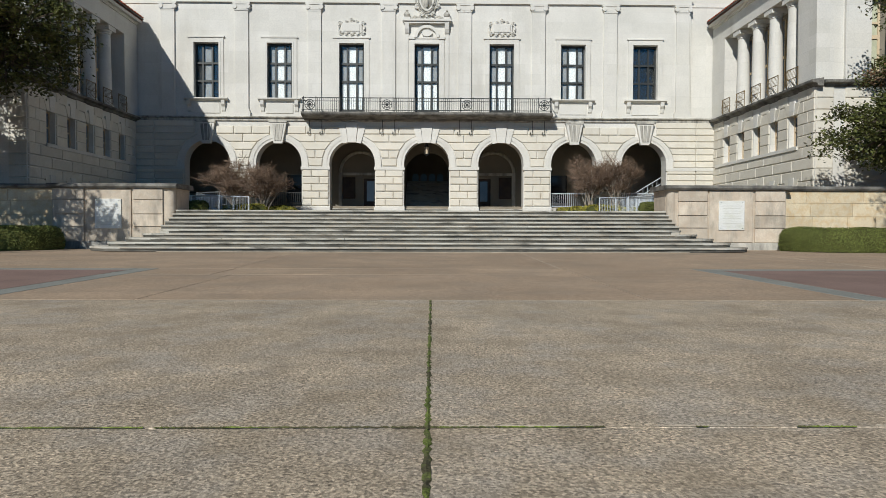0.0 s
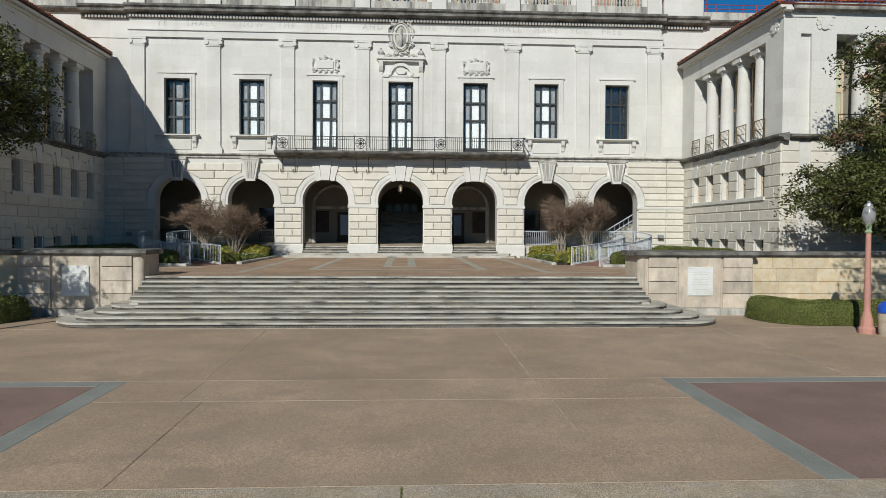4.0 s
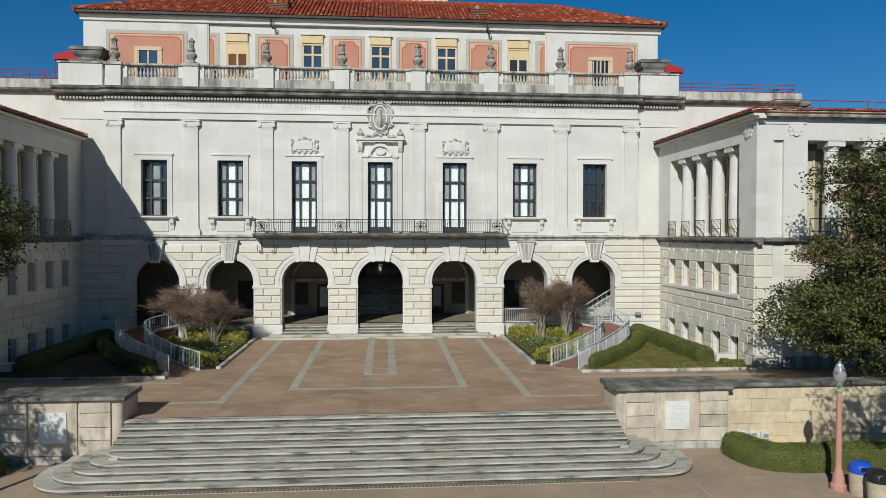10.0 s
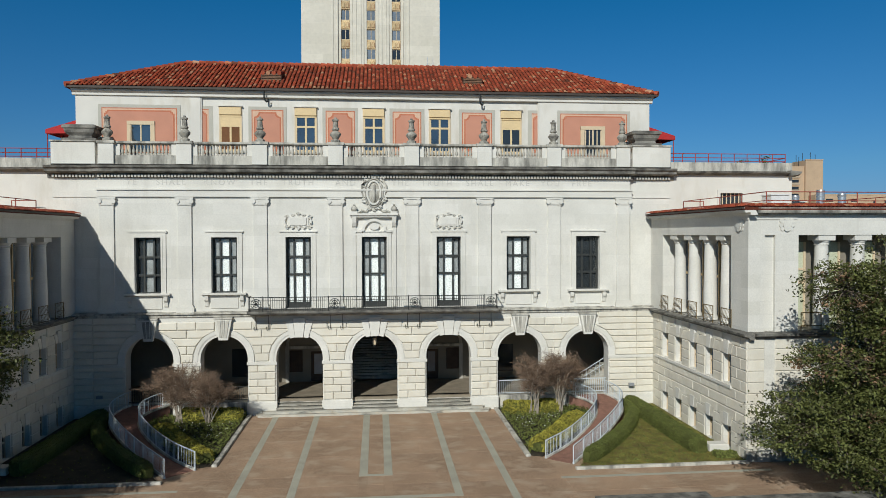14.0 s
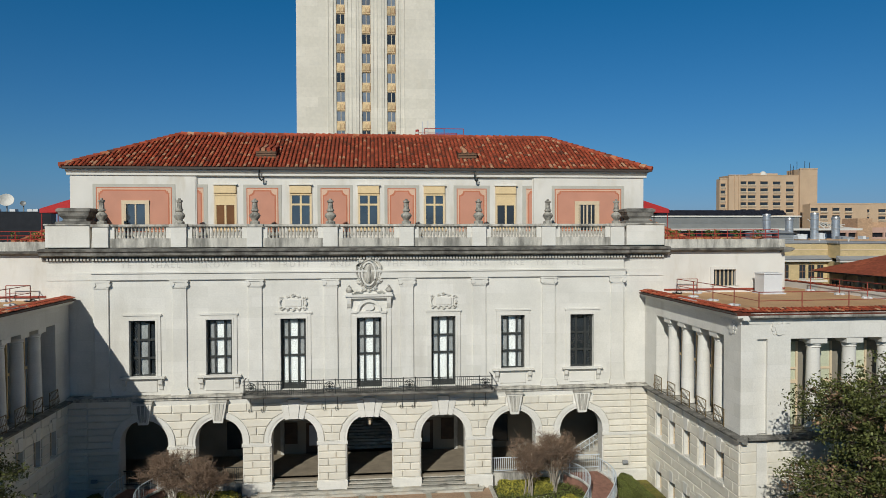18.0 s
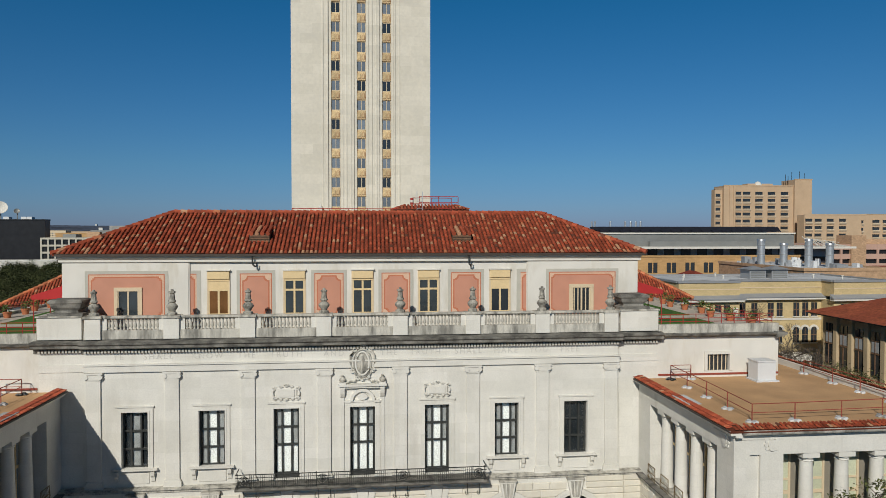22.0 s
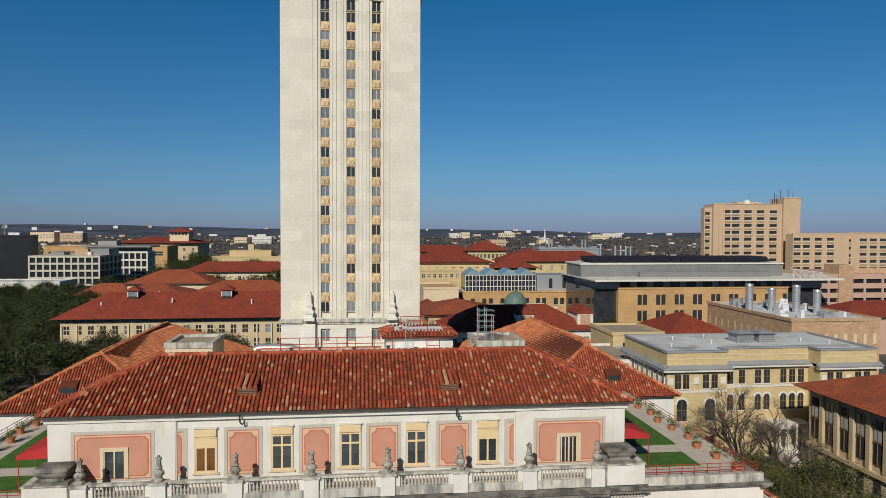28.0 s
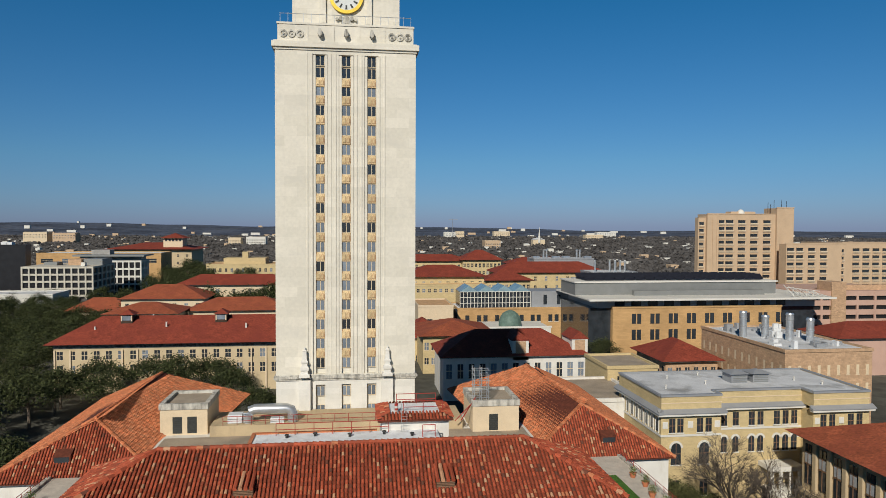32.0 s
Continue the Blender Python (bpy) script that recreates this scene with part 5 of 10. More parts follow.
def paint_panel(x0, x1, z0, z1, y, step, open_side=0):
    """A grey-bordered salmon panel with cream and red bands and stepped corners."""
    p = part("painted_panel", Geo().box(x0, x1, y - 0.03, y, z0, z1), GREYBAND, hall, "salmon stucco panel in a grey border")
    a, b, c, d = x0 + 0.3, x1 - 0.3, z0 + 0.2, z1 - 0.3
    if open_side:
        a, b = (a, x1) if open_side > 0 else (x0, b)
    part("outer_line", Geo().box(a - 0.07, b + 0.07, y - 0.034, y - 0.029, c - 0.07, d + 0.07) if not open_side else Geo().box(a, b, y - 0.034, y - 0.029, c - 0.07, d + 0.07), PINKLINE, p)
    part("cream_band", Geo().box(a, b, y - 0.036, y - 0.03, c, d), PALEPINK, p)

    def notched(m, t):
        l, r, lo, hi = a + m, b - m, c + m, d - m
        if open_side > 0:
            r = b
        if open_side < 0:
            l = a
        s = step
        L, Rr = ([(l, lo + s), (l + s * 0.5, lo + s), (l + s * 0.5, lo + s * 0.5), (l + s, lo + s * 0.5), (l + s, lo)],
                 [(r - s, lo), (r - s, lo + s * 0.5), (r - s * 0.5, lo + s * 0.5), (r - s * 0.5, lo + s), (r, lo + s)])
        TL = [(l + s, hi), (l + s, hi - s * 0.5), (l + s * 0.5, hi - s * 0.5), (l + s * 0.5, hi - s), (l, hi - s)]
        TR = [(r, hi - s), (r - s * 0.5, hi - s), (r - s * 0.5, hi - s * 0.5), (r - s, hi - s * 0.5), (r - s, hi)]
        if s > 0.3:
            bow = lambda cx, cz, a0: [(cx + s * math.cos(a0 + k * math.pi / 12), cz + s * math.sin(a0 + k * math.pi / 12)) for k in range(7)]
            L, Rr = bow(l, lo, 0)[::-1], bow(r, lo, math.pi / 2)[::-1]
            TR, TL = bow(r, hi, math.pi)[::-1], bow(l, hi, 1.5 * math.pi)[::-1]
        if open_side > 0:
            Rr, TR = [(r, lo)], [(r, hi)]
        if open_side < 0:
            L, TL = [(l, lo)], [(l, hi)]
        return L + Rr + TR + TL

    part("red_band", Geo().prism(notched(0.1, 0), y - 0.042, y - 0.036, "y"), PINKLINE, p)
    part("field", Geo().prism(notched(0.2, 0), y - 0.048, y - 0.042, "y"), PINK, p)


for s in (-1, 1):
    a, b = sorted((s * 13.9, s * 19.6))
    paint_panel(a, b, 19.9, 23.5, TY, 0.22)
    c = s * 16.65
    w = part("attic_window", Geo().box(c - 0.96, c - 0.72, TY - 0.12, TY + 0.05, 20.1, 22.3).box(c + 0.72, c + 0.96, TY - 0.12, TY + 0.05, 20.1, 22.3).box(c - 0.96, c + 0.96, TY - 0.14, TY + 0.05, 22.05, 22.32), CREAM, hall, "small attic window in a cream surround")
    part("pane", Geo().box(c - 0.72, c + 0.72, TY - 0.06, TY - 0.055, 20.1, 22.05), BLUEGLASS if s < 0 else DARKGLASS, w)
    part("mullion", Geo().box(c - 0.05, c + 0.05, TY - 0.1, TY - 0.05, 20.1, 22.05).box(c - 0.72, c - 0.65, TY - 0.1, TY - 0.05, 20.1, 22.05).box(c + 0.65, c + 0.72, TY - 0.1, TY - 0.05, 20.1, 22.05), CREAM, w)
    if s > 0:
        g = Geo()
        for k in range(5):
            g.box(c - 0.6 + k * 0.3, c - 0.52 + k * 0.3, TY - 0.085, TY - 0.06, 20.1, 22.0)
        part("blind", g, CREAM, w)
    a, b = sorted((s * 11.65, s * 12.48))
    paint_panel(a, b, 19.9, 23.5, TY + 0.15, 0.2, -1 if s < 0 else 1)
for c, w in ((-7.75, 2.75), (-2.47, 2.6), (2.47, 2.6), (7.75, 2.75)):
    paint_panel(c - w / 2, c + w / 2, 19.9, 23.5, TY + 0.15, 0.34)
YW = TY + 0.15
for c in (-10.4, -4.98, 0.0, 4.92, 10.36):
    far = abs(c) > 8
    g = Geo()
    z0, z1 = 20.3, 23.46
    g.box(c - 0.82, c - 0.72, YW - 0.06, YW + 0.02, z0 - 0.1, z1).box(c + 0.72, c + 0.82, YW - 0.06, YW + 0.02, z0 - 0.1, z1)
    w = part("attic_window", g, CREAM, hall, "attic window with yellow blind and cream mullions")
    top = 22.0 if far else 22.75
    part("yellow_blind", Geo().box(c - 0.72, c + 0.72, YW - 0.05, YW, top, z1).box(c - 0.76, c + 0.76, YW - 0.09, YW, 22.72, 22.82), YELLOWFRAME, w)
    part("roller_box", Geo().boss(c - 0.78, c + 0.78, YW - 0.16, YW, 22.86, 23.42, 0.03), YELLOWFRAME, w)
    part("lintel", Geo().box(c - 0.86, c + 0.86, YW - 0.22, YW, 23.46, 23.54), STUCCO, w)
    part("pane", Geo().box(c - 0.72, c + 0.72, YW - 0.02, YW - 0.012, z0, top), BROWNGLASS if c < -8 else DARKGLASS if c > 8 else BLUEGLASS, w)
    g = Geo().box(c - 0.07, c + 0.07, YW - 0.05, YW, z0, top).box(c - 0.72, c - 0.64, YW - 0.045, YW, z0, top).box(c + 0.64, c + 0.72, YW - 0.045, YW, z0, top)
    if not far:
        g.box(c - 0.64, c + 0.64, YW - 0.045, YW, 21.98, 22.12)
    g.box(c - 0.64, c + 0.64, YW - 0.045, YW, z0 - 0.1, z0 + 0.06)
    part("mullion", g, YELLOWFRAME, w)
    part("sill", Geo().box(c - 0.95, c + 0.95, YW - 0.12, YW, z0 - 0.22, z0 - 0.1), CREAM, w)


# ---- tiled roofs ----
def barrel_mesh(name, material, r=0.118, L=0.46, r1=0.098):
    g = Geo()
    n = 5
    ring = lambda rr, y, up: [(rr * math.cos(math.pi * k / n), y, rr * math.sin(math.pi * k / n) * 0.8 + up) for k in range(n + 1)]
    a, b = ring(r, 0, 0.045), ring(r1, L, 0.0)
    g.add(a + b, [(k, k + 1, n + 2 + k, n + 1 + k) for k in range(n)] + [tuple(range(n + 1))])
    return g.mesh(name, material, True)


def roof_plane(e0, e1, r0, r1):
    """Frame of a roof slope: eave from e0 to e1, top edge from r0 to r1. Returns the origin, unit vectors, length and a test."""
    e0, e1, r0, r1 = (Vector(p) for p in (e0, e1, r0, r1))
    U = (e1 - e0).normalized()
    up = r0 - e0
    S = (up - U * up.dot(U)).normalized()
    Nn = U.cross(S)
    if Nn.z < 0:
        Nn = -Nn
    Ls = up.dot(S)
    w = (e1 - e0).length
    a, b = (r0 - e0).dot(U), (r1 - e0).dot(U)
    return e0, U, S, Nn, Ls, w, a, b


def tile_slope(e0, e1, r0, r1, parent, many, pitch=0.305, row=0.42, singles=0, r=0.118, seed=1, n=4, label="", bed=TILE_BED):
    """Barrel tiles over a slope; the lowest rows are single pieces, the rest one mesh."""
    o, U, S, Nn, Ls, w, a, b = roof_plane(e0, e1, r0, r1)
    q = [Vector(e0), Vector(e1), Vector(r1), Vector(r0)]
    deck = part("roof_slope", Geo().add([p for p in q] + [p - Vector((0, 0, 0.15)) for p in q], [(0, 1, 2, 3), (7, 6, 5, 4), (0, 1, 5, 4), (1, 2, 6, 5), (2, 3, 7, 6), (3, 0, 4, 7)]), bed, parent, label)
    rg = random.Random(seed)
    one, pale = (barrel_mesh("tile", TILE), barrel_mesh("tile", TILE_PALE)) if singles else (None, None)
    g = Geo()
    cnt = 0
    cols = int(w / pitch)
    for j in range(int(Ls / row) + 1):
        s = j * row - 0.06
        for i in range(cols):
            u = (i + 0.5) * w / cols
            lo, hi = a * (s + 0.3) / Ls, w + (b - w) * (s + 0.3) / Ls
            if u < lo or u > hi or s + 0.25 > Ls:
                continue
            p = o + U * (u + rg.uniform(-0.012, 0.012)) + S * s + Nn * (0.03 + rg.uniform(0, 0.025))
            if cnt < singles:
                m = Matrix((U, S, Nn)).transposed().to_4x4()
                ob = part("tile", pale if rg.random() < 0.12 else one, TILE, deck)
                ob.matrix_basis = Matrix.Translation(p) @ m
                cnt += 1
            else:
                k1 = r * 0.82
                L1 = row + 0.06
                ring = [p + U * (r * math.cos(math.pi * k / n)) + Nn * (r * 0.8 * math.sin(math.pi * k / n) + 0.045) for k in range(n + 1)]
                ring2 = [p + S * L1 + U * (k1 * math.cos(math.pi * k / n)) + Nn * (k1 * 0.8 * math.sin(math.pi * k / n)) for k in range(n + 1)]
                g.add(ring + ring2, [(k, k + 1, n + 2 + k, n + 1 + k) for k in range(n)] + [tuple(range(n + 1))])
    if g.f:
        ob = part("tile_field", g, many, deck, fix=False)
        tagged(ob, kind="stuff")
    return deck


def ridge_caps(p, q, parent, material=TILE_MANY, r=0.22):
    p, q = Vector(p), Vector(q)
    d = (q - p).normalized()
    n = max(1, int((q - p).length / 0.5))
    g = Geo()
    for k in range(n):
        a = p + (q - p) * (k / n)
        g.tube([a + Vector((0, 0, 0.05)), a + d * 0.55 + Vector((0, 0, 0.02))], r, 7, r * 0.8)
    part("ridge_tiles", g, material, parent, fix=False)


E0, E1, R0, R1 = (-21.65, 51.12, 24.72), (21.65, 51.12, 24.72), (-14.9, 57.2, 27.85), (14.9, 57.2, 27.85)
B0, B1 = (-21.65, 63.3, 24.72), (21.65, 63.3, 24.72)
tile_slope(E0, E1, R0, R1, hall, TILE_MANY, singles=291, seed=2, label="south slope of red barrel tiles")
tile_slope(B0, E0, R0, R0, hall, TILE_MANY, seed=3, label="west hip of red barrel tiles")
tile_slope(E1, B1, R1, R1, hall, TILE_MANY, seed=4, label="east hip of red barrel tiles")
part("north_slope", Geo().add([B1, B0, R0, R1], [(0, 1, 2, 3)]), ROOF_RED, hall)
for p, q in ((E0, R0), (E1, R1), (R0, R1)):
    ridge_caps(p, q, hall)
for c in (-7.6, 7.55):
    z = 25.55
    y = 51.12 + (z - 24.72) * 6.08 / 3.13
    d = part("roof_vent", Geo().prism([(y - 0.1, z - 0.05), (y - 0.1, z + 0.6), (y + 1.3, z + 0.85), (y + 1.3, z + 0.3)], c - 0.75, c + 0.75, "x"), WOODDOOR, hall, "small louvred roof vent")
    g = Geo()
    for k in range(5):
        g.box(c - 0.7, c + 0.7, y - 0.16, y - 0.08, z + k * 0.12 - 0.02, z + k * 0.12 + 0.05)
    part("louvre", g, LOUVRE, d)
    g = Geo()
    for k in range(4):
        g.tube([(c - 0.6 + k * 0.4, y - 0.2, z + 0.62), (c - 0.6 + k * 0.4, y + 1.9, z + 1.12)], 0.16, 7)
    part("vent_tiles", g, TILE_MANY, d)


# ---- the two flanking wings ----
def turned(g):
    """Swap x and y, for walls built along x that run along y."""
    h = Geo()
    h.v = [(y, x, z) for x, y, z in g.v]
    h.f = [q[::-1] for q in g.f]
    return h


COLY = [45.6, 43.45, 41.3, 39.15]
WINY = [46.7, 44.55, 42.4, 40.25, 38.1]
COLX = [25.0, 27.15, 29.3, 31.45]
WX, SY, EX = 20.4, 35.9, 34.4
colp = [(0.5, 0), (0.5, 0.12), (0.44, 0.2), (0.41, 0.3), (0.41, 1.6), (0.35, 4.6), (0.35, 4.68), (0.4, 4.72), (0.36, 4.78), (0.46, 4.92), (0.46, 4.96)]


def wing(s):
    M = lambda g: g if s > 0 else g.mirror()
    w = thing("wing_building", (s * 27.4, 43, ZT), "pale limestone wing with a column loggia over banded stone storeys", "building", "flanking wings")
    P = lambda n, g, m, par=None, lab="", **k: part(n, M(g), m, par or w, lab, **k)
    P("inner_wall", turned(pierced_wall(SY, 48.9, ZT - 0.1, 4.3, [(c, 0.85, 1.62, 3.05, False) for c in WINY], WX, WX + 0.6)), LIME, lab="")
    P("inner_wall", turned(pierced_wall(SY, 48.9, 4.3, 8.35, [(c, 0.85, 5.45, 7.2, False) for c in WINY], WX, WX + 0.6)), LIME)
    for c in WINY:
        for z0, z1 in ((1.62, 3.05), (5.45, 7.2)):
            win = P("window", Geo().box(WX + 0.34, WX + 0.36, c - 0.36, c + 0.36, z0, z1), DARKGLASS if z0 < 3 else GREYGLASS, lab="narrow cream-framed window")
            for y0, y1, za, zb in ((c - 0.425, c - 0.35, z0, z1), (c + 0.35, c + 0.425, z0, z1), (c - 0.35, c + 0.35, z1 - 0.08, z1), (c - 0.35, c + 0.35, z0 + 0.85, z0 + 0.92)):
                P("frame_bar", Geo().box(WX + 0.27, WX + 0.4, y0, y1, za, zb), CREAM, win)
        for e in (-1, 1):
            for z in (3.02, 7.17):
                P("voussoir", Geo().prism([(c + e * 0.21, z), (c + e * 0.5, z), (c + e * 0.78, z + 0.62), (c + e * 0.31, z + 0.62)], WX - 0.085, WX, "x"), LIME_BLOCK)
        P("keystone", Geo().prism([(c - 0.2, 3.0), (c + 0.2, 3.0), (c + 0.29, 3.72), (c - 0.29, 3.72)], WX - 0.11, WX, "x"), LIME)
        P("keystone", Geo().prism([(c - 0.2, 7.15), (c + 0.2, 7.15), (c + 0.3, 7.95), (c - 0.3, 7.95)], WX - 0.11, WX, "x"), LIME)
    P("sill_band", Geo().box(WX - 0.14, WX, SY + 1.6, 48.3, 5.22, 5.4), LIME)
    # banded courses between the windows
    gaps = [SY + 0.02] + [v for c in sorted(WINY) for v in (c - 0.52, c + 0.52)] + [48.86]
    segs = list(zip(gaps[::2], gaps[1::2]))
    for r in range(11):
        z0 = ZT + 0.05 + r * 0.615
        if 5.0 < z0 + 0.3 < 5.45:
            continue
        if 3.1 < z0 < 4.9:
            cuts = [SY + 0.02] + [SY + 1.1 + 2.15 * k + (0.0 if r % 2 else 1.07) for k in range(6)] + [48.86]
            for p, q in zip(cuts, cuts[1:]):
                if q - p > 0.1:
                    P("course", Geo().boss(WX - 0.07, WX, p + 0.008, q - 0.008, z0 + 0.02, z0 + 0.59, 0.035, "x"), LIME_BLOCK)
            continue
        for a, b in segs:
            mid = (a + b) / 2 + (0.2 if r % 2 else -0.2)
            cuts = [a, mid, b] if b - a > 1.4 else [a, b]
            for p, q in zip(cuts, cuts[1:]):
                P("course", Geo().boss(WX - 0.06, WX, p + 0.008, q - 0.008, z0 + 0.015, z0 + 0.6, 0.03, "x"), LIME_BLOCK)
    P("plinth", Geo().box(WX - 0.2, WX, SY - 0.1, 48.9, ZT - 0.1, ZT + 0.06), LIME_DARK)
    # south front below
    P("south_wall", pierced_wall(WX + 0.6, EX, ZT - 0.1, 8.35, [(c, 1.0, 4.6, 7.2, False) for c in (26.1, 28.25, 30.4)], SY, SY + 0.6), LIME)
    for c in (26.1, 28.25, 30.4):
        P("window", Geo().box(c - 0.5, c + 0.5, SY + 0.35, SY + 0.4, 4.6, 7.2), DARKGLASS)
    for r in range(11):
        z0 = ZT + 0.05 + r * 0.615
        for a, b in ((WX, 21.35), (21.95, 25.5), (31.0, EX)) if 4.0 < z0 < 7.1 else ((WX, 21.35), (21.95, 28.2), (28.2, EX)):
            P("course", Geo().boss(a + 0.01, b - 0.01, SY - 0.06, SY, z0 + 0.015, z0 + 0.6, 0.03, "y"), LIME_BLOCK)
        P("course", Geo().boss(21.36, 21.94, SY + 0.06, SY + 0.12, z0 + 0.015, z0 + 0.6, 0.02, "y"), LIME_BLOCK)
    P("corner_plinth", Geo().box(WX - 0.12, EX, SY - 0.14, SY + 0.05, ZT - 0.1, ZT + 0.62), LIME_DARK)
    P("east_wall", Geo().box(EX - 0.4, EX, SY + 0.6, 60, -0.1, 15.3), LIME)
    # string course
    prof = [(0, 8.3), (-0.1, 8.34), (-0.16, 8.45), (-0.4, 8.5), (-0.42, 8.62), (0.2, 8.72), (0.2, 8.3)]
    P("string_course", Geo().prism([(WX + d, z) for d, z in prof], SY - 0.4, 48.9, "y"), LIME_GRIME, lab="black-stained string course")
    P("string_course", Geo().prism([(SY + d, z) for d, z in prof], WX + 0.3, EX + 0.2, "x"), LIME_GRIME)
    # loggia
    P("loggia_floor", Geo().box(WX, EX - 0.4, SY, 49.3, 8.3, 8.7), LIME_DARK)
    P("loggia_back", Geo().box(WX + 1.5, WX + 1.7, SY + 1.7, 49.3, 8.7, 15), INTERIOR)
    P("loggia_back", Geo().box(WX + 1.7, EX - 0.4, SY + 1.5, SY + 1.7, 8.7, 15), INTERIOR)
    P("end_pier", Geo().box(WX, WX + 1.6, 47.25, 49.3, 8.7, 14.0), LIME)
    P("corner_pier", Geo().box(WX, 21.35, SY, 37.75, 8.7, 14.0), LIME)
    P("corner_pier", Geo().box(21.35, 21.95, SY + 0.18, 37.6, 8.7, 14.0), LIME)
    P("corner_pier", Geo().box(21.95, 23.3, SY, SY + 1.6, 8.7, 14.0), LIME)
    P("end_pier", Geo().box(32.7, EX, SY, SY + 1.6, 8.7, 14.0), LIME)
    for c in COLY:
        P("column", Geo().lathe(colp, WX + 0.55, c, 8.75, 20), LIME, smooth=True)
        P("abacus", Geo().box(WX + 0.05, WX + 1.05, c - 0.5, c + 0.5, 13.7, 13.98), LIME)
    for c in COLX:
        P("column", Geo().lathe(colp, c, SY + 0.55, 8.75, 20), LIME, smooth=True)
        P("abacus", Geo().box(c - 0.5, c + 0.5, SY + 0.05, SY + 1.05, 13.7, 13.98), LIME)
    for c in WINY:
        lw = P("loggia_window", Geo().box(WX + 1.44, WX + 1.46, c - 0.5, c + 0.5, 8.8, 13.6), GREYGLASS, lab="tall window behind the columns")
        for y0, y1, za, zb in ((c - 0.6, c - 0.5, 8.7, 13.6), (c + 0.5, c + 0.6, 8.7, 13.6), (c - 0.5, c + 0.5, 11.3, 11.45)):
            P("frame_bar", Geo().box(WX + 1.38, WX + 1.5, y0, y1, za, zb), YELLOWFRAME, lw)
        lr = P("loggia_rail", Geo().box(WX - 0.12, WX - 0.08, c - 0.6, c + 0.6, 9.72, 9.77), BRASSRAIL, lab="small bowed bronze railing")
        for y0 in (c - 0.6, c + 0.565):
            P("post", Geo().box(WX - 0.12, WX - 0.08, y0, y0 + 0.035, 8.72, 9.72), BRASSRAIL, lr)
        P("lower_bar", Geo().box(WX - 0.12, WX - 0.08, c - 0.565, c + 0.565, 9.2, 9.23), BRASSRAIL, lr)
        for k in range(7):
            P("bar", Geo().tube([(WX - 0.1, c - 0.5 + k * 0.165, 8.75), (WX - 0.24, c - 0.5 + k * 0.165, 9.0), (WX - 0.1, c - 0.5 + k * 0.165, 9.7)], 0.012, 4), BRASSRAIL, lr)
    for c in (24.0, 26.1, 28.25, 30.4):
        # west panes take darker grey glass to show the shade on that wing
        lw = P("loggia_window", Geo().box(c - 0.5, c + 0.5, SY + 1.44, SY + 1.46, 8.8, 13.6), OLIVEBLIND if s > 0 else GREYGLASS, lab="tall window behind the columns, pale green blinds east, shade-darkened glass west")
        for a, b, za, zb in ((c - 0.62, c - 0.5, 8.7, 13.6), (c + 0.5, c + 0.62, 8.7, 13.6), (c - 0.5, c + 0.5, 11.2, 11.4), (c - 0.5, c + 0.5, 12.0, 12.12)):
            P("frame_bar", Geo().box(a, b, SY + 1.38, SY + 1.5, za, zb), CREAM, lw)
        lr = P("loggia_rail", Geo().box(c - 0.6, c + 0.6, SY - 0.12, SY - 0.08, 9.7, 9.76), BRASSRAIL)
        for a, b, za, zb in ((c - 0.6, c - 0.57, 8.72, 9.7), (c + 0.57, c + 0.6, 8.72, 9.7), (c - 0.57, c + 0.57, 9.0, 9.04)):
            P("bar", Geo().box(a, b, SY - 0.12, SY - 0.08, za, zb), BRASSRAIL, lr)
    # entablature and cornice
    P("entablature", Geo().box(WX, WX + 1.6, SY, 49.3, 14.0, 15.1), LIME)
    P("entablature", Geo().box(WX + 1.6, EX, SY, SY + 1.6, 14.0, 15.1), LIME)
    cp = [(0.3, 15.1), (-0.1, 15.1), (-0.14, 15.25), (-0.4, 15.22), (-0.44, 15.3), (-0.48, 15.5), (0.1, 15.52)]
    P("cornice", Geo().prism([(WX + d, z) for d, z in cp], SY - 0.45, 49.05, "y"), LIME)
    P("cornice", Geo().prism([(SY + d, z) for d, z in cp], WX + 0.3, EX + 0.45, "x"), LIME_DARK)
    P("pier_cap", Geo().box(WX - 0.05, 23.2, SY - 0.05, SY, 14.86, 14.96), LIME)
    P("pier_cap", Geo().box(WX - 0.05, WX, SY, SY + 2.2, 14.86, 14.96), LIME)
    for (x, y, ax) in ((WX - 0.06, 36.8, "x"), (22.6, SY - 0.06, "y")):
        shield = None
        for n, (dx, dz, r) in enumerate(((0, 14.62, 0.26), (0, 14.4, 0.2), (-0.3, 14.78, 0.13), (0.3, 14.78, 0.13), (-0.34, 14.56, 0.12), (0.34, 14.56, 0.12), (-0.26, 14.35, 0.12), (0.26, 14.35, 0.12), (0, 14.88, 0.12))):
            pts = [((x if ax == "y" else y) + dx + r * math.cos(k * math.pi / 6), dz + r * math.sin(k * math.pi / 6)) for k in range(12)]
            lo = (y if ax == "y" else x) - 0.04 + 0.009 * n
            ob = P("carved_boss" if shield else "carved_shield", Geo().prism(pts, lo, lo + 0.14, ax), LIME, shield, "" if shield else "small carved shield")
            shield = shield or ob
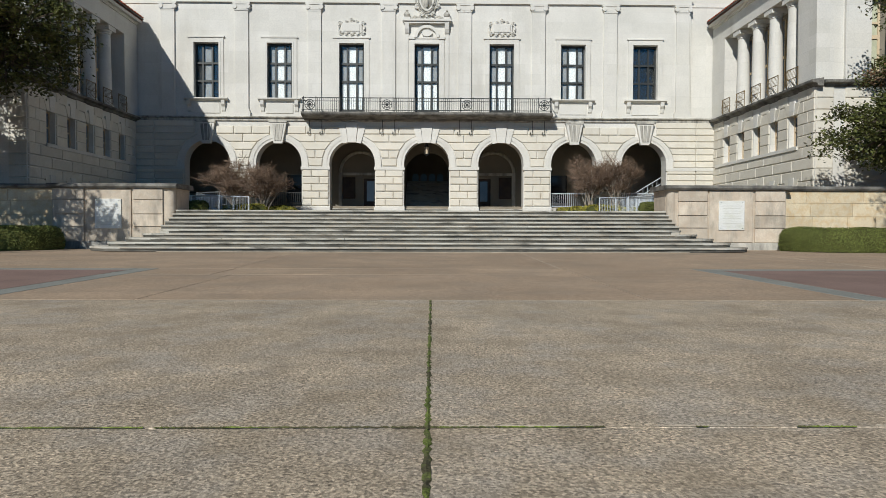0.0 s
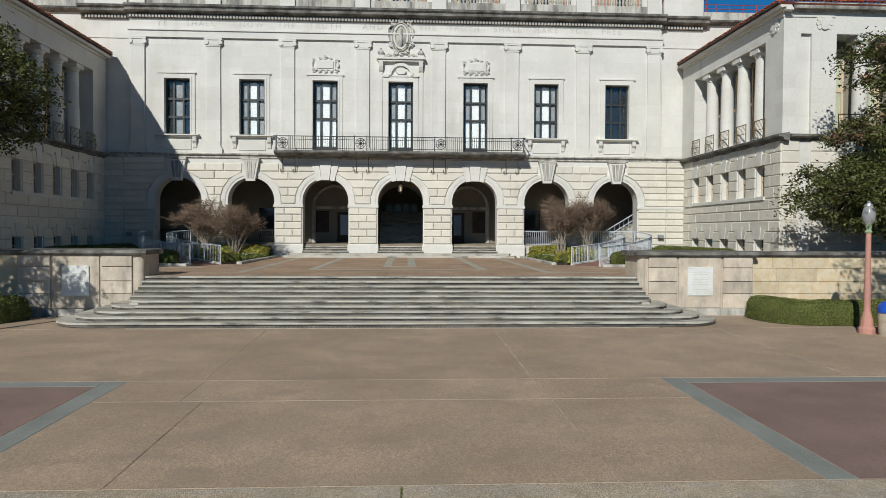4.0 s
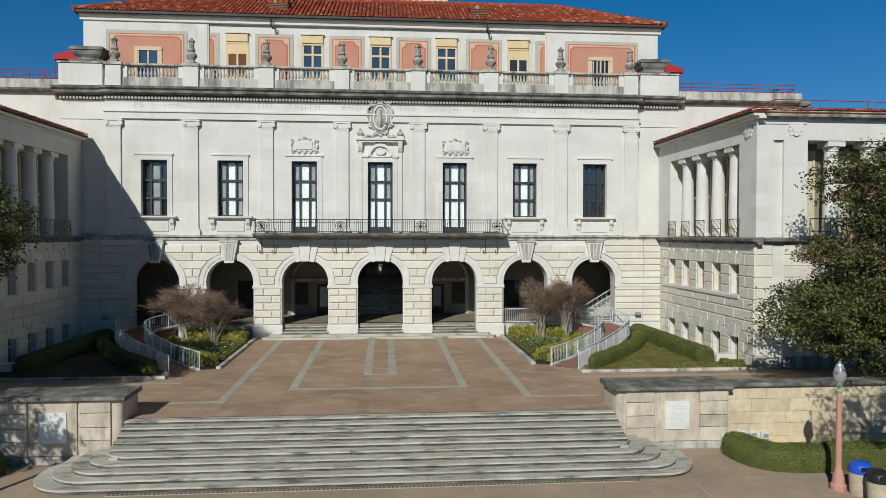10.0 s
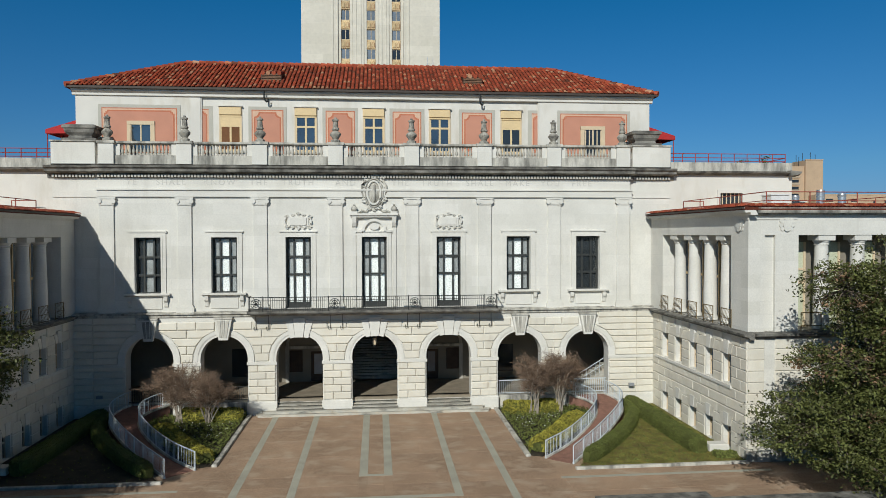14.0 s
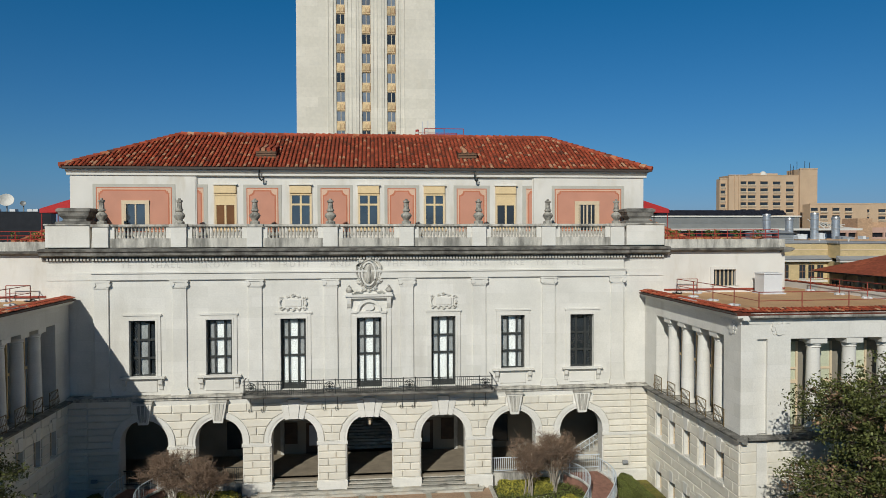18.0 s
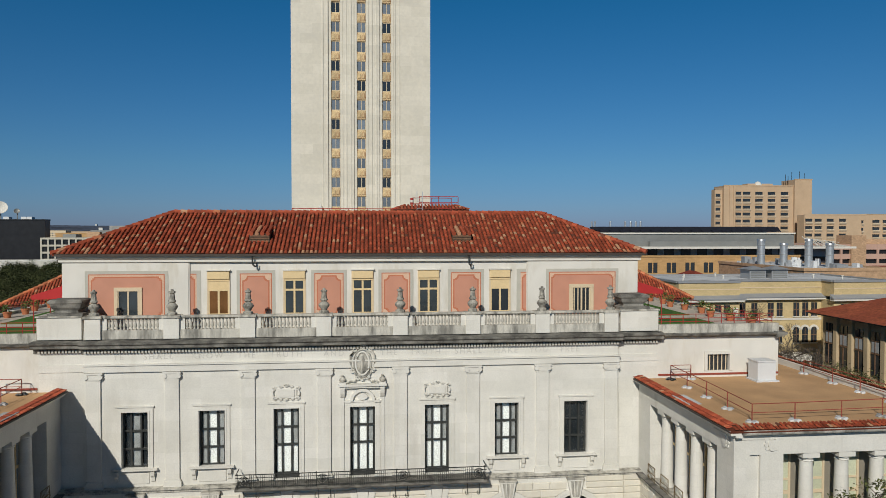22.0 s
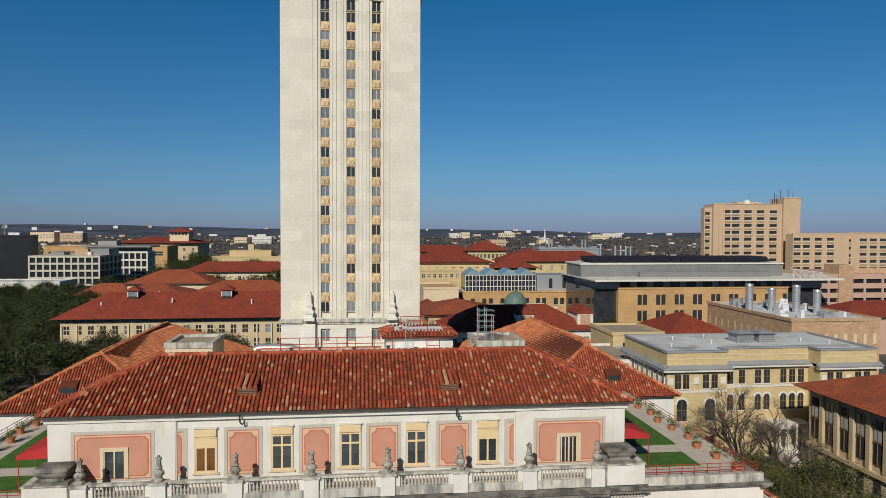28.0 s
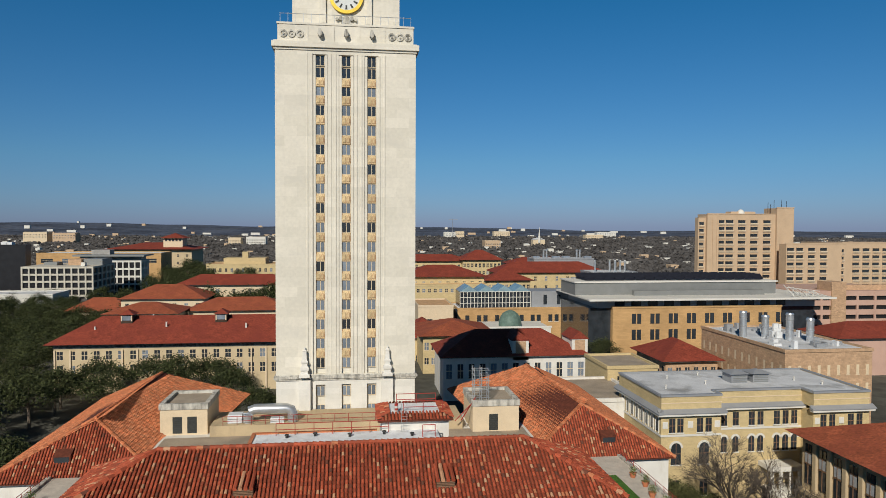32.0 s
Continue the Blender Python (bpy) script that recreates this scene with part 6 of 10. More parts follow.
    # tiled rim and flat roof
    rim = [((WX - 0.47, SY - 0.47, 15.52), (WX - 0.47, 49.1, 15.52), (WX + 0.12, SY + 0.12, 15.68), (WX + 0.12, 49.1, 15.68)),
           ((EX + 0.5, SY - 0.47, 15.52), (WX - 0.47, SY - 0.47, 15.52), (EX - 0.12, SY + 0.12, 15.68), (WX + 0.12, SY + 0.12, 15.68)),
           ((EX + 0.75, 60.0, 15.6), (EX + 0.75, SY - 0.47, 15.6), (EX - 0.02, 60.0, 15.9), (EX - 0.02, SY + 0.12, 15.9))]
    for k, (a, b, c, d) in enumerate(rim):
        q = [a, b, c, d] if s > 0 else [(-p[0], p[1], p[2]) for p in (b, a, d, c)]
        tile_slope(*q, w, TILE_MANY, pitch=0.235, row=0.3, r=0.092, seed=20 + k)
    P("eave_gutter", Geo().box(WX - 0.58, WX - 0.48, SY - 0.4, 49.0, 15.43, 15.53), GUTTER, lab="dark eave gutter")
    P("roof_curb", Geo().box(WX + 0.1, WX + 0.24, SY + 0.1, 49.1, 15.1, 15.62), LIME_DARK)
    P("roof_curb", Geo().box(WX + 0.24, EX - 0.24, SY + 0.1, SY + 0.24, 15.1, 15.62), LIME_DARK)
    P("roof_curb", Geo().box(EX - 0.24, EX - 0.02, SY + 0.24, 60, 15.1, 15.84), STUCCO, lab="pale upstand of the roof edge")
    P("flat_roof", Geo().box(WX + 0.24, EX - 0.24, SY + 0.24, 60, 15.15, 15.4), TANROOF, lab="flat tan gravel roof")
    P("lead_flashing", Geo().box(WX - 0.35, WX + 0.5, 40.6, 43.0, 15.66, 15.7), GREYROOF, lab="grey metal sheet patched over the tiles")
    # roof guard rail on weighted feet
    rr = thing("roof_guard_rail", (s * 24, 43, 15.4), "rust-red roof guard rail on weighted feet", "railing", "roof rails")
    R = lambda n, g, m, lab="": part(n, M(g), m, rr, lab)
    runs = [[(22.6, 48.75), (22.57, 46.06), (22.55, 43.25), (22.4, 40.3), (22.25, 37.3), (24.9, 37.35), (27.9, 37.5), (30.6, 37.65), (33.5, 37.8), (33.6, 40.7), (33.64, 43.5), (33.64, 46.3), (33.7, 49.7)], [(22.6, 48.75), (24.15, 48.75)]]
    for run in runs:
        for (x0, y0), (x1, y1) in zip(run, run[1:]):
            R("rail", Geo().tube([(x0, y0, 16.47), (x1, y1, 16.47)], 0.028, 6), RUSTRED)
            R("rail", Geo().tube([(x0, y0, 15.97), (x1, y1, 15.97)], 0.024, 6), RUSTRED)
        for x0, y0 in run:
            R("post", Geo().tube([(x0, y0, 15.43), (x0, y0, 16.47)], 0.03, 6), RUSTRED)
            R("foot", Geo().boss(x0 - 0.35, x0 + 0.35, y0 - 0.12, y0 + 0.12, 15.4, 15.5, 0.03, "z").boss(x0 - 0.12, x0 + 0.12, y0 - 0.35, y0 + 0.35, 15.4, 15.52, 0.03, "z"), GREYROOF, "grey counterweight")
    if s > 0:
        hv = thing("roof_unit", (29.3, 47.9, 15.4), "pale grey steel roof ventilation unit", "roof unit")
        part("curb", Geo().box(28.4, 30.15, 47.2, 48.7, 15.4, 15.5), GREYROOF, hv)
        part("housing", Geo().boss(28.55, 29.95, 47.35, 48.6, 15.5, 16.85, 0.03, "z"), HVAC, hv)
        part("hood", Geo().box(28.5, 30.0, 47.3, 48.65, 16.85, 16.93), HVAC, hv)
    # raised side of the main building and its roof garden
    bw = thing("side_block", (s * 26.6, 60, 0), "plain pale stucco block carrying a roof garden", "building", "side blocks")
    B = lambda n, g, m, par=None, lab="", **k: part(n, M(g), m, par or bw, lab, **k)
    B("front_wall", pierced_wall(21.8, 31.4, 14.5, 18.6, [(26.6, 1.75, 15.88, 17.12, False)], 49.4, 49.8), STUCCO)
    win = B("window", Geo().box(25.5, 27.7, 49.3, 49.42, 17.12, 17.34).box(25.5, 25.73, 49.3, 49.42, 15.9, 17.12).box(27.47, 27.7, 49.3, 49.42, 15.9, 17.12), STUCCO, lab="barred window in a stucco surround")
    B("pane", Geo().box(25.73, 27.47, 49.62, 49.64, 15.88, 17.12), DARKGLASS, win)
    for k in range(5):
        B("bar", Geo().box(25.96 + k * 0.32, 26.03 + k * 0.32, 49.5, 49.56, 15.88, 17.12), CREAM, win)
    B("body", Geo().box(21.3, 31.4, 49.8, 77, -0.1, 18.6), STUCCO)
    B("roof_flashing", Geo().box(21.9, 31.4, 49.33, 49.4, 15.58, 15.71), RUSTRED, lab="dark red flashing strip")
    B("cornice", Geo().prism([(49.8, 18.4), (49.3, 18.45), (48.95, 18.6), (48.9, 18.72), (49.8, 18.8)], 21.9, 31.9, "x").prism([(31.0, 18.4), (31.5, 18.45), (31.85, 18.6), (31.9, 18.72), (31.0, 18.8)], 48.9, 77, "y"), LIME_GRIME, lab="weathered cornice")
    B("parapet", Geo().box(21.9, 31.4, 49.35, 49.7, 18.75, 19.4).box(31.0, 31.4, 49.7, 77, 18.75, 19.2), LIME_DARK)
    B("paving", Geo().box(21.3, 31.0, 49.7, 77, 18.6, 18.98), TERRAPAVE, lab="pale roof paving")
    B("lawn", Geo().boss(21.6, 28.5, 58, 71, 18.9, 19.04, 0.03, "z"), TURF, lab="bright green turf rectangle")
    B("lawn", Geo().boss(22.2, 28.0, 52.6, 56, 18.9, 19.04, 0.03, "z"), TURF)
    rl = thing("terrace_rail", (s * 26.6, 50, 19), "red steel railing round the roof garden", "railing", "roof garden rails")
    T = lambda n, g, m: part(n, M(g), m, rl)
    for z in (19.55, 19.8, 20.1):
        T("rail", Geo().tube([(22.0, 49.85, z), (31.15, 49.85, z)], 0.028, 6), REDPAINT)
    for z in (19.5, 19.8):
        T("rail", Geo().tube([(31.15, 49.85, z), (31.15, 76.5, z)], 0.028, 6), REDPAINT)
    for k in range(10):
        T("post", Geo().tube([(22.0 + k * 1.016, 49.85, 18.98), (22.0 + k * 1.016, 49.85, 20.12)], 0.03, 6), REDPAINT)
    for k in range(14):
        T("post", Geo().tube([(31.15, 51.8 + k * 1.9, 18.98), (31.15, 51.8 + k * 1.9, 19.82)], 0.03, 6), REDPAINT)
    aw = thing("awning", (s * 22.4, 55, 19), "red canvas awning on thin posts", "awning", "roof garden awnings")
    A = lambda n, g, m: part(n, M(g), m, aw)
    A("canopy", Geo().prism([(21.15, 22.5), (23.5, 21.75), (23.5, 21.68), (21.15, 22.42)], 52.2, 57.6, "y"), AWNING)
    A("valance", Geo().box(23.47, 23.5, 52.2, 57.6, 21.45, 21.72).prism([(21.15, 22.45), (23.5, 21.7), (23.5, 21.45), (21.15, 21.5)], 52.19, 52.21, "y"), AWNING)
    for y in (52.3, 54.9, 57.5):
        A("post", Geo().tube([(23.4, y, 18.98), (23.4, y, 21.7)], 0.035, 6), REDPAINT)
    potm = Geo().lathe([(0.24, 0), (0.34, 0.42), (0.38, 0.44), (0.38, 0.52), (0.3, 0.5)], 0, 0, 0, 12).mesh("pot", CLAYPOT, True)
    for k, y in enumerate((51.2, 54.0, 56.8, 59.4, 62.2, 64.8, 67.6, 70.2)):
        rg = random.Random(40 + k)
        x = s * (30.3 - 0.25 * (k % 3))
        pt = thing("potted_plant", (x, y, 18.98), "leafy plant in a round terracotta pot", "plant pot", "roof garden pots")
        part("pot", potm, CLAYPOT, pt, at=(x, y, 18.98))
        g = Geo()
        for j in range(70):
            a, h, r = rg.uniform(0, 6.28), rg.uniform(0.45, 1.15), rg.uniform(0.05, 0.45)
            c = Vector((x + r * math.cos(a), y + r * math.sin(a), 18.98 + h))
            u = Vector((rg.gauss(0, 1), rg.gauss(0, 1), rg.gauss(0, 1))).normalized() * 0.1
            v = u.cross(Vector((rg.gauss(0, 1), rg.gauss(0, 1), 1))).normalized() * 0.06
            g.add([c - u, c + v, c + u, c - v], [(0, 1, 2, 3)])
        part("foliage", g, PLANT, pt, fix=False)


wing(1)
wing(-1)

# ---- roofs and penthouses behind the hall ----
rear = thing("rear_block", (0, 82, 0), "cream rear roofs with two penthouses and white flat roofs", "building")
part("body", Geo().box(-22, 22, 63.5, 92, -0.1, 20.4), STUCCO, rear)
part("white_roof", Geo().box(-8.0, 8.0, 57.7, 62.2, 24.8, 27.3), WHITEROOF, rear, "white membrane roof with patches")
part("tiled_edge", Geo().box(-8.3, 2.6, 62.2, 62.6, 26.9, 27.4), TILE_ORANGE, rear)
part("tiled_edge", Geo().box(-8.3, -8.0, 57.7, 62.2, 26.9, 27.4), TILE_ORANGE, rear)
part("mid_wall", Geo().box(-16.5, 14, 85, 91.4, 20.4, 21.7), TANSTONE, rear)
part("rear_roof", Geo().box(-21.6, 21.6, 67.7, 84.9, 20.4, 20.46), GRAVELROOF, rear, "tan flat roof behind the hall")
part("stair_head", Geo().box(3.05, 9.1, 62.21, 67.2, 20.4, 28.05), STUCCO, rear, "pale stair head with a tiled rim")
part("stair_head_cornice", Geo().box(2.85, 9.3, 62.0, 67.4, 28.05, 28.3), LIME, rear)
part("stair_head_roof", Geo().box(3.7, 8.45, 62.8, 66.6, 28.3, 28.6), WHITEROOF, rear)
SH = [(2.65, 61.75, 28.3), (9.47, 61.75, 28.3), (9.47, 67.6, 28.3), (2.65, 67.6, 28.3)]
SI = [(3.65, 62.75, 28.66), (8.47, 62.75, 28.66), (8.47, 66.6, 28.66), (3.65, 66.6, 28.66)]
for k in range(4):
    tile_slope(SH[k], SH[(k + 1) % 4], SI[k], SI[(k + 1) % 4], rear, TILE_MANY, seed=60 + k)
sl = thing("roof_ladder", (5.0, 62.0, 27.3), "short steel ladder against the stair head", "ladder")
for x in (4.75, 5.25):
    part("rail", Geo().tube([(x, 61.6, 27.3), (x, 61.72, 29.9)], 0.025, 5), SILVER, sl)
for k in range(7):
    part("rung", Geo().tube([(4.75, 61.62, 27.5 + k * 0.3), (5.25, 61.62, 27.5 + k * 0.3)], 0.018, 5), SILVER, sl)
vp = thing("warning_post", (4.4, 63.4, 28.6), "short red and white banded warning post", "post")
for k in range(4):
    part("band", Geo().lathe([(0.16, 0), (0.16, 0.2)], 4.4, 63.4, 28.6 + k * 0.2, 10), REDPAINT if k % 2 else WHITECONC, vp)
for s, x0, x1, y0, zt in ((-1, -22.5, -17.0, 86.3, 24.2), (1, 15.0, 20.8, 83.4, 24.3)):
    ph = part("penthouse", Geo().box(x0, x1, y0, y0 + 7, 18, zt - 0.5), CREAM, rear, "square cream penthouse")
    part("parapet", Geo().box(x0 - 0.12, x1 + 0.12, y0 - 0.12, y0 + 0.35, zt - 0.7, zt).box(x0 - 0.12, x1 + 0.12, y0 + 6.6, y0 + 7.1, zt - 0.7, zt).box(x0 - 0.12, x0 + 0.4, y0 + 0.35, y0 + 6.6, zt - 0.7, zt).box(x1 - 0.4, x1 + 0.12, y0 + 0.35, y0 + 6.6, zt - 0.7, zt), LIME_DARK, ph)
    part("roof", Geo().box(x0 + 0.4, x1 - 0.4, y0 + 0.35, y0 + 6.6, zt - 0.6, zt - 0.35), GRAVELROOF, ph)
    for c in ((x0 + 2.0, x0 + 3.7) if s < 0 else (x0 + 2.6,)):
        wd = part("window", Geo().box(c - 0.55, c + 0.55, y0 - 0.03, y0 + 0.1, 20.6, 22.6), FRAME, ph, "dark louvred window")
        g = Geo()
        for k in range(8):
            g.box(c - 0.48, c + 0.48, y0 - 0.06, y0 - 0.03, 20.7 + k * 0.23, 20.78 + k * 0.23)
        part("louvre", g, FRAME, wd)
sc = thing("scaffold", (16, 84.5, 24), "small grey scaffold frame on the penthouse roof", "scaffold")
g = Geo()
for x in (15.3, 16.2, 17.1):
    for y in (84.0, 85.2):
        g.tube([(x, y, 23.7), (x, y, 28.3 if x < 17 else 27.4)], 0.05, 5)
for z in (24.5, 25.2, 25.9, 26.6, 27.3, 27.9):
    for y in (84.0, 85.2):
        g.tube([(15.1, y, z), (17.3, y, z)], 0.04, 5)
    for x in (15.3, 16.2, 17.1):
        g.tube([(x, 83.8, z), (x, 85.4, z)], 0.04, 5)
part("frame", g, SILVER, sc, fix=False)
part("brace", Geo().tube([(13.6, 83.8, 21.8), (15.4, 83.8, 24.6)], 0.07, 6).tube([(12.8, 83.6, 21.8), (15.0, 83.6, 24.0)], 0.06, 6), REDPAINT, sc)
dk = thing("air_duct", (-10, 86.5, 21.7), "silver air duct with elbows on the roof", "duct")
part("run", Geo().tube([(-12.2, 86.3, 21.7), (-12.2, 86.3, 22.7), (-11.9, 86.3, 23.1), (-11.4, 86.3, 23.3), (-7.6, 86.3, 23.3), (-7.1, 86.3, 23.1), (-6.9, 86.3, 22.7), (-6.9, 86.3, 21.7)], 0.62, 14), SILVER, dk, smooth=True)
part("unit", Geo().boss(-14.6, -12.9, 86, 87.6, 21.7, 22.7, 0.05, "z"), HVAC, dk)
part("unit", Geo().boss(-9.5, -7.9, 85.6, 86.4, 21.7, 22.3, 0.05, "z"), HVAC, dk)
rr = thing("rear_roof_rail", (0, 61.8, 27.3), "red pipe railing on the white roof", "railing", "roof rails")
for y, x0, x1, z in ((61.8, -6.2, 3.6, 27.3), (60.0, 6.5, 7.6, 27.3), (63.6, 5.1, 8.7, 28.5), (66.4, 4.6, 8.4, 28.5), (85.2, -15, 3.2, 21.7)):
    for h in (0.5, 1.05):
        part("rail", Geo().tube([(x0, y, z + h), (x1, y, z + h)], 0.035, 5), REDPAINT, rr)
    n = max(1, int((x1 - x0) / 1.6))
    for k in range(n + 1):
        x = x0 + (x1 - x0) * k / n
        part("post", Geo().tube([(x, y, z), (x, y, z + 1.05)], 0.035, 5), REDPAINT, rr)
for x, y in ((-5.2, 61.0), (-2.8, 61.3), (0.2, 60.8), (3.2, 61.2), (5.6, 60.4)):
    v = thing("roof_vent", (x, y, 27.3), "small dark vent on the white roof", "vent", "white roof vents")
    part("cap", Geo().lathe([(0.12, 0), (0.12, 0.2), (0.2, 0.23), (0.18, 0.3), (0.03, 0.34)], x, y, 27.3, 10), IRON, v)
for s in (-1, 1):
    rw = thing("rear_wing", (s * 29, 90, 0), "rear wing under an orange barrel-tile hip roof", "building", "rear wings")
    part("body", Geo().box(min(s * 20.5, s * 37.6), max(s * 20.5, s * 37.6), 77.6, 108, -0.1, 18.6), STUCCO, rw)
    A0, A1 = (s * 28.3, 82.0, 23.9), (s * 27.0, 104.4, 24.3)
    eo, ei = (s * 38.2, 77.0, 18.55), (s * 20.0, 77.0, 18.55)
    bo, bi = (s * 38.2, 114, 18.55), (s * 16.0, 114, 18.55)
    L, Rr = (ei, eo) if s > 0 else (eo, ei)
    tile_slope(L, Rr, A0, A0, rw, TILE_MANY, seed=31 + s)
    if s > 0:
        tile_slope(eo, bo, A0, A1, rw, TILE_ORANGE, seed=33)
        tile_slope(bi, (s * 20.0, 77.0, 18.55), A1, A0, rw, TILE_ORANGE, seed=34)
    else:
        tile_slope(bo, eo, A1, A0, rw, TILE_ORANGE, seed=35)
        tile_slope((s * 20.0, 77.0, 18.55), bi, A0, A1, rw, TILE_ORANGE, seed=36)
    part("north_hip", Geo().add([bo, bi, A1], [(0, 1, 2)]), ROOF_ORANGE, rw)
    ridge_caps(A0, A1, rw, TILE_ORANGE)
    ridge_caps(eo, A0, rw, TILE_ORANGE)
    ridge_caps(ei, A0, rw, TILE_ORANGE)
    c = s * 30.5
    d = part("skylight_dormer", Geo().prism([(78.4, 20.0), (78.4, 20.9), (80.6, 21.9), (80.6, 21.0)], c - 0.9, c + 0.9, "x"), TILE_BED, rw)
    part("pane", Geo().box(c - 0.75, c + 0.75, 78.34, 78.4, 20.15, 20.75), DARKGLASS, d, "greenish dormer glass")

# ---- the tower ----
TX, TYF, HW = -0.43, 91.5, 9.03
tower = thing("tower", (TX, 100.5, 0), "tall pale limestone tower with three window strips and a gilded clock", "tower")
COLS = [TX - 3.33, TX, TX + 3.3]
holes = [(c, 1.9, 26.3, 67.7, False) for c in COLS]
part("shaft", pierced_wall(TX - HW, TX + HW, 26.0, 68.2, holes, TYF, TYF + 0.5), TOWERSTONE, tower)
part("core", Geo().box(TX - HW, TX + HW, TYF + 0.5, TYF + 18, 20, 68.2), TOWERSTONE, tower)
for c in COLS:
    for sx in (-1, 1):
        part("jamb_strip", Geo().box(c + sx * 0.75 - 0.17, c + sx * 0.75 + 0.17, TYF + 0.12, TYF + 0.5, 26.3, 67.7), TOWERSTONE, tower)
for x in (COLS[0] - 1.35, (COLS[0] + COLS[1]) / 2, (COLS[1] + COLS[2]) / 2, COLS[2] + 1.35):
    for dx in (-0.3, 0.3):
        part("reed", Geo().boss(x + dx - 0.1, x + dx + 0.1, TYF - 0.06, TYF, 26.2, 67.8, 0.02), TOWERSTONE, tower)
rg = random.Random(9)
span = Geo().boss(-0.56, 0.56, TYF + 0.2, TYF + 0.5, 0.02, 1.14, 0.04)
for dx in (-0.26, 0.26):
    span.boss(dx - 0.17, dx + 0.17, TYF + 0.14, TYF + 0.22, 0.25, 0.9, 0.03)
span = span.mesh("spandrel", SPANDREL)
wfr = Geo().box(-0.56, -0.5, TYF + 0.3, TYF + 0.4, 0, 1.37).box(0.5, 0.56, TYF + 0.3, TYF + 0.4, 0, 1.37).box(-0.04, 0.04, TYF + 0.3, TYF + 0.4, 0, 1.37).box(-0.5, 0.5, TYF + 0.3, TYF + 0.4, 0, 0.06).box(-0.5, 0.5, TYF + 0.3, TYF + 0.4, 1.31, 1.37).mesh("window", CREAM)
light = Geo().box(-0.5, 0.5, TYF + 0.35, TYF + 0.37, 0.05, 1.32).mesh("pane", GREYGLASS)
darkp = Geo().box(-0.5, 0.5, TYF + 0.35, TYF + 0.37, 0.05, 1.32).mesh("pane", DARKGLASS)
for c in COLS:
    for k in range(17):
        top = 66.35 - 2.53 * k + (0 if k else -0.22)
        if top < 27.4:
            continue
        w = part("window", wfr, CREAM, tower, at=(c, 0, top - 1.37))
        part("pane", darkp if rg.random() < 0.2 or k == 0 else light, GREYGLASS, w)
        if top - 1.37 - 1.16 > 26.2:
            part("spandrel", span, SPANDREL, tower, at=(c, 0, top - 1.37 - 1.16))
    w = part("window", wfr, CREAM, tower, at=(c, 0, 66.3))
    part("pane", darkp, DARKGLASS, w)
g = Geo()
for z0, z1, o in ((25.5, 25.75, 0.12), (25.75, 26.05, 0.28), (26.05, 26.2, 0.1)):
    g.box(TX - HW - o, TX + HW + o, TYF - o, TYF + 18 + o, z0, z1)
part("ledge", g, LIME_DARK, tower, "weathered stone ledge")
low = [(c, 1.2, 20.6, 24.9, False) for c in COLS]
part("base", pierced_wall(TX - HW + 0.02, TX + HW - 0.02, 19.5, 25.5, low, TYF + 0.02, TYF + 0.5), LIME, tower)
for c in COLS:
    for z in (20.8, 23.3):
        w = part("window", wfr, CREAM, tower, at=(c, 0.05, z))
        part("pane", light, GREYGLASS, w)
for c in (TX - 5.35, TX + 5.35):
    part("buttress", Geo().box(c - 0.75, c + 0.75, TYF - 0.6, TYF, 19.5, 25.6), LIME, tower)
    part("obelisk_finial", Geo().lathe([(0.95, 0), (0.95, 0.35), (0.62, 0.5), (0.62, 0.8), (0.78, 0.95), (0.8, 1.25), (0.5, 1.5), (0.46, 1.75), (0.6, 1.85), (0.6, 2.1), (0.42, 2.2), (0.34, 3.3), (0.4, 3.4), (0.14, 3.6), (0.1, 3.9)], c, TYF - 0.4, 26.05, 4, math.pi / 4), LIME, tower, "square stone urn finial")
g = Geo()
for z0, z1, o in ((68.2, 68.5, 0.15), (68.5, 69.2, 0.4), (69.2, 69.35, 0.15)):
    g.box(TX - HW - o, TX + HW + o, TYF - o, TYF + 18 + o, z0, z1)
part("crown_cornice", g, TOWERSTONE, tower, "projecting crown cornice")
part("attic", Geo().box(TX - HW + 0.3, TX + HW - 0.3, TYF + 0.3, TYF + 17.7, 69.35, 71.6).box(TX - HW + 0.2, TX + HW - 0.2, TYF + 0.2, TYF + 17.8, 71.5, 71.75), TOWERSTONE, tower)
for sx in (-1, 1):
    g = Geo()
    for k in range(3):
        x = TX + sx * (5.9 + k * 1.05)
        o, i = arc(x, 70.3, 0.5, 0, 2 * math.pi, 14), arc(x, 70.3, 0.3, 0, 2 * math.pi, 14)
        for j in range(14):
            g.prism([o[j], o[j + 1], i[j + 1], i[j]], TYF + 0.15, TYF + 0.3, "y")
        g.prism(arc(x, 70.3, 0.16, 0, 2 * math.pi, 10)[:-1], TYF + 0.15, TYF + 0.3, "y")
    part("carved_scroll", g, LIME_DARK, tower, "carved scroll panel")
for x in COLS:
    part("water_spout", Geo().prism([(x - 0.15, 70.9), (x + 0.15, 70.9), (x + 0.3, 70.2), (x, 69.9), (x - 0.3, 70.2)], TYF - 0.5, TYF + 0.3, "y"), LIME_DARK, tower, "carved stone water spout")
for x in (TX - 4.9, TX - 1.65, TX + 1.65, TX + 4.9):
    part("attic_strip", Geo().box(x - 0.12, x + 0.12, TYF + 0.22, TYF + 0.3, 69.35, 71.5), TOWERSTONE, tower)
rl = part("deck_rail", Geo().tube([(TX - 8.4, TYF + 0.5, 72.9), (TX + 8.4, TYF + 0.5, 72.9)], 0.04, 5), SILVER, tower)
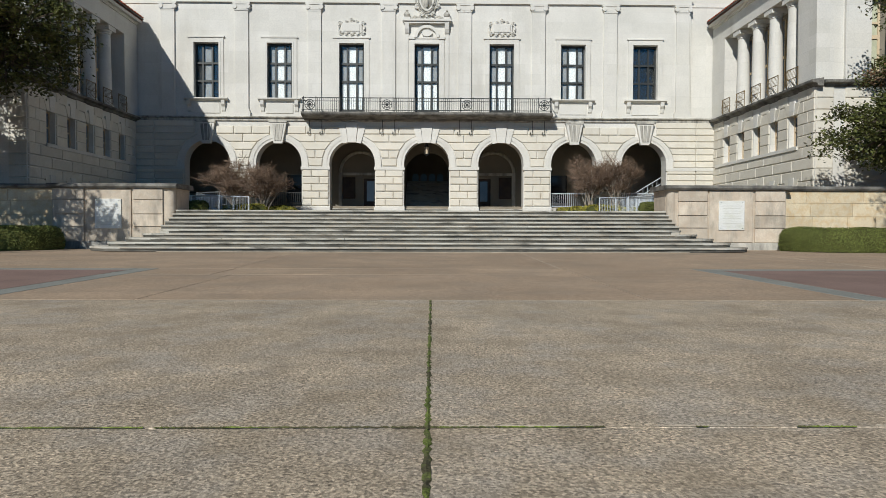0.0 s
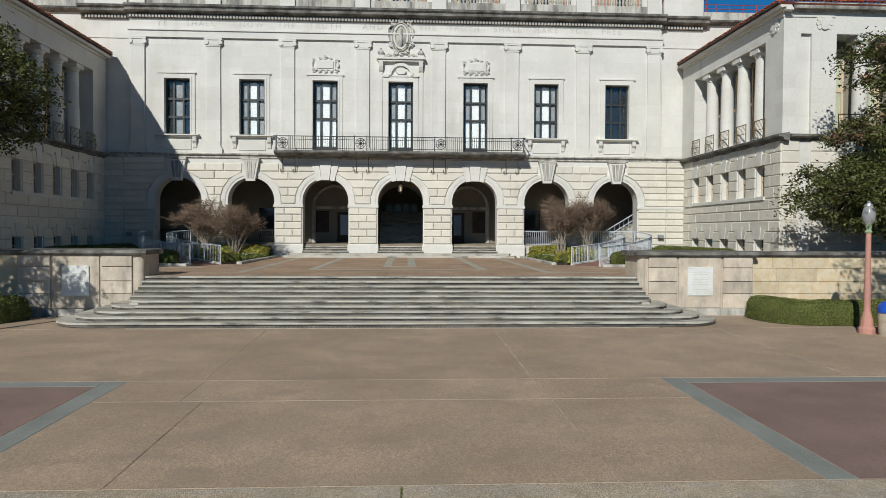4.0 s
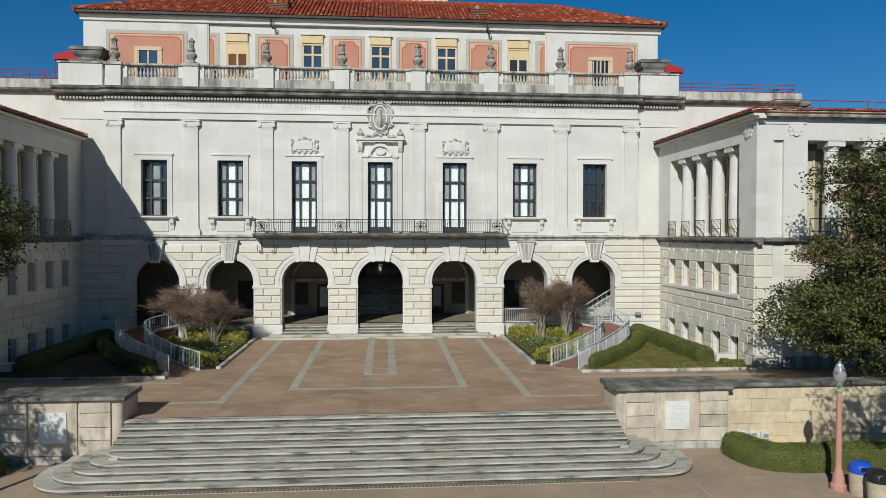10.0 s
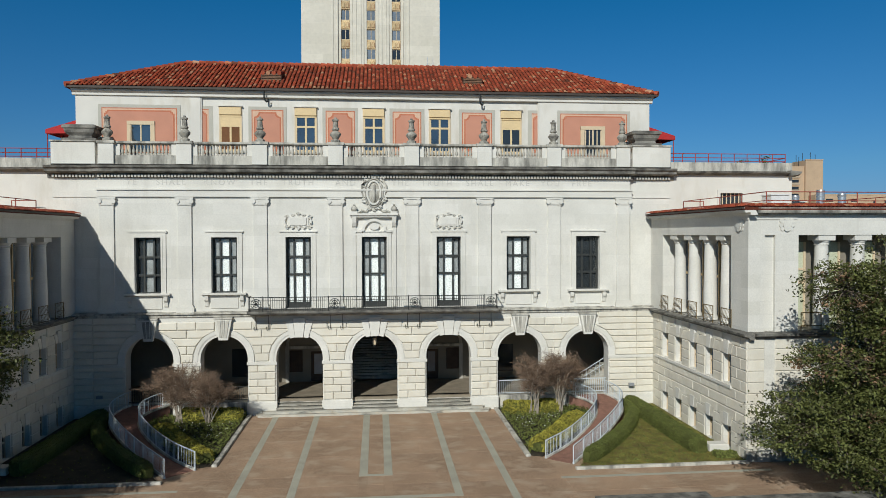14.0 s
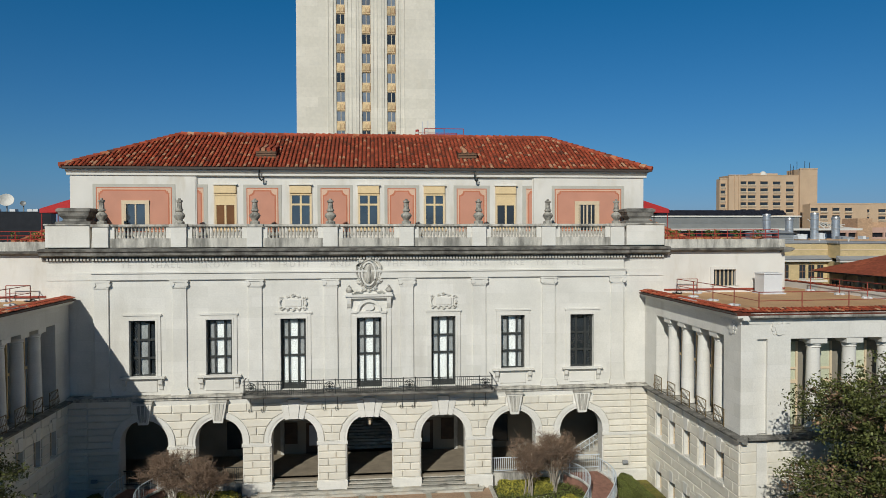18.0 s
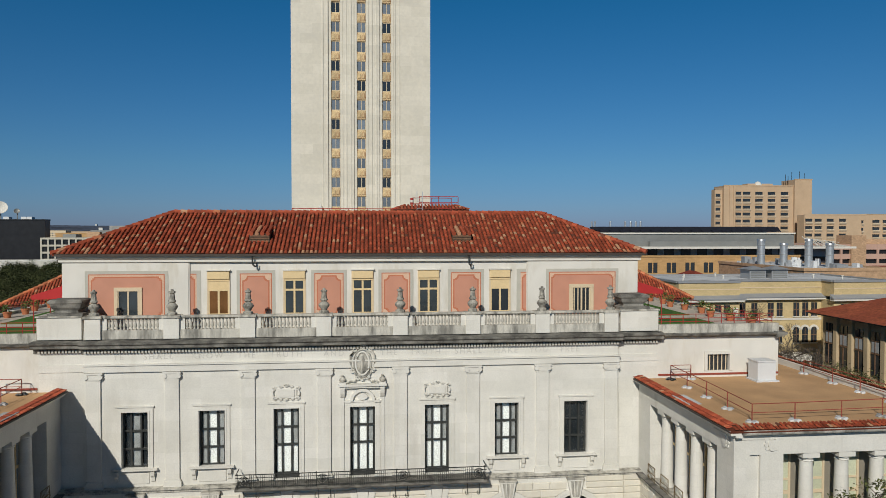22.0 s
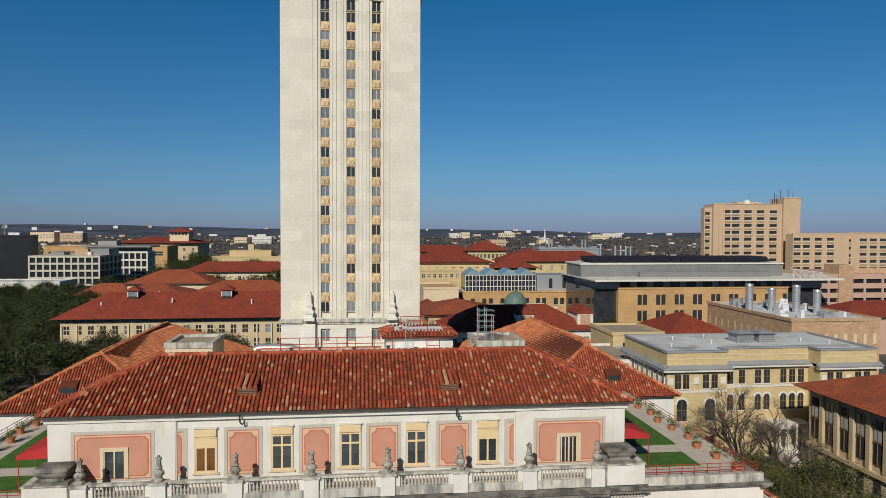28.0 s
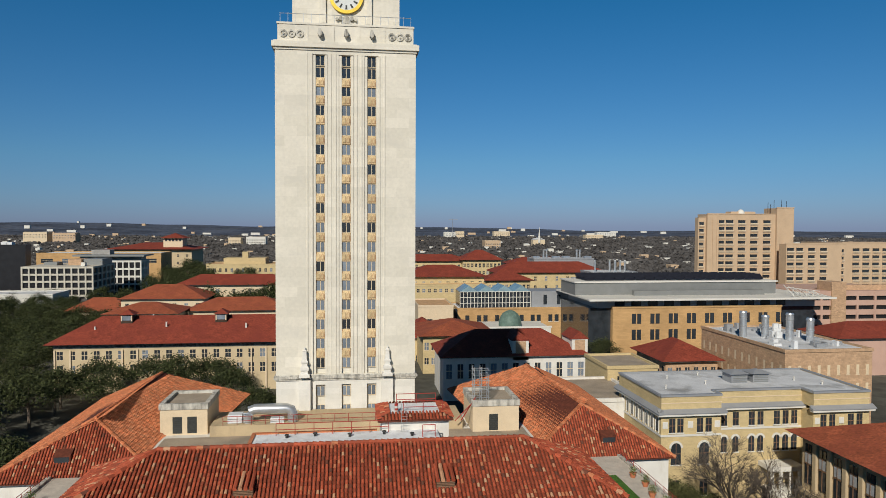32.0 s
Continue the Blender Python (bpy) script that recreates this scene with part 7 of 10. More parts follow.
for k in range(18):
    x = TX - 8.4 + k * 16.8 / 17
    part("stanchion", Geo().tube([(x, TYF + 0.5, 71.7), (x, TYF + 0.45, 73.0)], 0.03, 5), SILVER, rl)
part("upper_stage", Geo().box(TX - 7.0, TX + 7.0, TYF + 2, TYF + 16, 71.7, 79), TOWERSTONE, tower)
part("upper_cornice", Geo().box(TX - 7.5, TX + 7.5, TYF + 1.5, TYF + 16.5, 79, 79.8), LIME, tower)
part("belfry", Geo().box(TX - 3.9, TX + 3.9, TYF + 5.1, TYF + 12.9, 79.8, 90), TOWERSTONE, tower)
for sx in (-1, 1):
    part("clock_pilaster", Geo().box(TX + sx * 3.0 - 0.35, TX + sx * 3.0 + 0.35, TYF + 1.6, TYF + 2, 71.7, 79), TOWERSTONE, tower)
CZ, CYF = 75.75, TYF + 1.75
clock = part("clock_face", Geo().prism(arc(TX, CZ, 1.85, 0, 2 * math.pi, 32)[:-1], CYF, CYF + 0.25, "y"), CLOCKFACE, tower, "pale round clock face")
g = Geo()
ring = ((2.2, -0.15), (1.78, -0.15), (1.78, 0.25), (2.2, 0.25))
g = Geo().add([Vector((TX + r * math.cos(k * math.pi / 18), CYF + d, CZ + r * math.sin(k * math.pi / 18))) for k in range(36) for r, d in ring],
              [(4 * k + m, 4 * k + (m + 1) % 4, 4 * ((k + 1) % 36) + (m + 1) % 4, 4 * ((k + 1) % 36) + m) for k in range(36) for m in range(4)])
part("gilded_ring", g, GOLD, clock)
for k in range(12):
    a = k * math.pi / 6
    ca, sa = math.cos(a), math.sin(a)
    part("hour_mark", Geo().prism([(TX + r * ca - w * sa, CZ + r * sa + w * ca) for r, w in ((1.1, -0.09), (1.65, -0.13), (1.65, 0.13), (1.1, 0.09))], CYF - 0.05, CYF, "y"), IRON, clock)
for dx, dz, r in ((0, 72.7, 0.5), (-0.7, 72.9, 0.28), (0.7, 72.9, 0.28), (-0.4, 72.3, 0.25), (0.4, 72.3, 0.25), (-1.2, 72.8, 0.2), (1.2, 72.8, 0.2)):
    pts = [(TX + dx + r * math.cos(k * math.pi / 6), dz + r * math.sin(k * math.pi / 6)) for k in range(12)]
    part("clock_carving", Geo().prism(pts, CYF - 0.1 - r * 0.1, CYF + 0.25, "y"), LIME_DARK, tower, "carved stone scroll under the clock")


# ---- gardens beside the terrace ----
def add_leaf(g, rg, c, nrm, size):
    u = Vector((rg.gauss(0, 1), rg.gauss(0, 1), rg.gauss(0, 1)))
    u = (u - nrm * u.dot(nrm) * 0.6).normalized()
    v = nrm.cross(u).normalized()
    u, v = u * size, v * size * 0.5
    g.add([c - u, c + v, c + u, c - v], [(0, 1, 2, 3)])


def resample(pts, step):
    out = [Vector(pts[0])]
    for a, b in zip(pts, pts[1:]):
        a, b = Vector(a), Vector(b)
        n = max(1, int((b - a).length / step))
        out += [a + (b - a) * (k / n) for k in range(1, n + 1)]
    return out


def smooth_path(pts, times=2):
    P = [Vector(p) for p in pts]
    for _ in range(times):
        Q = [P[0]]
        for a, b in zip(P, P[1:]):
            Q += [a * 0.75 + b * 0.25, a * 0.25 + b * 0.75]
        P = Q + [P[-1]]
    return P


def hedge(name, path, width, height, leaf_mat, core_mat, label, group, seed, density=170, leaf=0.06, wild=0.06):
    """A clipped hedge along a path on the ground: a lumpy core under a coat of leaves."""
    rg = random.Random(seed)
    P = resample(smooth_path(path), 0.22)
    base = P[len(P) // 2]
    th = thing(name, tuple(base), label, "hedge", group)
    prof = [(-0.5, 0.0), (-0.52, 0.3), (-0.5, 0.7), (-0.38, 0.92), (-0.15, 1.0), (0.15, 1.0), (0.38, 0.92), (0.5, 0.7), (0.52, 0.3), (0.5, 0.0)]
    rows = []
    for i, p in enumerate(P):
        d = (P[min(i + 1, len(P) - 1)] - P[max(i - 1, 0)])
        d.z = 0
        d.normalize()
        s = Vector((d.y, -d.x, 0))
        e = min(1.0, (0.45 + 0.55 * min(i, len(P) - 1 - i) / 2.0))
        rows.append([p + s * (a * width * e) + Vector((0, 0, b * height * (0.8 + 0.2 * e))) for a, b in prof])
    m = len(prof)
    core, coat = Geo(), Geo()
    jig = [[q + Vector((0, 0, 1)) * (noise.noise(q * 1.3) * wild if b else 0) + Vector((noise.noise(q * 2.1), noise.noise(q * 2.3 + Vector((5, 0, 0))), 0)) * wild for q, (a, b) in zip(r, prof)] for r in rows]
    core.add([q for r in jig for q in r], [(i * m + k, i * m + k + 1, i * m + m + k + 1, i * m + m + k) for i in range(len(jig) - 1) for k in range(m - 1)] + [tuple(range(m)), tuple(range((len(jig) - 1) * m, len(jig) * m))])
    for i in range(len(jig) - 1):
        for k in range(m - 1):
            a, b, c, d = jig[i][k], jig[i][k + 1], jig[i + 1][k + 1], jig[i + 1][k]
            nr = (b - a).cross(d - a)
            area = nr.length
            if area < 1e-6:
                continue
            nr.normalize()
            ctr = (a + b + c + d) / 4
            if nr.dot(ctr - (P[i] + Vector((0, 0, height * 0.5)))) < 0:
                nr = -nr
            for _ in range(int(area * density + rg.random())):
                u, v = rg.random(), rg.random()
                q = a * (1 - u) * (1 - v) + b * u * (1 - v) + c * u * v + d * (1 - u) * v
                add_leaf(coat, rg, q + nr * rg.uniform(-0.01, 0.05), (nr + Vector((rg.gauss(0, 0.5), rg.gauss(0, 0.5), rg.gauss(0, 0.5)))).normalized(), leaf * rg.uniform(0.7, 1.3))
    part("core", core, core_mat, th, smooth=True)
    part("leaves", coat, leaf_mat, th, fix=False)
    return th


def railing(name, path, label, group, material=WHITERAIL, h=1.0):
    P = resample(smooth_path(path), 0.14)
    th = thing(name, tuple(P[0]), label, "railing", group)
    up = Vector((0, 0, h))
    part("top_rail", Geo().tube([p + up for p in P[::2] + [P[-1]]], 0.035, 6), material, th, smooth=True)
    part("bottom_rail", Geo().tube([p + Vector((0, 0, 0.1)) for p in P[::2] + [P[-1]]], 0.022, 5), material, th, smooth=True)
    pk = Geo().tube([(0, 0, 0.1), (0, 0, h)], 0.011, 4).mesh("picket", material)
    po = Geo().tube([(0, 0, -0.05), (0, 0, h + 0.03)], 0.035, 6).mesh("post", material)
    for k, p in enumerate(P):
        part("post" if k % 10 == 0 else "picket", po if k % 10 == 0 else pk, material, th, at=tuple(p))
    return th


RI = [(9.54, 37.6, 1.56), (11.4, 39.4, 1.68), (13.5, 42.3, 1.9), (15.0, 45.0, 2.15), (15.2, 47.0, 2.3), (14.0, 48.6, 2.45)]
RO = [(10.8, 36.5, 1.56), (13.1, 39.5, 1.68), (15.6, 43.1, 1.95), (17.0, 45.6, 2.2), (17.1, 47.4, 2.35), (16.6, 48.7, 2.45)]
for s in (-1, 1):
    S = lambda pts: [(s * x, y, z) for x, y, z in pts]
    railing("ramp_railing", S(RI), "pale steel picket railing along the curved ramp", "ramp railings")
    railing("ramp_railing", S(RO), "pale steel picket railing along the curved ramp", "ramp railings")
    a, b = resample(smooth_path(S(RI)), 0.5), resample(smooth_path(S(RO)), 0.5)
    n = 30
    A = [a[int(k * (len(a) - 1) / n)] for k in range(n + 1)]
    Bq = [b[int(k * (len(b) - 1) / n)] for k in range(n + 1)]
    g = Geo()
    for k in range(n):
        q = [A[k], Bq[k], Bq[k + 1], A[k + 1]]
        g.add([*q, *[p - Vector((0, 0, 0.7)) for p in q]], [(0, 1, 2, 3), (0, 1, 5, 4), (1, 2, 6, 5), (2, 3, 7, 6), (3, 0, 4, 7)])
    ramp = thing("ramp", (s * 14, 43, ZT), "curved red brick ramp up to the arcade", "ramp", "ramps", "structure")
    part("deck", g, BRICKRAMP, ramp)
    part("kerb", Geo().tube([p + Vector((0, 0, 0.02)) for p in A], 0.09, 6), LIME_DARK, ramp)
    part("kerb", Geo().tube([p + Vector((0, 0, 0.02)) for p in Bq], 0.09, 6), LIME_DARK, ramp)
    # planted bed
    bed = thing("planting_bed", (s * 11, 44, ZT), "kerbed bed of soil and low ground cover", "flower bed", "planting beds", "structure")
    pts = [(8.75, 38.2), (9.4, 37.9), (11.3, 39.6), (13.4, 42.4), (14.9, 45.1), (15.0, 47.0), (13.9, 48.7), (8.75, 48.7)]
    part("soil", Geo().prism([(s * x, y) for x, y in pts], ZT - 0.1, ZT + 0.1, "z"), BEDSOIL, bed)
    part("kerb", Geo().boss(min(s * 8.5, s * 8.78), max(s * 8.5, s * 8.78), 38.0, 48.8, ZT - 0.1, ZT + 0.14, 0.03, "z"), LIME_DARK, bed)
    g = Geo()
    rg = random.Random(60 + s)
    k = 0
    while k < 6000:
        x, y = rg.uniform(8.8, 14.9), rg.uniform(38.2, 48.6)
        if x - 8.8 > (y - 37.6) * 0.86:
            continue
        k += 1
        add_leaf(g, rg, Vector((s * x, y, ZT + 0.1 + rg.uniform(0.02, 0.25))), Vector((rg.gauss(0, 0.5), rg.gauss(0, 0.5), 1)).normalized(), rg.uniform(0.05, 0.1))
    tagged(part("ground_cover", g, HEDGE, bed, fix=False), kind="stuff")
    g = Geo()
    for k in range(45):
        x, y = rg.uniform(9.2, 12.5), rg.uniform(42.5, 46.0)
        g.lathe([(0.01, 0), (0.028, 0.015), (0.01, 0.035)], s * x, y, ZT + 0.35, 5)
    tagged(part("white_blossom", g, BLIND, bed), kind="stuff")
    hedge("yellow_shrubs", [(s * 8.95, 47.6, ZT + 0.05), (s * 10.8, 47.3, ZT + 0.05), (s * 13.0, 47.9, ZT + 0.05)], 1.5, 0.75, BUSH_YELLOW, HEDGECORE, "loose yellow-green shrubs in the bed", "bed shrubs", 71 + s, 330, 0.075, 0.12)
    hedge("yellow_shrubs", [(s * 9.25, 38.6, ZT + 0.05), (s * 10.4, 40.0, ZT + 0.05), (s * 11.8, 42.2, ZT + 0.05), (s * 13.6, 45.0, ZT + 0.1)], 1.3, 0.6, BUSH_YELLOW, HEDGECORE, "loose yellow-green shrubs along the ramp", "bed shrubs", 75 + s, 330, 0.075, 0.12)
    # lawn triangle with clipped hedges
    lawn = thing("lawn" if s > 0 else "planting_bed", (s * 16, 40, ZT), "small sparse winter lawn with a stone edge" if s > 0 else "brown soil bed with tree shade in its colour and a stone edge", "lawn" if s > 0 else "planting bed", "lawns", "structure")
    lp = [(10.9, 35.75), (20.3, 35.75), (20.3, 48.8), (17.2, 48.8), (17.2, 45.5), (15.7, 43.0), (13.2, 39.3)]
    # west ground: dark soil colour also stands in for deep tree shade
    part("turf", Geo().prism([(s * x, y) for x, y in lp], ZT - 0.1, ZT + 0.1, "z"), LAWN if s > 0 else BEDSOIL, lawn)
    part("edge", Geo().boss(min(s * 10.7, s * 20.4), max(s * 10.7, s * 20.4), 35.55, 35.78, ZT - 0.1, ZT + 0.14, 0.03, "z"), LIME_DARK, lawn)
    g = Geo()
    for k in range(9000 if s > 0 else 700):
        x, y = rg.uniform(11, 20.3), rg.uniform(35.8, 48)
        if x - 11 < (y - 36) * 0.55:
            continue
        add_leaf(g, rg, Vector((s * x, y, ZT + 0.11 + rg.uniform(0, 0.05))), Vector((rg.gauss(0, 0.7), rg.gauss(0, 0.7), 1)).normalized(), rg.uniform(0.03, 0.07))
    tagged(part("grass", g, HEDGE, lawn, fix=False), kind="stuff")
    hedge("clipped_hedge", [(s * 11.5, 36.4, ZT + 0.05), (s * 13.7, 38.9, ZT + 0.05), (s * 16.1, 42.3, ZT + 0.05), (s * 17.6, 45.3, ZT + 0.05), (s * 17.8, 48.0, ZT + 0.05)], 0.72, 0.7, HEDGE, HEDGECORE, "curved clipped green hedge beside the ramp", "clipped hedges", 81 + s, 620, 0.036)
    hedge("clipped_hedge", [(s * 18.3, 48.3, ZT + 0.05), (s * 18.4, 45.0, ZT + 0.05), (s * 18.35, 41.0, ZT + 0.05), (s * 18.5, 37.3, ZT + 0.05)], 1.0, 0.85, HEDGE, HEDGECORE, "clipped green hedge along the wing wall", "clipped hedges", 85 + s, 620, 0.036)
    bl = thing("stone_block", (s * 20, 37.6, ZT), "low pale stone block beside the wing", "stone block", "stone blocks")
    part("slab", Geo().boss(min(s * 19.05, s * 20.2), max(s * 19.05, s * 20.2), 37.5, 38.2, ZT, ZT + 0.5, 0.04, "z"), LIME, bl)
    if s > 0:
        hedge("low_shrubs", [(18.9, 36.6, ZT + 0.05), (19.6, 36.7, ZT + 0.05), (20.15, 36.6, ZT + 0.05)], 0.7, 0.35, HEDGE, HEDGECORE, "low green shrubs at the corner of the lawn", "bed shrubs", 89, 300, 0.06, 0.1)
    fl = thing("floodlight", (s * 18.6, 48.6, 3.0), "small dark wall floodlight", "floodlight", "wall floodlights")
    part("housing", Geo().boss(s * 18.6 - 0.19, s * 18.6 + 0.19, 48.42, 48.6, 3.02, 3.24, 0.03, "z"), GREYMETAL, fl)
    part("arm", Geo().box(s * 18.6 - 0.03, s * 18.6 + 0.03, 48.55, 48.84, 3.05, 3.12), IRON, fl)
# plaza hedges
hedge("plaza_hedge", [(14.5, 26.9, 0), (14.5, 25.6, 0), (15.2, 24.85, 0), (17.0, 24.75, 0), (24.0, 25.0, 0)], 1.15, 0.85, HEDGE, HEDGECORE, "low clipped green hedge against the retaining wall", "plaza hedges", 91, 900, 0.033)
hedge("plaza_hedge", [(-14.2, 26.9, 0), (-14.4, 25.6, 0), (-15.2, 24.9, 0), (-17.0, 24.75, 0), (-24.0, 25.0, 0)], 1.15, 0.85, HEDGE, HEDGECORE, "low clipped green hedge against the retaining wall", "plaza hedges", 92, 700, 0.033)


# ---- bare shrubs in the beds ----
def bare_shrub(x, y, z, h, spread, seed):
    """Several slender stems that fan into a rounded head of fine twigs."""
    rg = random.Random(seed)
    th = thing("bare_shrub", (x, y, z), "leafless many-stemmed shrub with fine red-brown twigs", "shrub", "bare shrubs")
    stems, twigs = Geo(), Geo()
    for k in range(17):
        a = rg.uniform(0, 6.28)
        f = math.sqrt(rg.random())
        p = Vector((x + rg.gauss(0, 0.16), y + rg.gauss(0, 0.14), z))
        tip = Vector((x + spread * 0.82 * f * math.cos(a), y + spread * 0.6 * f * math.sin(a), z + h * (0.42 + 0.44 * math.sqrt(1 - f * f * 0.96) * rg.uniform(0.55, 1.0))))
        m1, m2 = p.lerp(tip, 0.35), p.lerp(tip, 0.7)
        m1 = Vector((p.x + (tip.x - p.x) * 0.2, p.y + (tip.y - p.y) * 0.2, m1.z)) + Vector((rg.gauss(0, 0.06), rg.gauss(0, 0.06), 0))
        m2 = Vector((p.x + (tip.x - p.x) * 0.56, p.y + (tip.y - p.y) * 0.56, m2.z + 0.1)) + Vector((rg.gauss(0, 0.08), rg.gauss(0, 0.08), 0))
        pts = [p, m1, m2, tip]
        stems.tube(pts, 0.04, 5, 0.014)
        for j in range(14):
            t = rg.uniform(0.0, 1.0)
            b = m2.lerp(tip, t) if t > 0.3 else m1.lerp(m2, 0.4 + 2 * t)
            out = Vector((b.x - x, (b.y - y), 0.0))
            d2 = (out * 0.35 + Vector((rg.gauss(0, 0.6), rg.gauss(0, 0.6), rg.uniform(0.05, 0.75)))).normalized()
            l2 = rg.uniform(0.45, 0.95) * spread / 2.6
            e = b + d2 * l2
            twigs.tube([b, b + d2 * l2 * 0.5 + Vector((0, 0, 0.04)), e], 0.013, 3, 0.007)
            for _ in range(9):
                c = b + d2 * l2 * rg.uniform(0.25, 1)
                d3 = (d2 + Vector((rg.gauss(0, 0.8), rg.gauss(0, 0.8), rg.gauss(0.15, 0.5)))).normalized()
                l3 = rg.uniform(0.22, 0.6)
                twigs.tube([c, c + d3 * l3], 0.008, 3, 0.004)
                for _ in range(3):
                    d4 = (d3 + Vector((rg.gauss(0, 0.7), rg.gauss(0, 0.7), rg.gauss(0, 0.5)))).normalized()
                    q = c + d3 * l3 * rg.uniform(0.3, 1)
                    twigs.tube([q, q + d4 * rg.uniform(0.12, 0.32)], 0.006, 3, 0.003)
    tagged(part("stem_mass", stems, PALETWIG, th, "pale slender bare stems", fix=False), kind="stuff")
    tagged(part("twig_mass", twigs, TWIG, th, "fine red-brown bare twigs", fix=False), kind="stuff")


bare_shrub(12.9, 47.2, ZT, 4.9, 2.2, 5)
bare_shrub(11.0, 46.6, ZT, 4.5, 1.9, 6)
bare_shrub(-13.0, 47.0, ZT, 4.3, 2.2, 7)
bare_shrub(-10.9, 46.4, ZT, 4.0, 2.1, 8)


# ---- live oaks ----
def live_oak(x, y, z, tiers, leaves, seed, lean=1):
    """Trunk and limbs reaching to flat tiers of foliage (centre offset and radii)."""
    rg = random.Random(seed)
    th = thing("live_oak", (x, y, z), "evergreen live oak with layered dark leaves and some rusty sprays", "tree", "live oaks")
    wood = Geo()
    fork = Vector((x, y, z + 2.6))
    wood.tube([(x, y, z - 0.1), (x + 0.05, y, z + 0.6), (x + 0.1, y, z + 1.6), fork], 0.5, 12, 0.36)
    green, rust = Geo(), Geo()
    vol = [t[3] * t[4] * t[5] ** 0.6 for t in tiers]
    tot = sum(vol)
    for (cx, cy, cz, rx, ry, rz, red), vv in zip(tiers, vol):
        c = Vector((x + cx, y + cy, cz))
        mid = fork.lerp(c, 0.5) + Vector((rg.gauss(0, 0.3), rg.gauss(0, 0.3), 0.4))
        wood.tube([fork, fork.lerp(mid, 0.5), mid, mid.lerp(c, 0.6), c], 0.24, 8, 0.07)
        n = int(leaves * vv / tot)
        clumps = []
        for _ in range(max(12, n // 60)):
            while True:
                q = Vector((rg.uniform(-1, 1), rg.uniform(-1, 1), rg.uniform(-1, 1)))
                if 0.25 < q.length < 1.0:
                    break
            q = q * (0.7 + 0.3 * q.length)
            w = c + Vector((q.x * rx, q.y * ry, q.z * rz))
            clumps.append(w)
            if rg.random() < 0.5:
                wood.tube([c.lerp(w, 0.2), c.lerp(w, 0.6) + Vector((0, 0, 0.1)), w], 0.05, 4, 0.015)
        for w in clumps:
            g = rust if rg.random() < red else green
            rr = rg.uniform(0.35, 0.75)
            for _ in range(n // len(clumps)):
                o = Vector((rg.gauss(0, 1), rg.gauss(0, 1), rg.gauss(0, 0.55))) * rr * 0.5
                add_leaf(g, rg, w + o, Vector((rg.gauss(0, 0.6), rg.gauss(0, 0.6), 0.8)).normalized(), rg.uniform(0.062, 0.115))
    part("trunk", wood, BARK, th, smooth=True, fix=False)
    part("crown", green, LEAF, th, fix=False)
    if rust.f:
        part("rusty_leaves", rust, LEAF_RUST, th, "rusty dead leaf sprays", fix=False)


TIERS = [(-4.4, -0.3, 5.2, 3.6, 3.2, 1.5, 0.0), (-1.6, 0.2, 5.8, 3.8, 3.6, 1.9, 0.05), (-3.0, 0.5, 8.0, 2.2, 2.4, 0.8, 0.3), (-2.2, 1.2, 11.4, 2.0, 2.0, 1.5, 0.1), (0.6, 0, 7.6, 3.6, 3.6, 2.0, 0.2), (1.0, 0.3, 12.0, 3.4, 3.4, 2.0, 0.05), (4.0, 0, 6.0, 3.5, 3.5, 2.2, 0.0), (0.5, -3.5, 5.0, 3.2, 2.6, 1.6, 0.0), (3.0, -2.0, 9.0, 3.2, 3.0, 2.0, 0.0)]
live_oak(25.1, 30.2, ZT, TIERS + [(-0.2, 0.4, 9.7, 3.0, 3.0, 1.5, 0.05), (0.8, -0.6, 4.4, 3.8, 3.0, 1.2, 0.0), (-2.6, 0.5, 4.6, 2.6, 2.4, 1.0, 0.0), (-3.4, -1.4, 3.9, 2.0, 1.8, 0.9, 0.0), (-1.6, -2.2, 3.2, 2.4, 2.0, 1.1, 0.0), (0.6, -2.2, 2.8, 2.8, 2.2, 1.2, 0.0)], 128000, 12)
TIERS_W = [(3.6, 0.3, 8.0, 3.0, 3.2, 1.5, 0.0), (4.4, 0.0, 9.4, 2.8, 3.0, 1.3, 0.0), (2.4, 0.3, 10.8, 3.6, 3.2, 1.5, 0.0), (0, 0, 8.0, 3.6, 3.6, 2.4, 0.0), (-3.0, 0, 7.0, 3.5, 3.5, 2.6, 0.0), (0.5, -3.8, 8.0, 4.4, 2.8, 1.6, 0.0), (3.4, -3.8, 9.8, 3.4, 2.6, 1.6, 0.0), (-1.0, 2.5, 11.0, 3.0, 3.0, 1.6, 0.0)]
live_oak(-21.4, 29.6, ZT, TIERS_W, 72000, 13)
live_oak(-21.8, 17.2, -0.15, [(2.6, 0.4, 8.4, 3.2, 2.6, 1.3, 0.0), (-2.0, 0, 9.5, 4.0, 3.5, 2.0, 0.0), (0, 2.0, 11.0, 3.0, 3.0, 1.5, 0.0), (-4.0, 3.0, 8.0, 3.5, 3.0, 1.8, 0.0), (0.5, -2.5, 7.6, 3.0, 2.4, 1.3, 0.0), (-0.5, 3.5, 9.6, 3.2, 3.0, 1.6, 0.0), (0.3, 6.5, 10.2, 3.0, 3.0, 1.5, 0.0)], 52000, 14)
live_oak(-29.0, 27.5, ZT, TIERS, 26000, 15)
# unseen oak, added only to block sky light over the west garden
live_oak(-27.0, 33.0, ZT, [(0, 0, 8.5, 4.5, 3.0, 2.0, 0.0), (2.0, -0.8, 10.5, 4.0, 2.6, 1.6, 0.0), (-2.0, 0, 11.0, 4.0, 3.0, 1.6, 0.0)], 18000, 17)
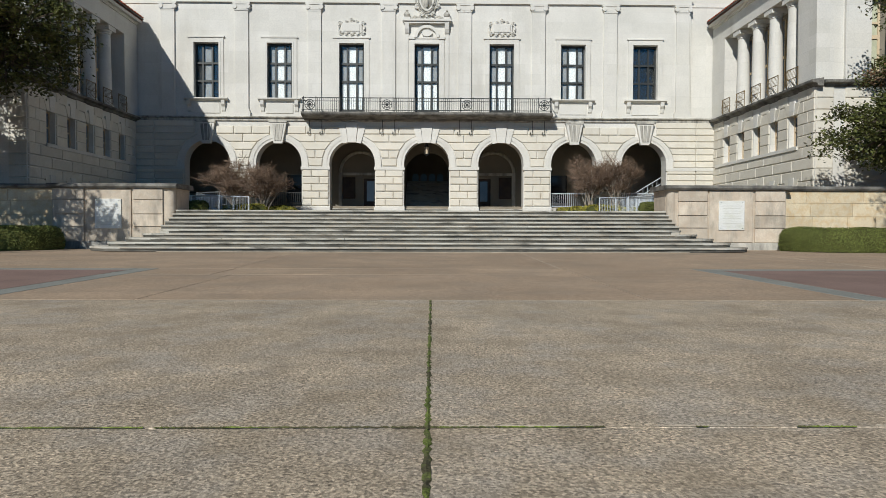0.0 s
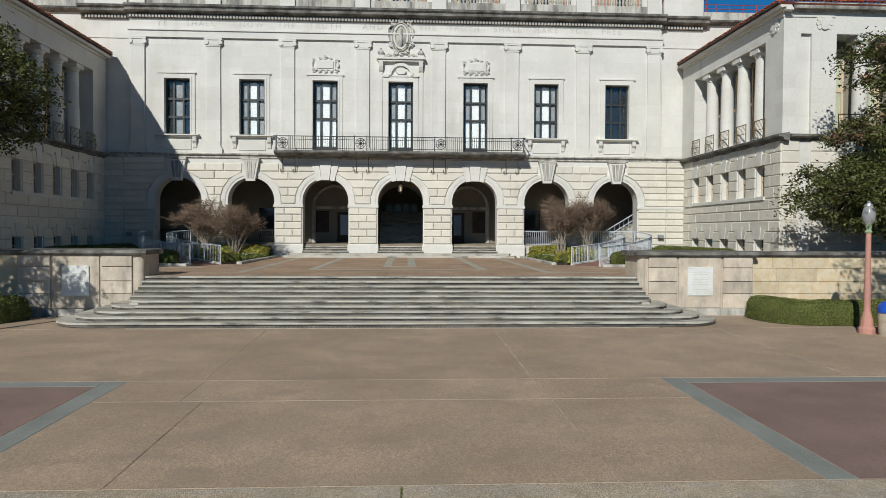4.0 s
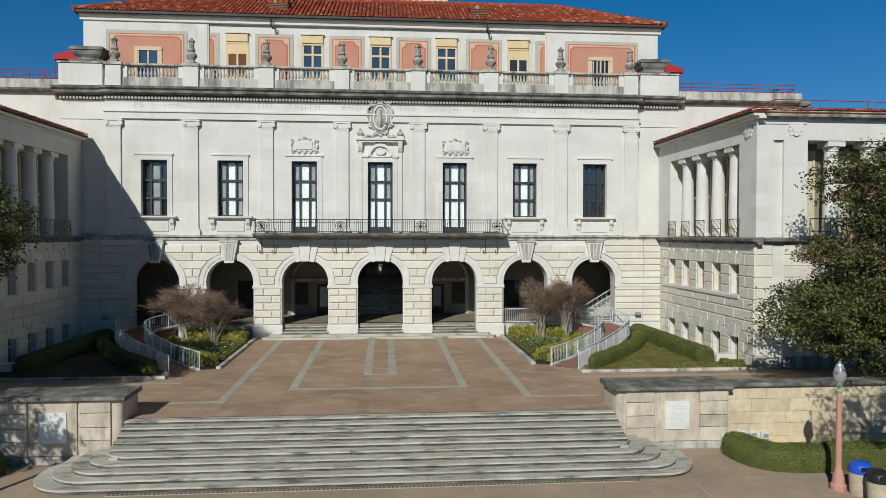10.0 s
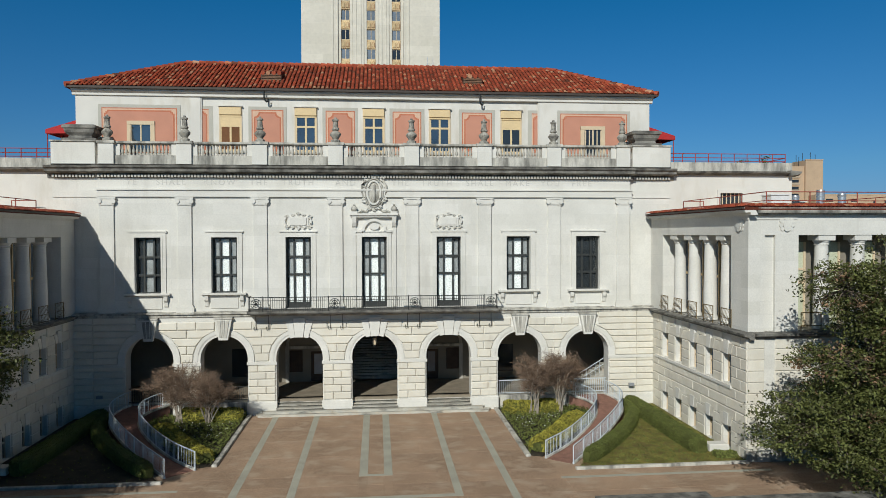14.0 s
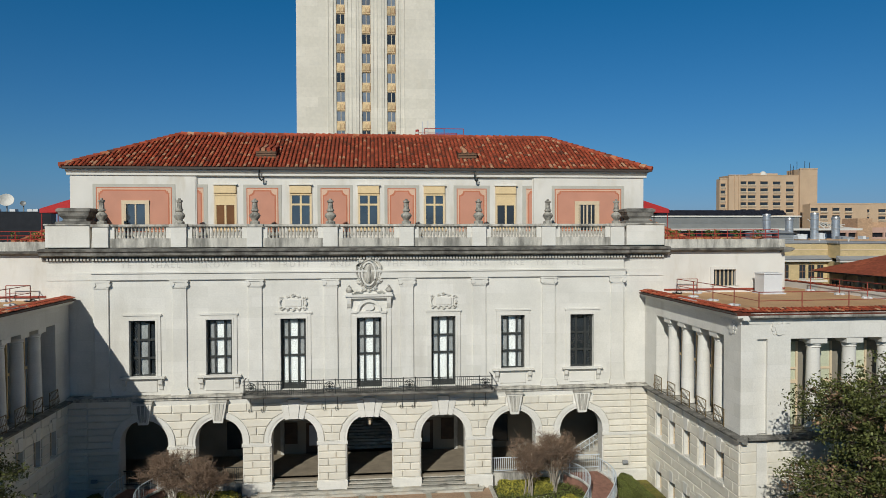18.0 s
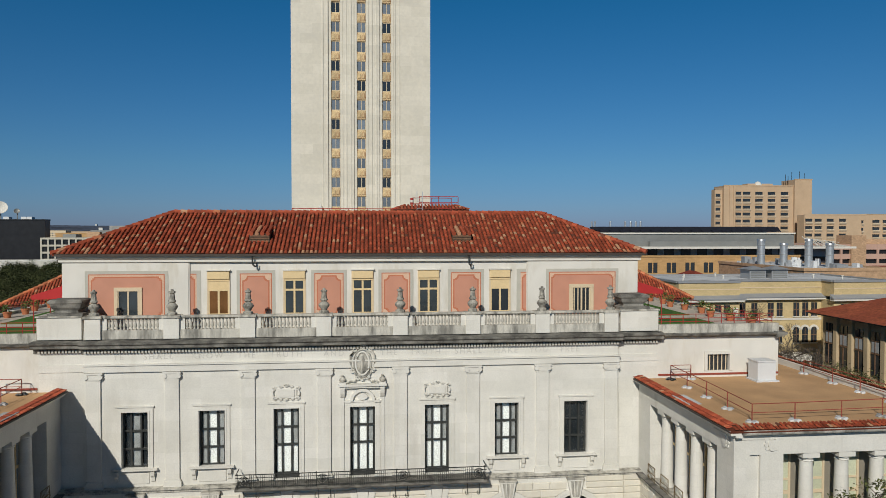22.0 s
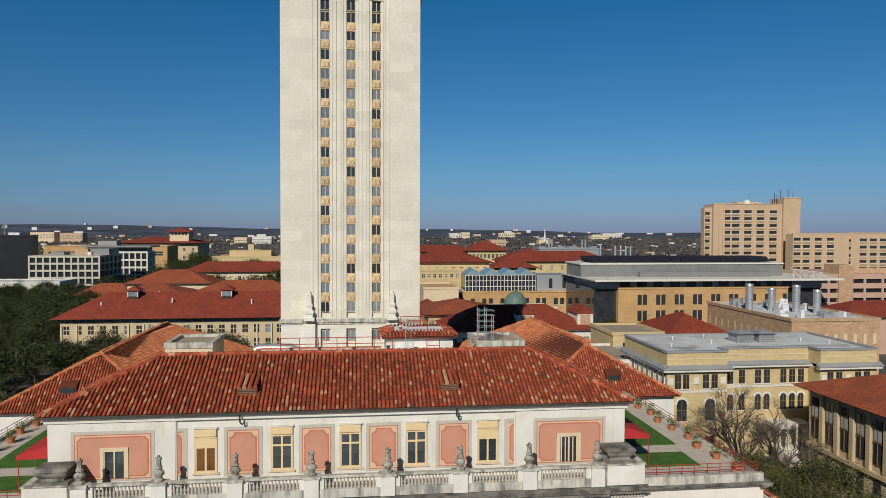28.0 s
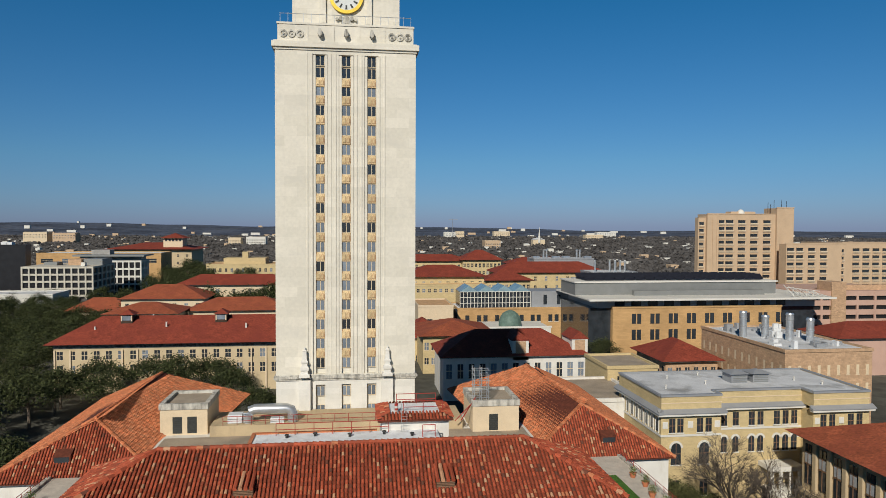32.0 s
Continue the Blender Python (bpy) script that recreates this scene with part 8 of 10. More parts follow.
live_oak(17.6, 14.8, -0.2, [(-1.8, 0.5, 9.0, 2.8, 2.2, 1.6, 0.0), (1.6, -0.6, 9.6, 3.0, 2.6, 1.8, 0.0), (0.5, -0.5, 11.0, 2.6, 2.4, 1.3, 0.0)], 15000, 16)


# ---- lamp, bins, small plaza things ----
def globe_lamp(x, y, z, h, label):
    th = thing("street_lamp", (x, y, z), label, "street lamp", "street lamps")
    k = h / 4.45
    part("base", Geo().lathe([(0.27, -0.15), (0.27, 0.12), (0.21, 0.2), (0.19, 0.4), (0.115, 0.7)], x, y, z, 12), POLE, th)
    part("post", Geo().lathe([(0.115, 0.7), (0.085, 3.35 * k)], x, y, z, 12), POLE, th, smooth=True)
    part("collar", Geo().lathe([(0.085, 0), (0.12, 0.06), (0.08, 0.12), (0.1, 0.28), (0.14, 0.34)], x, y, z + 3.35 * k, 12), VERDIGRIS, th, "green verdigris collar")
    part("globe", Geo().lathe([(0.13, 0), (0.2, 0.14), (0.215, 0.3), (0.17, 0.5), (0.1, 0.62)], x, y, z + 3.69 * k, 16), GLOBE, th, "clear ribbed glass globe", True)
    part("inner_lamp", Geo().lathe([(0.05, 0), (0.09, 0.1), (0.09, 0.32), (0.03, 0.4)], x, y, z + 3.72 * k, 10), BLIND, th)
    part("cap", Geo().lathe([(0.13, 0), (0.11, 0.05), (0.05, 0.08), (0.06, 0.12), (0.01, 0.17)], x, y, z + 4.3 * k, 10), SILVER, th)


globe_lamp(16.12, 22.68, 0.0, 4.45, "dusty pink post lamp with a clear globe")
globe_lamp(-15.9, 18.1, 0.0, 7.8, "tall pink post lamp with a clear globe")


def waste_bin(x, y, lid, label):
    th = thing("waste_bin", (x, y, 0), label, "waste bin", "waste bins")
    part("body", Geo().lathe([(0.32, -0.1), (0.34, 0.04), (0.36, 0.66), (0.34, 0.7)], x, y, 0, 20), BIN, th, smooth=True)
    part("lid", Geo().lathe([(0.37, 0.7), (0.38, 0.8), (0.35, 0.95), (0.24, 1.06), (0.05, 1.1)], x, y, 0, 20), lid, th, "domed plastic lid", True)
    part("opening", Geo().boss(x - 0.2, x + 0.2, y - 0.39, y - 0.3, 0.82, 0.95, 0.02), BLACKLID, th)


waste_bin(16.62, 22.25, BLUELID, "tan pebbled bin with a blue domed lid")
waste_bin(16.62, 21.35, BLACKLID, "tan pebbled bin with a black domed lid")
for x0, x1, z0, z1 in ((15.2, 15.58, 0.2, 0.56), (15.66, 16.02, 0.18, 0.55), (16.2, 16.54, 0.2, 0.52)):
    ub = thing("utility_box", ((x0 + x1) / 2, 27.75, z0), "small grey utility box on the retaining wall", "utility box", "utility boxes")
    part("box", Geo().boss(x0, x1, 27.72, 27.88, z0, z1, 0.02), HVAC, ub)
    part("cover", Geo().boss(x0 + 0.06, x1 - 0.06, 27.7, 27.73, z0 + 0.07, z1 - 0.07, 0.01), GREYMETAL, ub)
    part("conduit", Geo().tube([((x0 + x1) / 2, 27.82, -0.02), ((x0 + x1) / 2, 27.82, z0)], 0.025, 6), GREYMETAL, ub)


# ---- the campus and city behind ----
def hip_roof(x0, x1, y0, y1, z, h, over=1.0):
    x0, x1, y0, y1 = x0 - over, x1 + over, y0 - over, y1 + over
    w, d = x1 - x0, y1 - y0
    if w >= d:
        r0, r1 = (x0 + d / 2, (y0 + y1) / 2, z + h), (x1 - d / 2, (y0 + y1) / 2, z + h)
    else:
        r0, r1 = ((x0 + x1) / 2, y0 + w / 2, z + h), ((x0 + x1) / 2, y1 - w / 2, z + h)
    c = [(x0, y0, z), (x1, y0, z), (x1, y1, z), (x0, y1, z)]
    g = Geo()
    if w >= d:
        g.add([*c, r0, r1], [(0, 1, 5, 4), (1, 2, 5), (2, 3, 4, 5), (3, 0, 4), (3, 2, 1, 0)])
    else:
        g.add([*c, r0, r1], [(0, 1, 4), (1, 2, 5, 4), (2, 3, 5), (3, 0, 4, 5), (3, 2, 1, 0)])
    return g


def campus(name, label, x0, x1, y0, y1, zt, wall, roof="flat", roof_mat=GREYROOF, rise=4.0, rows=(), n=0, nw=0, ww=1.2, glass=DARKGLASS, base=-0.6, frame=None, over=1.0, group=""):
    """A building with walls, windows on its south side and on the side that faces the axis, and a flat or hipped roof."""
    th = thing(name, ((x0 + x1) / 2, (y0 + y1) / 2, base), label, "building", group)
    part("wall", Geo().box(x0, x1, y0, y1, base, zt), wall, th)
    if roof == "flat":
        part("parapet", Geo().box(x0 - 0.2, x1 + 0.2, y0 - 0.2, y0 + 0.3, zt, zt + 0.7).box(x0 - 0.2, x0 + 0.3, y0 + 0.3, y1 + 0.2, zt, zt + 0.7).box(x1 - 0.3, x1 + 0.2, y0 + 0.3, y1 + 0.2, zt, zt + 0.7).box(x0 + 0.3, x1 - 0.3, y1 - 0.3, y1 + 0.2, zt, zt + 0.7), wall, th)
        part("roof", Geo().box(x0 + 0.3, x1 - 0.3, y0 + 0.3, y1 - 0.3, zt, zt + 0.25), roof_mat, th)
    else:
        part("roof", hip_roof(x0, x1, y0, y1, zt, rise, over), roof_mat, th)
        part("eave", Geo().box(x0 - over * 0.8, x1 + over * 0.8, y0 - over * 0.8, y1 + over * 0.8, zt - 0.25, zt), LIME_GRIME, th)
    rg = random.Random(int(abs(x0) * 7 + y0))
    for z0, z1 in rows:
        h = z1 - z0
        ms = [Geo().box(-ww / 2, ww / 2, y0 - 0.02, y0 + 0.1, z0, z1).mesh("window", m) for m in ((glass, GREYGLASS, glass) if glass is DARKGLASS else (glass, glass, glass))]
        fr = Geo().box(-ww / 2 - 0.12, ww / 2 + 0.12, y0 - 0.08, y0 - 0.0, z0 - 0.18, z0 - 0.02).box(-0.05, 0.05, y0 - 0.05, y0 - 0.02, z0, z1).box(-ww / 2, ww / 2, y0 - 0.05, y0 - 0.02, z0 + h * 0.5, z0 + h * 0.56).mesh("sill", frame or CREAM)
        for k in range(n):
            x = x0 + (x1 - x0) * (k + 0.5) / n
            w = part("window", ms[rg.randrange(3)], glass, th, at=(x, 0, 0))
            part("sill", fr, CREAM, w)
        if nw:
            xs = x0 if x0 > 0 else x1
            o = -0.02 if x0 > 0 else -0.1
            ms2 = Geo().box(xs + o, xs + o + 0.12, -ww / 2, ww / 2, z0, z1).mesh("window", glass)
            for k in range(nw):
                part("window", ms2, glass, th, at=(0, y0 + (y1 - y0) * (k + 0.5) / nw, 0))
    return th


# yellow brick hall with two pavilions and a set-back middle
lib = thing("yellow_hall", (68.5, 115, -0.6), "yellow brick hall with arched windows, white cornice and grey flat roof", "building")
LW, LE, LN = 50.2, 87.0, 124.6
PAV = ((LW, 60.6, 106.6), (60.6, 76.8, 109.4), (76.8, LE, 106.2))
for a, b, y0 in PAV:
    part("wall", Geo().box(a, b, y0, LN, -0.6, 15.0), YELLOWBRICK, lib)
    part("attic", Geo().box(a, b, y0, LN, 15.6, 18.0), YELLOWBRICK, lib)
    part("attic_roof", Geo().box(a + (0.5 if a == LW else 0.0), b - (0.5 if b == LE else 0.0), y0 + 0.5, LN - 0.5, 18.0, 18.06), GREYROOF, lib, "pale grey stained flat roof")
    part("parapet_cap", Geo().box(a - 0.12, b + 0.12, y0 - 0.14, y0 + 0.5, 18.0, 18.32), GREYMETAL, lib)
    part("attic_band", Geo().box(a - 0.05, b + 0.05, y0 - 0.06, y0, 16.9, 17.05), CREAM, lib)
    part("cornice", Geo().box(a - 0.55, b + 0.55, y0 - 0.75, y0 + 0.2, 14.95, 15.32), WHITECONC, lib, "white moulded cornice")
    part("cornice_roof", Geo().prism([(y0 - 0.9, 15.32), (y0 - 0.9, 15.45), (y0 + 0.05, 16.0), (y0 + 0.05, 15.32)], a - 0.7, b + 0.7, "x"), GREYMETAL, lib, "grey metal cornice slope")
    part("band", Geo().box(a - 0.06, b + 0.06, y0 - 0.12, y0, 11.45, 11.8), WHITECONC, lib)
for x, y0, y1 in ((LW, 106.6, LN), (LE, 106.2, LN), (60.6, 106.6, 109.4), (76.8, 106.2, 109.4)):
    part("parapet_cap", Geo().box(x - 0.2, x + 0.3, y0 + 0.5, y1, 18.004, 18.3), GREYMETAL, lib)
part("parapet_cap", Geo().box(LW - 0.1, LE + 0.1, LN - 0.4, LN + 0.1, 18.008, 18.32), GREYMETAL, lib)
part("cornice", Geo().box(LW - 0.75, LW + 0.1, 105.9, LN + 0.5, 14.952, 15.322), WHITECONC, lib)
part("cornice_roof", Geo().prism([(LW - 0.9, 15.324), (LW - 0.9, 15.45), (LW + 0.02, 16.0), (LW + 0.02, 15.324)], 105.75, LN + 0.6, "y"), GREYMETAL, lib)
part("band", Geo().box(LW - 0.12, LW, 106.5, LN, 11.452, 11.802), WHITECONC, lib)


def sash(x, y, z0, z1, w, par, arched=False):
    """A dark sash window with a cream mullion and meeting rail, proud of a wall that faces south."""
    pts = arc(x, z1 - w / 2, w / 2, 0, math.pi, 10) + [(x - w / 2, z0), (x + w / 2, z0)] if arched else [(x - w / 2, z0), (x + w / 2, z0), (x + w / 2, z1), (x - w / 2, z1)]
    win = part("arched_window" if arched else "window", Geo().prism(pts, y - 0.05, y + 0.05, "y"), DARKGLASS, par)
    zm = (z0 + z1) / 2
    part("mullion", Geo().box(x - 0.04, x + 0.04, y - 0.1, y - 0.05, z0, z1 - (w * 0.1 if arched else 0)).box(x - w / 2, x + w / 2, y - 0.105, y - 0.055, zm - 0.05, zm + 0.05), LOUVRE, win)
    part("sill", Geo().box(x - w / 2 - 0.12, x + w / 2 + 0.12, y - 0.16, y, z0 - 0.18, z0), WHITECONC, win)
    if arched:
        g = Geo()
        o, i = arc(x, z1 - w / 2, w / 2 + 0.34, 0, math.pi, 12), arc(x, z1 - w / 2, w / 2, 0, math.pi, 12)
        for k in range(12):
            g.prism([o[k], o[k + 1], i[k + 1], i[k]], y - 0.12, y, "y")
        part("arch_trim", g, WHITECONC, win)
    return win


for x in (52.1, 53.5, 56.9, 58.4):
    sash(x, 106.6, 12.1, 14.4, 1.05, lib)
for x in (62.7, 64.8, 67.7, 69.3, 72.3, 73.9, 75.5):
    sash(x, 109.4, 12.1, 14.4, 1.05, lib)
    sash(x, 109.4, 7.6, 10.3, 1.05, lib, True)
for x in (78.6, 80.2, 83.6, 85.2):
    sash(x, 106.2, 12.1, 14.4, 1.05, lib)
for c, y in ((52.8, 106.6), (57.65, 106.6), (79.4, 106.2), (84.4, 106.2)):
    sash(c, y, 6.8, 10.4, 1.7, lib, True)
    sash(c, y, 1.6, 4.2, 1.3, lib)
for c, y in ((50.9, 106.6), (55.25, 106.6), (59.9, 106.6), (77.5, 106.2), (81.9, 106.2)):
    part("carved_tablet", Geo().boss(c - 0.45, c + 0.45, y - 0.1, y, 12.8, 13.9, 0.04), WHITECONC, lib, "white carved tablet")
for k in range(8):
    y = 108.0 + k * 2.05
    w = part("window", Geo().box(LW - 0.05, LW + 0.05, y - 0.5, y + 0.5, 12.1, 14.4), DARKGLASS, lib)
    part("surround", Geo().box(LW - 0.14, LW, y - 0.72, y - 0.5, 11.9, 14.7).box(LW - 0.14, LW, y + 0.5, y + 0.72, 11.9, 14.7), WHITECONC, w)
pc = part("porch", Geo().box(69.0, 75.0, 105.6, 109.4, 5.2, 6.0), WHITECONC, lib, "white columned porch")
for x in (69.5, 71.1, 72.9, 74.5):
    part("column", Geo().lathe([(0.35, 1.5), (0.3, 5.2)], x, 106.1, 0, 12), WHITECONC, pc)
for k in range(9):
    part("porch_step", Geo().box(69.8, 74.2, 101.8 + k * 0.42, 109.4, -0.1, 0.2 + k * 0.19), WHITECONC, lib)
for x in (69.3, 74.3):
    part("stair_cheek", Geo().prism([(101.6, -0.1), (101.6, 0.7), (105.6, 2.5), (106.2, 2.5), (106.2, -0.1)], x, x + 0.45, "x"), WHITECONC, lib)
for x in (66.9, 71.0):
    ru = part("roof_monitor", Geo().boss(x, x + 3.0, 114.5, 117.6, 18.05, 19.7, 0.1, "z"), GREYMETAL, lib, "grey metal roof monitor")
    part("monitor_roof", hip_roof(x, x + 3.0, 114.5, 117.6, 19.7, 0.6, 0.45), GREYMETAL, ru)
    for k in range(4):
        part("louvre", Geo().box(x + 0.2, x + 2.8, 114.42, 114.5, 18.25 + k * 0.32, 18.4 + k * 0.32), DARKMETAL, ru)
for x, y in ((53.5, 112.0), (57.0, 119.0), (62.0, 114.5), (79.5, 115.5), (82.5, 112.0), (64.2, 121.5)):
    part("roof_vent", Geo().lathe([(0.12, 0), (0.12, 0.55), (0.22, 0.58), (0.2, 0.7)], x, y, 18.05, 8), WHITECONC, lib)

# hall with tall windows at the side
sh = campus("tan_hall", "tan stone hall with tall windows and an orange hip roof", 69.6, 100.0, 72.0, 98.6, 14.0, TANSTONE, roof="hip", roof_mat=ROOF_ORANGE, rise=5.5, over=1.9)
for k in range(8):
    y = 97.0 - k * 3.2
    w = part("tall_window", Geo().box(69.45, 69.6, y - 0.75, y + 0.75, 6.5, 12.6), DARKGLASS, sh)
    part("transom", Geo().box(69.36, 69.45, y - 0.75, y + 0.75, 9.5, 9.7).box(69.36, 69.45, y - 0.75, y + 0.75, 11.3, 11.42).box(69.36, 69.45, y - 0.05, y + 0.05, 6.5, 12.6), LOUVRE, w)
    part("blind", Geo().box(69.41, 69.452, y - 0.68, y + 0.68, 9.75, 11.2), BLIND_GREY, w)
    part("pilaster", Geo().boss(69.2, 69.6, y - 2.05, y - 1.15, 5.4, 13.4, 0.06, "x"), TANSTONE, sh)
    part("pilaster_cap", Geo().box(69.1, 69.6, y - 2.15, y - 1.05, 13.4, 13.75), TANSTONE, sh)
    part("window", Geo().box(69.45, 69.6, y - 0.6, y + 0.6, 1.5, 4.4), DARKGLASS, sh)
part("band", Geo().box(69.1, 69.6, 72, 98.8, 4.9, 5.5), TANSTONE, sh)
for k in range(7):
    part("tall_window", Geo().box(72 + k * 3.8 - 0.7, 72 + k * 3.8 + 0.7, 71.9, 72.0, 6.5, 12.6), DARKGLASS, sh)

# long hall to the west
lh = campus("long_hall", "long yellow brick hall under a deep red hip roof", -80.3, 2.0, 199.0, 218.0, 13.2, SANDBRICK, roof="hip", roof_mat=ROOF_RED, rise=6.4, over=2.0, rows=((8.8, 11.1), (4.6, 7.2)), n=26, nw=5, ww=1.5)
# dark strip that stands in for the eave's shadow on the wall top
part("frieze", Geo().box(-80.5, 2.2, 198.8, 199.0, 11.9, 13.0), LIME_GRIME, lh)
for x in (-78.0, -60.5, -26.0):
    part("bay", Geo().box(x - 2.2, x - 1.8, 198.6, 199.0, -0.1, 11.4).box(x + 1.8, x + 2.2, 198.6, 199.0, -0.1, 11.4), CREAM, lh)
for x in (-63.3, -37.4):
    d = part("dormer", Geo().box(x - 1.6, x + 1.6, 205.2, 209, 17.3, 20.2), WOODDOOR, lh)
    part("dormer_roof", hip_roof(x - 1.6, x + 1.6, 205.2, 209.4, 20.2, 1.4, 0.5), ROOF_RED, d)
    part("pane", Geo().box(x - 1.2, x + 1.2, 205.15, 205.2, 18.6, 19.9), GREYGLASS, d)
    part("casing", Geo().box(x - 1.5, x - 1.2, 205.1, 205.2, 18.4, 20.0).box(x + 1.2, x + 1.5, 205.1, 205.2, 18.4, 20.0), CREAM, d)
for x, y, z in ((-71, 203, 16.5), (-52, 203.5, 17.5), (-30, 203, 17), (-37, 206, 18.5), (-57, 209, 19)):
    part("roof_pipe", Geo().lathe([(0.25, 0), (0.25, 1.4)], x, y, z - 0.6, 8), WHITECONC, lh)

# dome building behind the tower
db = campus("dome_hall", "cream hall with red roof, dormers and a green dome", 24.0, 63.0, 180.0, 200.0, 11.2, STUCCO, roof="hip", roof_mat=ROOF_RED, rise=5.8, over=1.2, rows=((5.4, 9.2),), n=13, ww=1.5)
for x, c in ((44.8, 183), (61.5, 184)):
    d = part("dormer", Geo().box(x - 2.2, x + 2.2, c - 3, c + 6, 10, 15.2), WHITECONC, db, "white gabled dormer")
    part("gable", Geo().prism([(x - 2.6, 15.2), (x + 2.6, 15.2), (x, 17.3)], c - 3.2, c + 6, "y"), ROOF_RED, d)
    part("louvre", Geo().box(x - 1.4, x + 1.4, c - 3.1, c - 3.0, 11.5, 15.0), TANBRICK, d)
pv = campus("corner_pavilion", "yellow pavilion with an arched window and red hip roof", 17.6, 32.0, 235.0, 254.0, 7.6, YELLOWBRICK, roof="hip", roof_mat=ROOF_RED, rise=5.6, over=1.5)
sash(26.0, 235.0, -0.4, 3.4, 2.2, pv, True)
part("round_window", Geo().prism(arc(26.0, 5.4, 0.95, 0, 6.283, 14)[:-1], 234.8, 235.0, "y"), LIME_DARK, pv)
part("roof_gable", Geo().prism([(24.6, 9.2), (27.4, 9.2), (26.0, 10.6)], 236.5, 239.0, "y"), ROOF_RED, pv)
for x in (22.3, 29.8):
    sash(x, 235.0, -0.5, 1.4, 1.3, pv)
dm = thing("domed_block", (54, 238, -0.6), "low white block carrying a ribbed green copper dome", "building")
part("wall", Geo().box(44.0, 68.0, 231, 248, -0.6, 10.9), WHITECONC, dm)
part("parapet", Geo().box(43.7, 68.3, 230.7, 231.3, 10.9, 11.5), WHITECONC, dm)
dome = part("dome", Geo().lathe([(3.95, 0), (3.9, 1.5), (3.45, 3.0), (2.6, 4.25), (1.35, 5.1), (0.1, 5.45)], 54.7, 236, 11.0, 24), COPPER, dm, "green copper dome", True)
for k in range(12):
    a = k * math.pi / 6
    part("rib", Geo().tube([(54.7 + r * math.cos(a), 236 + r * math.sin(a), 11.0 + z) for r, z in ((4.0, 0), (3.95, 1.5), (3.5, 3.0), (2.65, 4.28), (1.4, 5.13), (0.15, 5.48))], 0.08, 4), COPPER, dome)

# greenhouse block
gh = campus("greenhouse_block", "orange brick block with a rooftop greenhouse", 40.0, 93.0, 262.0, 282.0, 13.6, ORANGEBRICK, roof_mat=WHITEROOF)
for x in (43.9, 48.5, 51.0, 55.6, 58.2, 62.8, 65.3, 69.7, 72.1, 76.8, 79.3, 83.9, 86.4, 91.0):
    w = part("window", Geo().box(x - 0.8, x + 0.8, 261.93, 262.05, 8.8, 11.4), DARKGLASS, gh)
    part("sill", Geo().box(x - 0.95, x + 0.95, 261.8, 262.0, 8.6, 8.8), WHITECONC, w)
part("glazed_corner", Geo().box(37.5, 40.0, 261.8, 280, 2, 14), DARKGLASS, gh)
ghs = part("greenhouse", Geo().box(41.5, 69.5, 265, 277, 14, 20.2), DARKGLASS, gh, "glass greenhouse with four gables")
for k in range(4):
    x = 41.5 + k * 7.0
    part("gable_roof", Geo().prism([(x, 20.2), (x + 7.0, 20.2), (x + 3.5, 22.6)], 264.8, 277.2, "y"), GREENGLASS, ghs)
g = Geo()
for k in range(21):
    x = 41.5 + k * 1.4
    g.box(x - 0.1, x + 0.1, 264.8, 264.95, 14, 20.2)
for z in (15.8, 18.0, 20.2):
    g.box(41.5, 69.5, 264.75, 264.9, z - 0.1, z + 0.1)
part("glazing_bars", g, WHITECONC, ghs)
part("plant_box", Geo().box(70, 86.5, 265, 278, 14, 20.2), GREYMETAL, gh)
for x in (75.5, 81.0):
    part("slot_window", Geo().box(x - 0.7, x + 0.7, 264.9, 265, 15, 18.8), DARKGLASS, gh)

# large modern block with a wide roof
gd = campus("modern_block", "orange brick block with a wide overhanging metal roof", 89.0, 151.5, 228.0, 262.0, 17.6, ORANGEBRICK, roof_mat=GREYROOF)
for z0, z1 in ((12.2, 15.7), (6.6, 10.2)):
    pr = Geo().box(-1.6, -0.15, 227.9, 228, z0, z1).mesh("window", DARKGLASS)
    for k in range(9):
        x = 97.5 + k * 6.7
        part("window", pr, DARKGLASS, gd, at=(x, 0, 0))
        part("window", pr, DARKGLASS, gd, at=(x + 1.9, 0, 0))
part("clerestory", Geo().box(84.0, 165.0, 229.0, 262, 17.6, 20.6), GREYMETAL, gd)
for k in range(11):
    part("clerestory_window", Geo().box(90 + k * 6, 93.6 + k * 6, 228.9, 229, 18.0, 20.4), DARKGLASS, gd)
part("wide_roof", Geo().box(79.5, 170.0, 224.5, 264, 20.6, 21.1).box(79.4, 170.1, 224.4, 224.5, 20.5, 21.2), WHITECONC, gd)
part("glass_wing", Geo().box(81.0, 89.0, 230.0, 262, -0.1, 17.6), DARKGLASS, gd)
part("glass_wing", Geo().box(151.5, 166, 231, 262, -0.1, 20.6), DARKGLASS, gd)
part("upper_storey", Geo().box(79.5, 157, 240, 257, 21.1, 25.5), DARKMETAL, gd)
part("plant_screen", Geo().box(100, 150, 236, 238, 21.1, 22.9), DARKMETAL, gd)
part("upper_roof", Geo().box(79.1, 157.5, 239.6, 257.5, 25.5, 26.0), WHITECONC, gd)
sp = part("panel_rack", Geo().box(83, 155, 254, 256, 26.0, 26.4), GREYMETAL, gd)
for r in range(4):
    for k in range(18):
        x = 84 + k * 3.9
        y = 243 + r * 3.2
        part("solar_panel", Geo().add([(x, y, 26.3), (x + 3.6, y, 26.3), (x + 3.6, y + 2.4, 28.2), (x, y + 2.4, 28.2)], [(0, 1, 2, 3)]), PANEL, sp)
